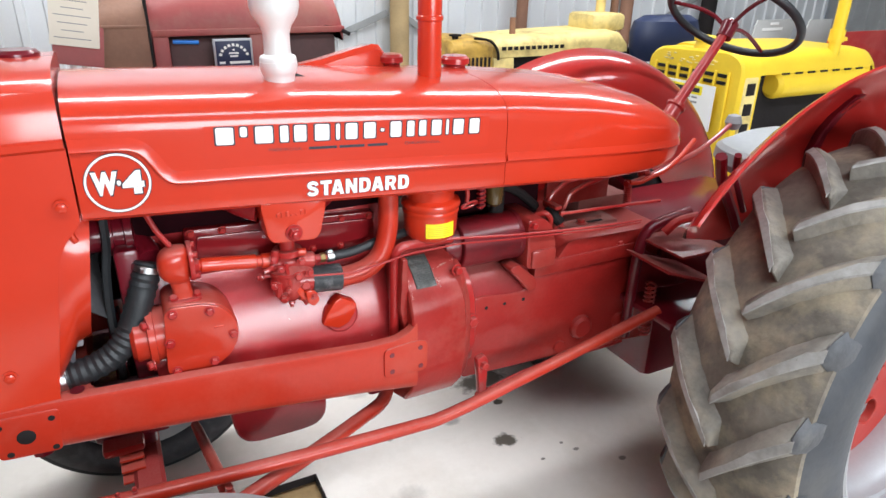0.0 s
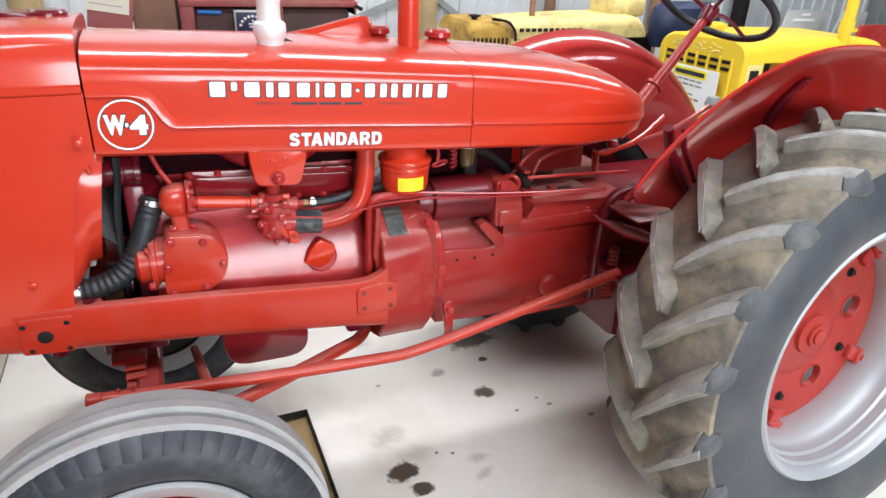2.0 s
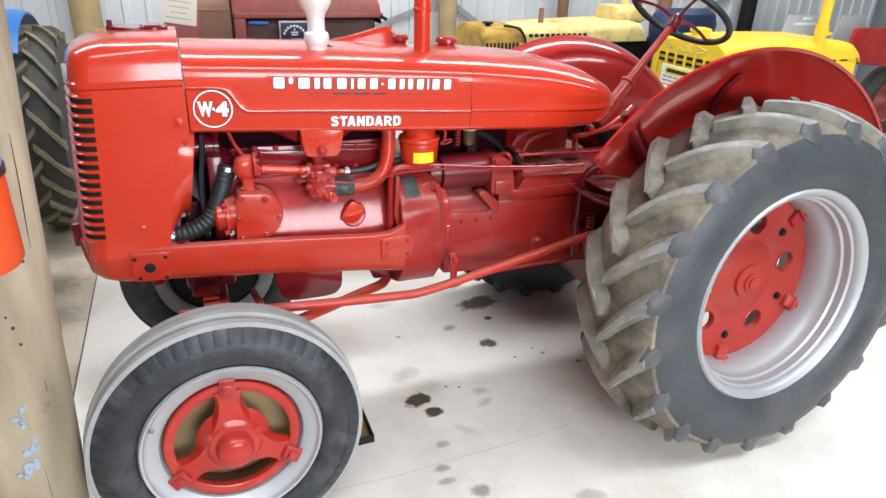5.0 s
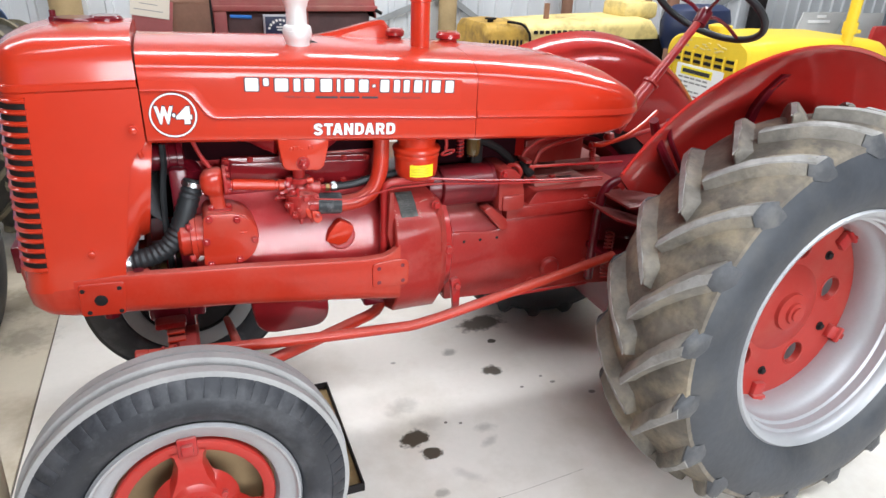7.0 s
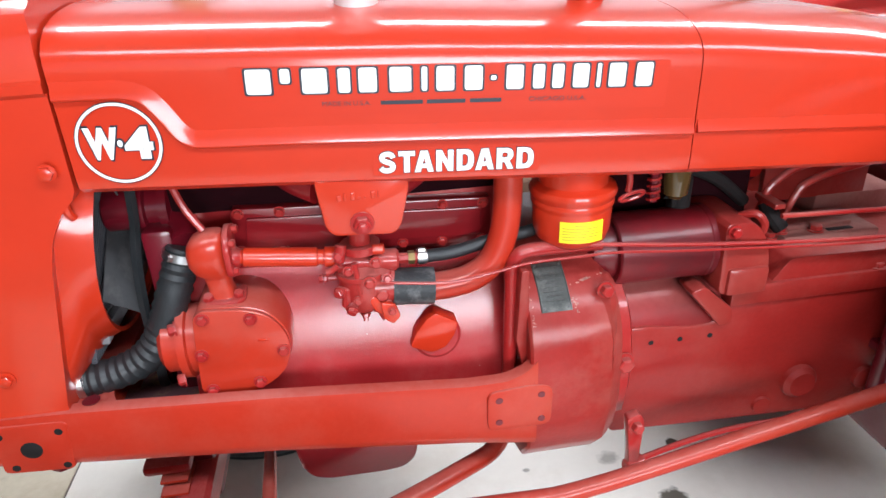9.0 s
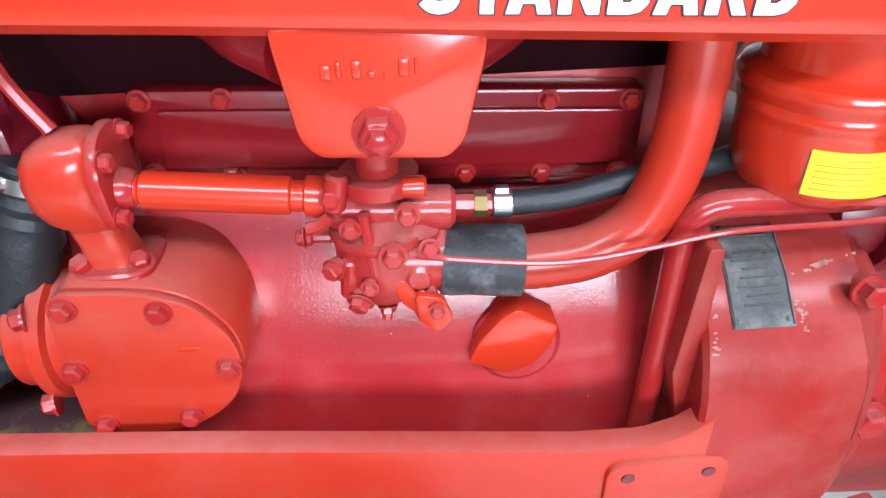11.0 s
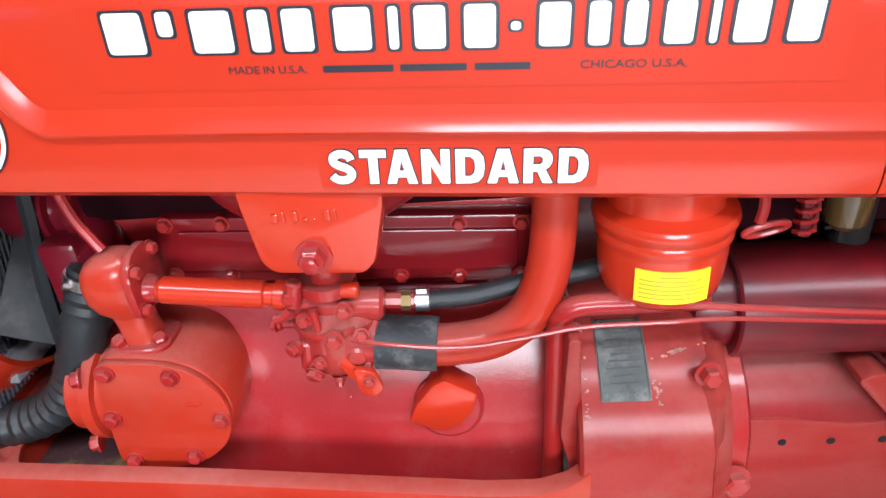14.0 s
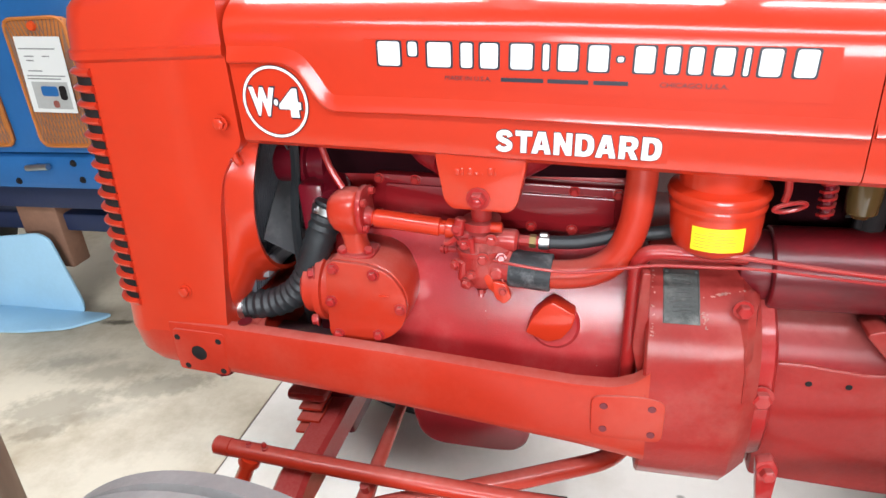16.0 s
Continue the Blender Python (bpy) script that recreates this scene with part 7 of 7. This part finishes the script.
for x, y, w in ((-0.01, 0.09, 0.15), (-0.05, 0.065, 0.04), (0.02, 0.065, 0.03), (-0.05, 0.05, 0.03), (-0.04, 0.015, 0.06), (0.0, -0.002, 0.16), (-0.01, -0.012, 0.14)):
    part("print_line", slab(w, 0.004, 0.001, 0.001), INK, notice, "", sheet_m @ Matrix.Translation((x, y, 0.0012)))
part("printed_picture", slab(0.15, 0.095, 0.001, 0.001), PALE_STEEL, notice, "small printed photograph", sheet_m @ Matrix.Translation((0.005, -0.07, 0.0008)))
part("picture_shape", slab(0.07, 0.035, 0.001, 0.01), BLUE, notice, "", sheet_m @ Matrix.Translation((0.0, -0.055, 0.0022)))
part("picture_shape", slab(0.03, 0.05, 0.001, 0.012), DARK, notice, "", sheet_m @ Matrix.Translation((0.055, -0.06, 0.0022)))
part("picture_shape", slab(0.026, 0.026, 0.001, 0.012), OLD_RED, notice, "", sheet_m @ Matrix.Translation((0.015, -0.1, 0.0022)))
for sx in (-1, 1):
    part("grille_button", lathe([(0, 0.012), (0.014, 0.01), (0.018, 0.0), (0, 0.0)], 16, pose(BX + sx * 0.19, 0.866, 1.195, 90, 0, 0)), ORANGE_RED, blue, "round orange grille button")
part("front_casting", prism(rounded([(BX - 0.36, 0.6), (BX + 0.36, 0.6), (BX + 0.385, 0.66), (BX + 0.38, 0.73), (BX - 0.38, 0.73)], 0.03), 0.86, 1.2, 0.015), BLUE, blue, "blue front casting")
bolts(blue, DARK, [(BX + 0.02, 0.86, 0.69), (BX + 0.2, 0.86, 0.64), (BX + 0.18, 0.86, 0.705), (BX - 0.1, 0.86, 0.63)], (0, -1, 0), 0.01, 0.01)
part("tow_pin", rod((BX - 0.02, 0.84, 0.69), (BX + 0.09, 0.83, 0.7), 0.012, 10), STEEL, blue)
part("chassis_beam", box(BX - 0.5, BX + 0.42, 0.92, 1.02, 0.49, 0.58, 0.006), NAVY, blue, "dark chassis cross beam")
part("engine", box(BX - 0.26, BX + 0.26, 1.2, 2.9, 0.45, 1.15, 0.03), NAVY, blue, "dark blue engine and gearbox")
part("front_axle", box(BX - 0.85, BX + 0.85, 0.98, 1.06, 0.36, 0.44, 0.01), NAVY, blue)
part("axle_bracket", box(BX - 0.28, BX - 0.08, 0.95, 1.05, 0.2, 0.49, 0.01), RUST, blue, "rusty orange axle bracket")


def plain_tyre(r, half, hole_r):
    return lathe([(hole_r, half * 0.7), (hole_r + 0.03, half * 0.95), ((r + hole_r) / 2, half * 1.05), (r - 0.03, half * 0.9), (r, half * 0.55), (r, -half * 0.55), (r - 0.03, -half * 0.9), ((r + hole_r) / 2, -half * 1.05), (hole_r + 0.03, -half * 0.95), (hole_r, -half * 0.7)], 56, None, None, True)


def small_wheel(parent, x, y, r, turn, rim_mat):
    m = Matrix.Translation((x, y, r)) @ pose(0, 0, 0, 90, 0, turn)
    t = part("front_tyre", plain_tyre(r, 0.08, r * 0.58), RUBBER_DARK, parent, "black front tyre", m)
    part("front_rim", lathe([(r * 0.59, 0.06), (r * 0.55, 0.05), (r * 0.5, 0.01), (r * 0.3, 0.0), (r * 0.2, 0.03), (r * 0.12, 0.06), (0, 0.062), (0, -0.02), (r * 0.5, -0.02), (r * 0.59, -0.06)], 40), rim_mat, t, "orange steel wheel centre", m)


small_wheel(blue, -0.835, 0.97, 0.365, 84, SHADOWED_ORANGE)
small_wheel(blue, -2.38, 1.0, 0.365, 90, SHADOWED_ORANGE)


def bar_lug(a0, side, half, r):
    """A narrow upright bar of a farm tyre, slanting from the middle to the edge."""
    rings = []
    for u in (-0.08, 0.3, 0.7, 1.0):
        a, rad = a0 + 0.34 * max(u, 0), r - 0.03 * max(u, 0) ** 2.5
        rings.append([(q * math.cos(a + d / rad), q * math.sin(a + d / rad), side * u * half) for q, d in ((rad - 0.02, -0.022), (rad + 0.028, -0.015), (rad + 0.028, 0.015), (rad - 0.02, 0.022))])
    return soften(loft(rings), 0.003, 1, 40)


def big_wheel(parent, x, y, r, lean):
    m = Matrix.Translation((x, y, r)) @ pose(0, 0, 0, 90, lean, 90)
    half = 0.135
    t = part("rear_tyre", plain_tyre(r - 0.028, half, r * 0.5), RUBBER_DARK, parent, "dusty black rear tyre with pale worn bar lugs", m)
    for side in (1, -1):
        for k in range(20):
            part("lug", bar_lug(2 * math.pi * (k + (0.5 if side < 0 else 0)) / 20, side, half, r - 0.028), LUG_TAN, t, "", m)
    part("rear_rim", lathe([(r * 0.51, 0.12), (r * 0.48, 0.1), (r * 0.45, 0.02), (0.1, 0.0), (0.08, 0.05), (0, 0.052), (0, -0.02), (r * 0.45, -0.02), (r * 0.51, -0.12)], 40), SHADOWED_ORANGE, t, "orange steel wheel centre, darkened for shadow", m)


big_wheel(blue, -0.75, 2.24, 0.58, 4)
big_wheel(blue, -2.45, 2.24, 0.58, 0)
for x0, x1 in ((-1.2, -0.76), (-2.4, -2.0)):
    part("mudguard", loft([[(x, 2.24 + q * math.cos(radians(a)), 0.58 + q * math.sin(radians(a))) for x, q in ((x0, 0.64), (x0 + 0.04, 0.66), (x1 - 0.05, 0.66), (x1, 0.645), (x1, 0.635), (x1 - 0.05, 0.65), (x0 + 0.04, 0.65), (x0, 0.63))] for a in stations(45, 131, 20)]), BLUE, blue, "bright blue mudguard")
part("axle_housing", box(BX - 0.7, BX + 0.66, 2.02, 2.44, 0.36, 0.9, 0.03), NAVY, blue, "dark blue rear axle housing")
part("rear_axle", rod((-2.4, 2.24, 0.58), (-0.8, 2.24, 0.58), 0.09, 16), NAVY, blue)
guard = thing("blue_guard_plate", (-1.85, 0.85, 0), "pale blue bent steel guard plate standing on the floor", "metal plate")
part("upright_plate", prism(rounded([(-2.2, 0.0), (-1.645, 0.0), (-1.63, 0.06), (-1.69, 0.36), (-1.74, 0.385), (-2.2, 0.33)], 0.03), 0.895, 0.907, 0.003), PALE_BLUE, guard, "upright pale blue plate")
part("foot_plate", prism(rounded([(-2.2, 0.9), (-1.66, 0.9), (-1.5, 0.9), (-1.52, 0.86), (-1.62, 0.77), (-1.8, 0.72), (-2.2, 0.68)], 0.03), 0.004, 0.016, 0.003, "z"), PALE_BLUE, guard, "flat pale blue foot")
part("floor_bracket", box(-1.9, -1.7, 0.905, 0.93, 0.0, 0.2, 0.003), PALE_BLUE, guard)

# ---- old red tractor behind ----
old = thing("old_tractor", (0.6, 1.6, 0), "faded dull red vintage tractor with a rusty brown radiator", "tractor")
YO = 1.25


def side_loft(xs, y0, y1, z0, tops, r=0.07):
    """A hood with rounded shoulders along x."""
    secs = []
    for x, top in zip(xs, tops):
        s = [(y0, z0), (y0, top - r)] + [(y0 + r - r * math.cos(a), top - r + r * math.sin(a)) for a in stations(0.2, math.pi / 2, 5)]
        s += [(y0 + y1 - y, z) for y, z in reversed(s)]
        secs.append([(x, y, z) for y, z in s])
    return loft(secs)


part("radiator", side_loft([0.085, 0.09, 0.12, 0.2, 0.243], YO - 0.01, YO + 0.62, 0.5, [1.36, 1.385, 1.4, 1.41, 1.412], 0.1), RUST, old, "rusty brown radiator tank")
part("radiator_band", box(0.084, 0.245, YO - 0.014, YO + 0.62, 1.315, 1.325, 0.002), RUST, old)
part("radiator_strap", box(0.243, 0.252, YO - 0.016, YO + 0.62, 0.6, 1.41, 0.002), DARK, old)
part("hood", side_loft([0.252, 0.27, 0.4, 0.7, 0.9, 0.96, 0.975], YO, YO + 0.6, 1.305, [1.41, 1.42, 1.45, 1.46, 1.44, 1.42, 1.38], 0.13), OLD_RED, old, "faded red hood with paint worn through")
part("hood_rim", box(0.255, 0.98, YO - 0.012, YO + 0.612, 1.283, 1.306, 0.004), OLD_RED, old)
part("side_post", box(0.255, 0.31, YO - 0.004, YO + 0.6, 0.6, 1.284, 0.004), OLD_RED, old)
part("side_post", box(0.6, 0.66, YO - 0.004, YO + 0.6, 0.6, 1.284, 0.004), OLD_RED, old)
part("engine", box(0.31, 0.955, YO + 0.03, YO + 0.55, 0.45, 1.275, 0.02), OLD_DARK, old, "dark grimy engine")
part("hood_catch", rod((0.965, YO - 0.02, 1.29), (0.995, YO - 0.03, 1.275), 0.008, 8), DARK, old)
part("lower_frame", box(0.1, 2.0, YO + 0.05, YO + 0.55, 0.35, 0.5, 0.02), RUST, old)
part("lamp_bracket", tube([(0.08, YO - 0.02, 1.24), (0.06, YO - 0.04, 1.25), (0.05, YO - 0.04, 1.22)], 0.014, 8), DARK, old)
part("pen", rod((0.325, YO + 0.02, 1.262), (0.415, YO + 0.02, 1.258), 0.008, 8), LABEL_BLUE, old, "blue marker")
small_wheel(old, 0.3, YO + 0.05, 0.36, 0, OLD_RED)
small_wheel(old, 1.6, YO + 0.02, 0.5, 0, OLD_RED)
part("steering_rod", tube([(0.08, YO + 0.2, 1.5), (0.12, YO + 0.2, 1.44), (0.16, YO + 0.2, 1.415), (0.22, YO + 0.2, 1.42)], 0.012, 8), DARK, old)
plaque = thing("club_plaque", (0.53, YO - 0.02, 1.22), "small black club plaque in a silver frame with pale marks", "plaque")
part("frame", box(0.458, 0.602, YO - 0.03, YO - 0.018, 1.165, 1.272, 0.003), SILVER, plaque, "silver frame")
face = part("face", box(0.466, 0.594, YO - 0.033, YO - 0.028, 1.172, 1.264, 0.001), NAVY, plaque, "black face")
for k in range(9):
    a = radians(20 + 140 * k / 8)
    part("text_bar", box(-0.005, 0.005, -0.001, 0.001, -0.005, 0.005, 0), PAPER, face, "", Matrix.Translation((0.53 + 0.052 * math.cos(a), YO - 0.034, 1.198 + 0.052 * math.sin(a))) @ Matrix.Rotation(math.pi / 2 - a, 4, "Y"))
for x, z, w, h in ((0.53, 1.232, 0.008, 0.006), (0.53, 1.22, 0.036, 0.006), (0.53, 1.209, 0.03, 0.006), (0.485, 1.186, 0.022, 0.008), (0.55, 1.186, 0.075, 0.009)):
    part("text_bar", box(x - w / 2, x + w / 2, YO - 0.035, YO - 0.032, z - h / 2, z + h / 2, 0), PAPER, face)
card_m = Matrix.Translation((0.02, 0.95, 1.345)) @ pose(0, 0, 0, 80, 9, 4)
stand = thing("card_sign", (0.02, 0.95, 0), "cream card sign with faint writing on a dark red stand", "sign")
part("card", slab(0.135, 0.2, 0.002, 0.002), CREAM, stand, "cream card", card_m @ Matrix.Translation((0, 0.045, 0)))
for k in range(7):
    part("writing_line", slab(0.1 - 0.02 * (k % 3), 0.0025, 0.001, 0.0005), INK, stand, "", card_m @ Matrix.Translation((-0.005, 0.1 - 0.022 * k, 0.0018)))
part("backing_board", slab(0.14, 0.12, 0.006, 0.003), OLD_RED, stand, "dark red board", card_m @ Matrix.Translation((0.01, -0.05, -0.012)))
part("leg", rod((0.03, 0.965, 1.3), (0.05, 1.0, 0), 0.012, 8), PAPER, stand)
part("leg", rod((0.0, 1.0, 1.3), (-0.06, 1.12, 0), 0.012, 8), PAPER, stand)

# ---- yellow crawler tractors ----
near = thing("yellow_crawler", (3.4, 1.15, 0), "bright yellow vintage crawler tractor with a slotted cast radiator", "crawler tractor", "yellow crawler tractors")
NX, NY0, NY1 = 2.85, 0.8, 1.44
part("radiator", loft([[(x, y, z) for y, z in rounded([(NY0 + i, 0.3), (NY1 - i, 0.3), (NY1 - i, 1.1), (NY1 - 0.08 - i, 1.155 - i), (NY0 + 0.08 + i, 1.175 - i), (NY0 + i, 1.12)], 0.05)] for x, i in ((NX - 0.012, 0.012), (NX, 0.0), (NX + 0.12, 0.0), (NX + 0.13, 0.01))]), YELLOW, near, "yellow cast radiator with slots")
# slots drawn as near-black blocks, their shade in the colour
for r, z in enumerate((1.045, 1.01)):
    for k in range(6):
        y = NY0 + 0.09 + k * 0.083
        part("slot", box(NX - 0.02, NX - 0.011, y, y + 0.055, z, z + 0.018, 0.003), DARK, near, "dark block drawn for a shaded radiator slot")
for k in range(7):
    y = NY0 + 0.075 + k * 0.083
    part("slot_rib", box(NX - 0.026, NX - 0.012, y - 0.006, y + 0.006, 0.6, 1.075, 0.003), YELLOW, near)
rr = random.Random(8)
for k in range(26):
    y, z = NY0 + 0.14 + 0.36 * rr.random(), 1.085 + 0.045 * rr.random()
    part("cast_mark", box(NX - 0.018, NX - 0.01, y, y + 0.012 + 0.02 * rr.random(), z, z + 0.006, 0.002), YELLOW_OLD, near)
part("filler_neck", lathe([(0.06, 0), (0.055, 0.03), (0.05, 0.05), (0.062, 0.052), (0.062, 0.07), (0.03, 0.078), (0, 0.078)], 24, Matrix.Translation((NX + 0.06, 1.12, 1.15))), YELLOW, near)
part("side_grille", box(NX + 0.01, NX + 0.11, NY0 - 0.004, NY0 + 0.02, 0.6, 1.06, 0.01), YELLOW_OLD, near)
for k in range(3):
    part("side_mark", box(NX + 0.03, NX + 0.09, NY0 - 0.007, NY0, 0.97 - k * 0.1, 1.03 - k * 0.1, 0.01), DARK, near)
part("hood", side_loft([NX + 0.13, NX + 0.16, NX + 0.5, NX + 0.95, NX + 1.03, NX + 1.07], NY0 + 0.02, NY1 - 0.02, 1.06, [1.165, 1.17, 1.175, 1.165, 1.15, 1.12], 0.08), YELLOW, near, "yellow sheet hood")
part("hood_end", box(NX + 1.0, NX + 1.07, NY0 + 0.03, NY1 - 0.03, 0.75, 1.07, 0.02), YELLOW, near)
part("fuel_tank", rod((NX + 0.28, NY0 + 0.06, 1.0), (NX + 1.0, NY0 + 0.06, 1.0), 0.07, 24, None, 0.02), YELLOW, near, "yellow cylindrical tank")
part("engine", box(NX + 0.13, NX + 1.0, NY0 + 0.1, NY1 - 0.1, 0.4, 1.06, 0.02), DARK, near, "dark engine under the hood")
# gaps drawn as near-black blocks for their shade
for k in range(7):
    part("louvre_gap", box(NX + 0.3 + 0.1 * k, NX + 0.36 + 0.1 * k, NY0 + 0.016, NY0 + 0.03, 1.052, 1.064, 0.002), DARK, near)
part("exhaust", rod((NX + 0.73, NY0 + 0.06, 1.12), (NX + 0.73, NY0 + 0.06, 1.75), 0.03, 18), YELLOW, near, "yellow exhaust pipe")
part("exhaust_clamp", rod((NX + 0.73, NY0 + 0.06, 1.2), (NX + 0.73, NY0 + 0.06, 1.262), 0.038, 18, box(NX + 0.76, NX + 0.8, NY0 + 0.04, NY0 + 0.08, 1.202, 1.222, 0.004)), YELLOW, near)
part("track", prism(rounded([(2.7, 0.02), (4.3, 0.02), (4.4, 0.3), (4.3, 0.55), (2.75, 0.55), (2.62, 0.3)], 0.2), 0.62, 0.95, 0.02), DARK, near, "dark steel crawler track")
part("track", prism(rounded([(2.7, 0.02), (4.3, 0.02), (4.4, 0.3), (4.3, 0.55), (2.75, 0.55), (2.62, 0.3)], 0.2), 1.35, 1.68, 0.02), DARK, near, "dark steel crawler track")
board_m = Matrix.Translation((NX - 0.035, 1.11, 0.885)) @ pose(0, 0, 0, 90, 0, -90)
board = thing("notice_board", board_m, "white notice board with a yellow heading strip and small printed lines", "notice board")
part("board", slab(0.37, 0.23, 0.004, 0.004), PAPER, board, "white board", board_m)
part("heading", slab(0.25, 0.045, 0.002, 0.002), YELLOW_LABEL, board, "yellow heading strip", board_m @ Matrix.Translation((-0.02, 0.08, 0.004)))
part("heading_bar", slab(0.22, 0.022, 0.001, 0.002), BLACK_DECAL, board, "plain black bar", board_m @ Matrix.Translation((-0.02, 0.08, 0.0065)))
for k, (w, red) in enumerate(((0.3, 0), (0.26, 0), (0.1, 0), (0.2, 0), (0.28, 1), (0.12, 1))):
    xx = -0.16
    for i in range(int(w / 0.05)):
        part("text_bar", slab(0.036 + 0.008 * ((i + k) % 2), 0.009, 0.001, 0.001), OLD_RED if red else INK, board, "", board_m @ Matrix.Translation((xx + 0.02 + i * 0.05, 0.042 - k * 0.024, 0.0045)))

far = thing("yellow_crawler", (2.8, 2.6, 0), "faded yellow old crawler tractor with a rusty radiator", "crawler tractor", "yellow crawler tractors")
FY0, FY1 = 2.3, 2.8
part("radiator", side_loft([2.03, 2.05, 2.2, 2.33], FY0, FY1, 0.4, [1.07, 1.1, 1.11, 1.1], 0.06), YELLOW_RUST, far, "rusty yellow radiator")
# slots drawn as near-black blocks for their shade
for k in range(9):
    part("slot", box(2.06 + k * 0.03, 2.075 + k * 0.03, FY0 - 0.006, FY0 + 0.01, 0.88, 1.0, 0.002), DARK, far)
part("radiator_cap", lathe([(0.02, 0), (0.02, 0.02), (0.04, 0.022), (0.04, 0.032), (0, 0.034)], 18, Matrix.Translation((2.12, FY0 + 0.12, 1.1))), DARK, far)
part("hood_rope", tube([(2.2, FY0 + 0.02, 1.115), (2.3, FY0 - 0.01, 1.1), (2.36, FY0 - 0.01, 1.04), (2.37, FY0 - 0.01, 0.98)], 0.009, 6), DARK, far)
part("hood", side_loft([2.36, 2.38, 2.8, 3.3, 3.4, 3.45], FY0, FY1, 0.99, [1.1, 1.105, 1.125, 1.14, 1.12, 1.07], 0.07), YELLOW_OLD, far, "faded yellow hood")
part("hood_side", box(2.34, 2.5, FY0 + 0.0, FY1, 0.5, 0.99, 0.01), YELLOW_OLD, far)
part("engine", box(2.5, 3.6, FY0 + 0.08, FY1 - 0.08, 0.4, 1.0, 0.02), DARK, far, "dark engine")
for k in range(11):
    part("maker_bar", box(2.4 + k * 0.046, 2.432 + k * 0.046, FY0 - 0.003, FY0 + 0.002, 1.035, 1.058, 0.001), DARK, far, "plain dark bar")
part("stub_pipe", rod((2.6, FY0 + 0.2, 1.1), (2.6, FY0 + 0.2, 1.22), 0.02, 12), RUST, far)
part("fuel_tank", box(3.2, 3.5, FY0 + 0.1, FY0 + 0.4, 1.12, 1.24, 0.03), YELLOW_OLD, far, "faded yellow tank box")
part("air_cleaner", lathe([(0.035, 0), (0.035, 0.1), (0.08, 0.12), (0.08, 0.3), (0, 0.3)], 20, Matrix.Translation((3.42, FY0 + 0.3, 1.23))), YELLOW_OLD, far)
part("exhaust", rod((3.55, FY0 + 0.3, 1.0), (3.55, FY0 + 0.3, 1.7), 0.03, 14), RUST, far)
part("track", prism(rounded([(1.95, 0.02), (3.6, 0.02), (3.7, 0.3), (3.6, 0.5), (2.0, 0.5), (1.9, 0.3)], 0.2), FY0 - 0.2, FY0 + 0.08, 0.02), DARK, far, "dark steel crawler track")
part("backrest", loft([[(3.74 + w * math.cos(a) * 0.3, 2.25 + d * math.sin(a), z) for a in stations(0, 5.9, 23)] for w, d, z in ((0.9, 0.09, 0.93), (1.0, 0.12, 1.0), (1.05, 0.13, 1.12), (0.95, 0.12, 1.2), (0.7, 0.07, 1.235))]), NAVY, far, "navy padded backrest")
part("seat_post", rod((3.74, 2.25, 0), (3.74, 2.25, 0.95), 0.05, 12), DARK, far)

# ---- against the back wall ----
for x, w, mat, lab in ((-0.7, 0.12, TIMBER, "round yellow-brown timber wall post"), (2.606, 0.09, TIMBER, "round yellow-brown timber wall post"), (3.95, 0.058, RUST, "dark brown timber wall post"), (5.31, 0.07, RUST, "dark brown timber wall post"), (6.56, 0.09, DARK, "dark timber wall post")):
    solid("wall_post", tube([(x, Y1 - 0.16, 0), (x + 0.01, Y1 - 0.16, 2.0), (x, Y1 - 0.16, TOP)], w, 18), mat, lab, "post", "structure")
for a, b in (((1.5, 0.72), (2.54, 1.115)), ((2.68, 1.1), (3.6, 0.5)), ((-3.0, 0.6), (-0.8, 1.5)), ((5.4, 0.75), (8.0, 1.9)), ((-0.6, 1.6), (1.4, 2.6))):
    d = Vector((b[0] - a[0], 0, b[1] - a[1])).normalized()
    n = Vector((-d.z, 0, d.x)) * 0.028
    A, B = Vector((a[0], Y1 - 0.06, a[1])), Vector((b[0], Y1 - 0.06, b[1]))
    solid("wall_brace", loft([[p + n, p - n, p - n + Vector((0, 0.02, 0)), p + n + Vector((0, 0.02, 0))] for p in (A, B)]), GREY_BOX, "flat galvanised steel wall brace", "brace", "structure")
hopper = thing("steel_hopper", (6.2, 3.2, 0), "dull grey steel hopper box with faded stencilled marks", "hopper")
part("front_sheet", prism([(5.75, 0.5), (6.25, 0.5), (6.5, 1.09), (5.9, 1.09)], 3.2, 3.22, 0.004), PALE_STEEL, hopper)
part("side_sheet", prism([(6.3, 0.5), (6.9, 0.5), (6.9, 1.09), (6.55, 1.09)], 3.1, 3.12, 0.004), PALE_STEEL, hopper)
for x, z, w in ((6.15, 1.05, 0.12), (6.13, 1.0, 0.3), (6.08, 0.88, 0.2)):
    part("stencil_bar", box(x - w / 2, x + w / 2, 3.195, 3.2, z - 0.014, z + 0.014, 0.001), PAPER, hopper)
part("hopper_leg", box(5.8, 6.9, 3.22, 3.6, 0, 0.5, 0.01), GREY_BOX, hopper)
trailer = thing("red_trailer", (6.4, 2.3, 0), "red steel trailer side panel on a dark wheel", "trailer")
part("side_panel", prism(rounded([(5.7, 0.75), (7.6, 0.6), (7.6, 1.06), (5.75, 1.06)], 0.03), 2.3, 2.34, 0.006), RED_CAST, trailer, "red side panel")
small_wheel(trailer, 6.5, 2.4, 0.35, 0, OLD_RED)
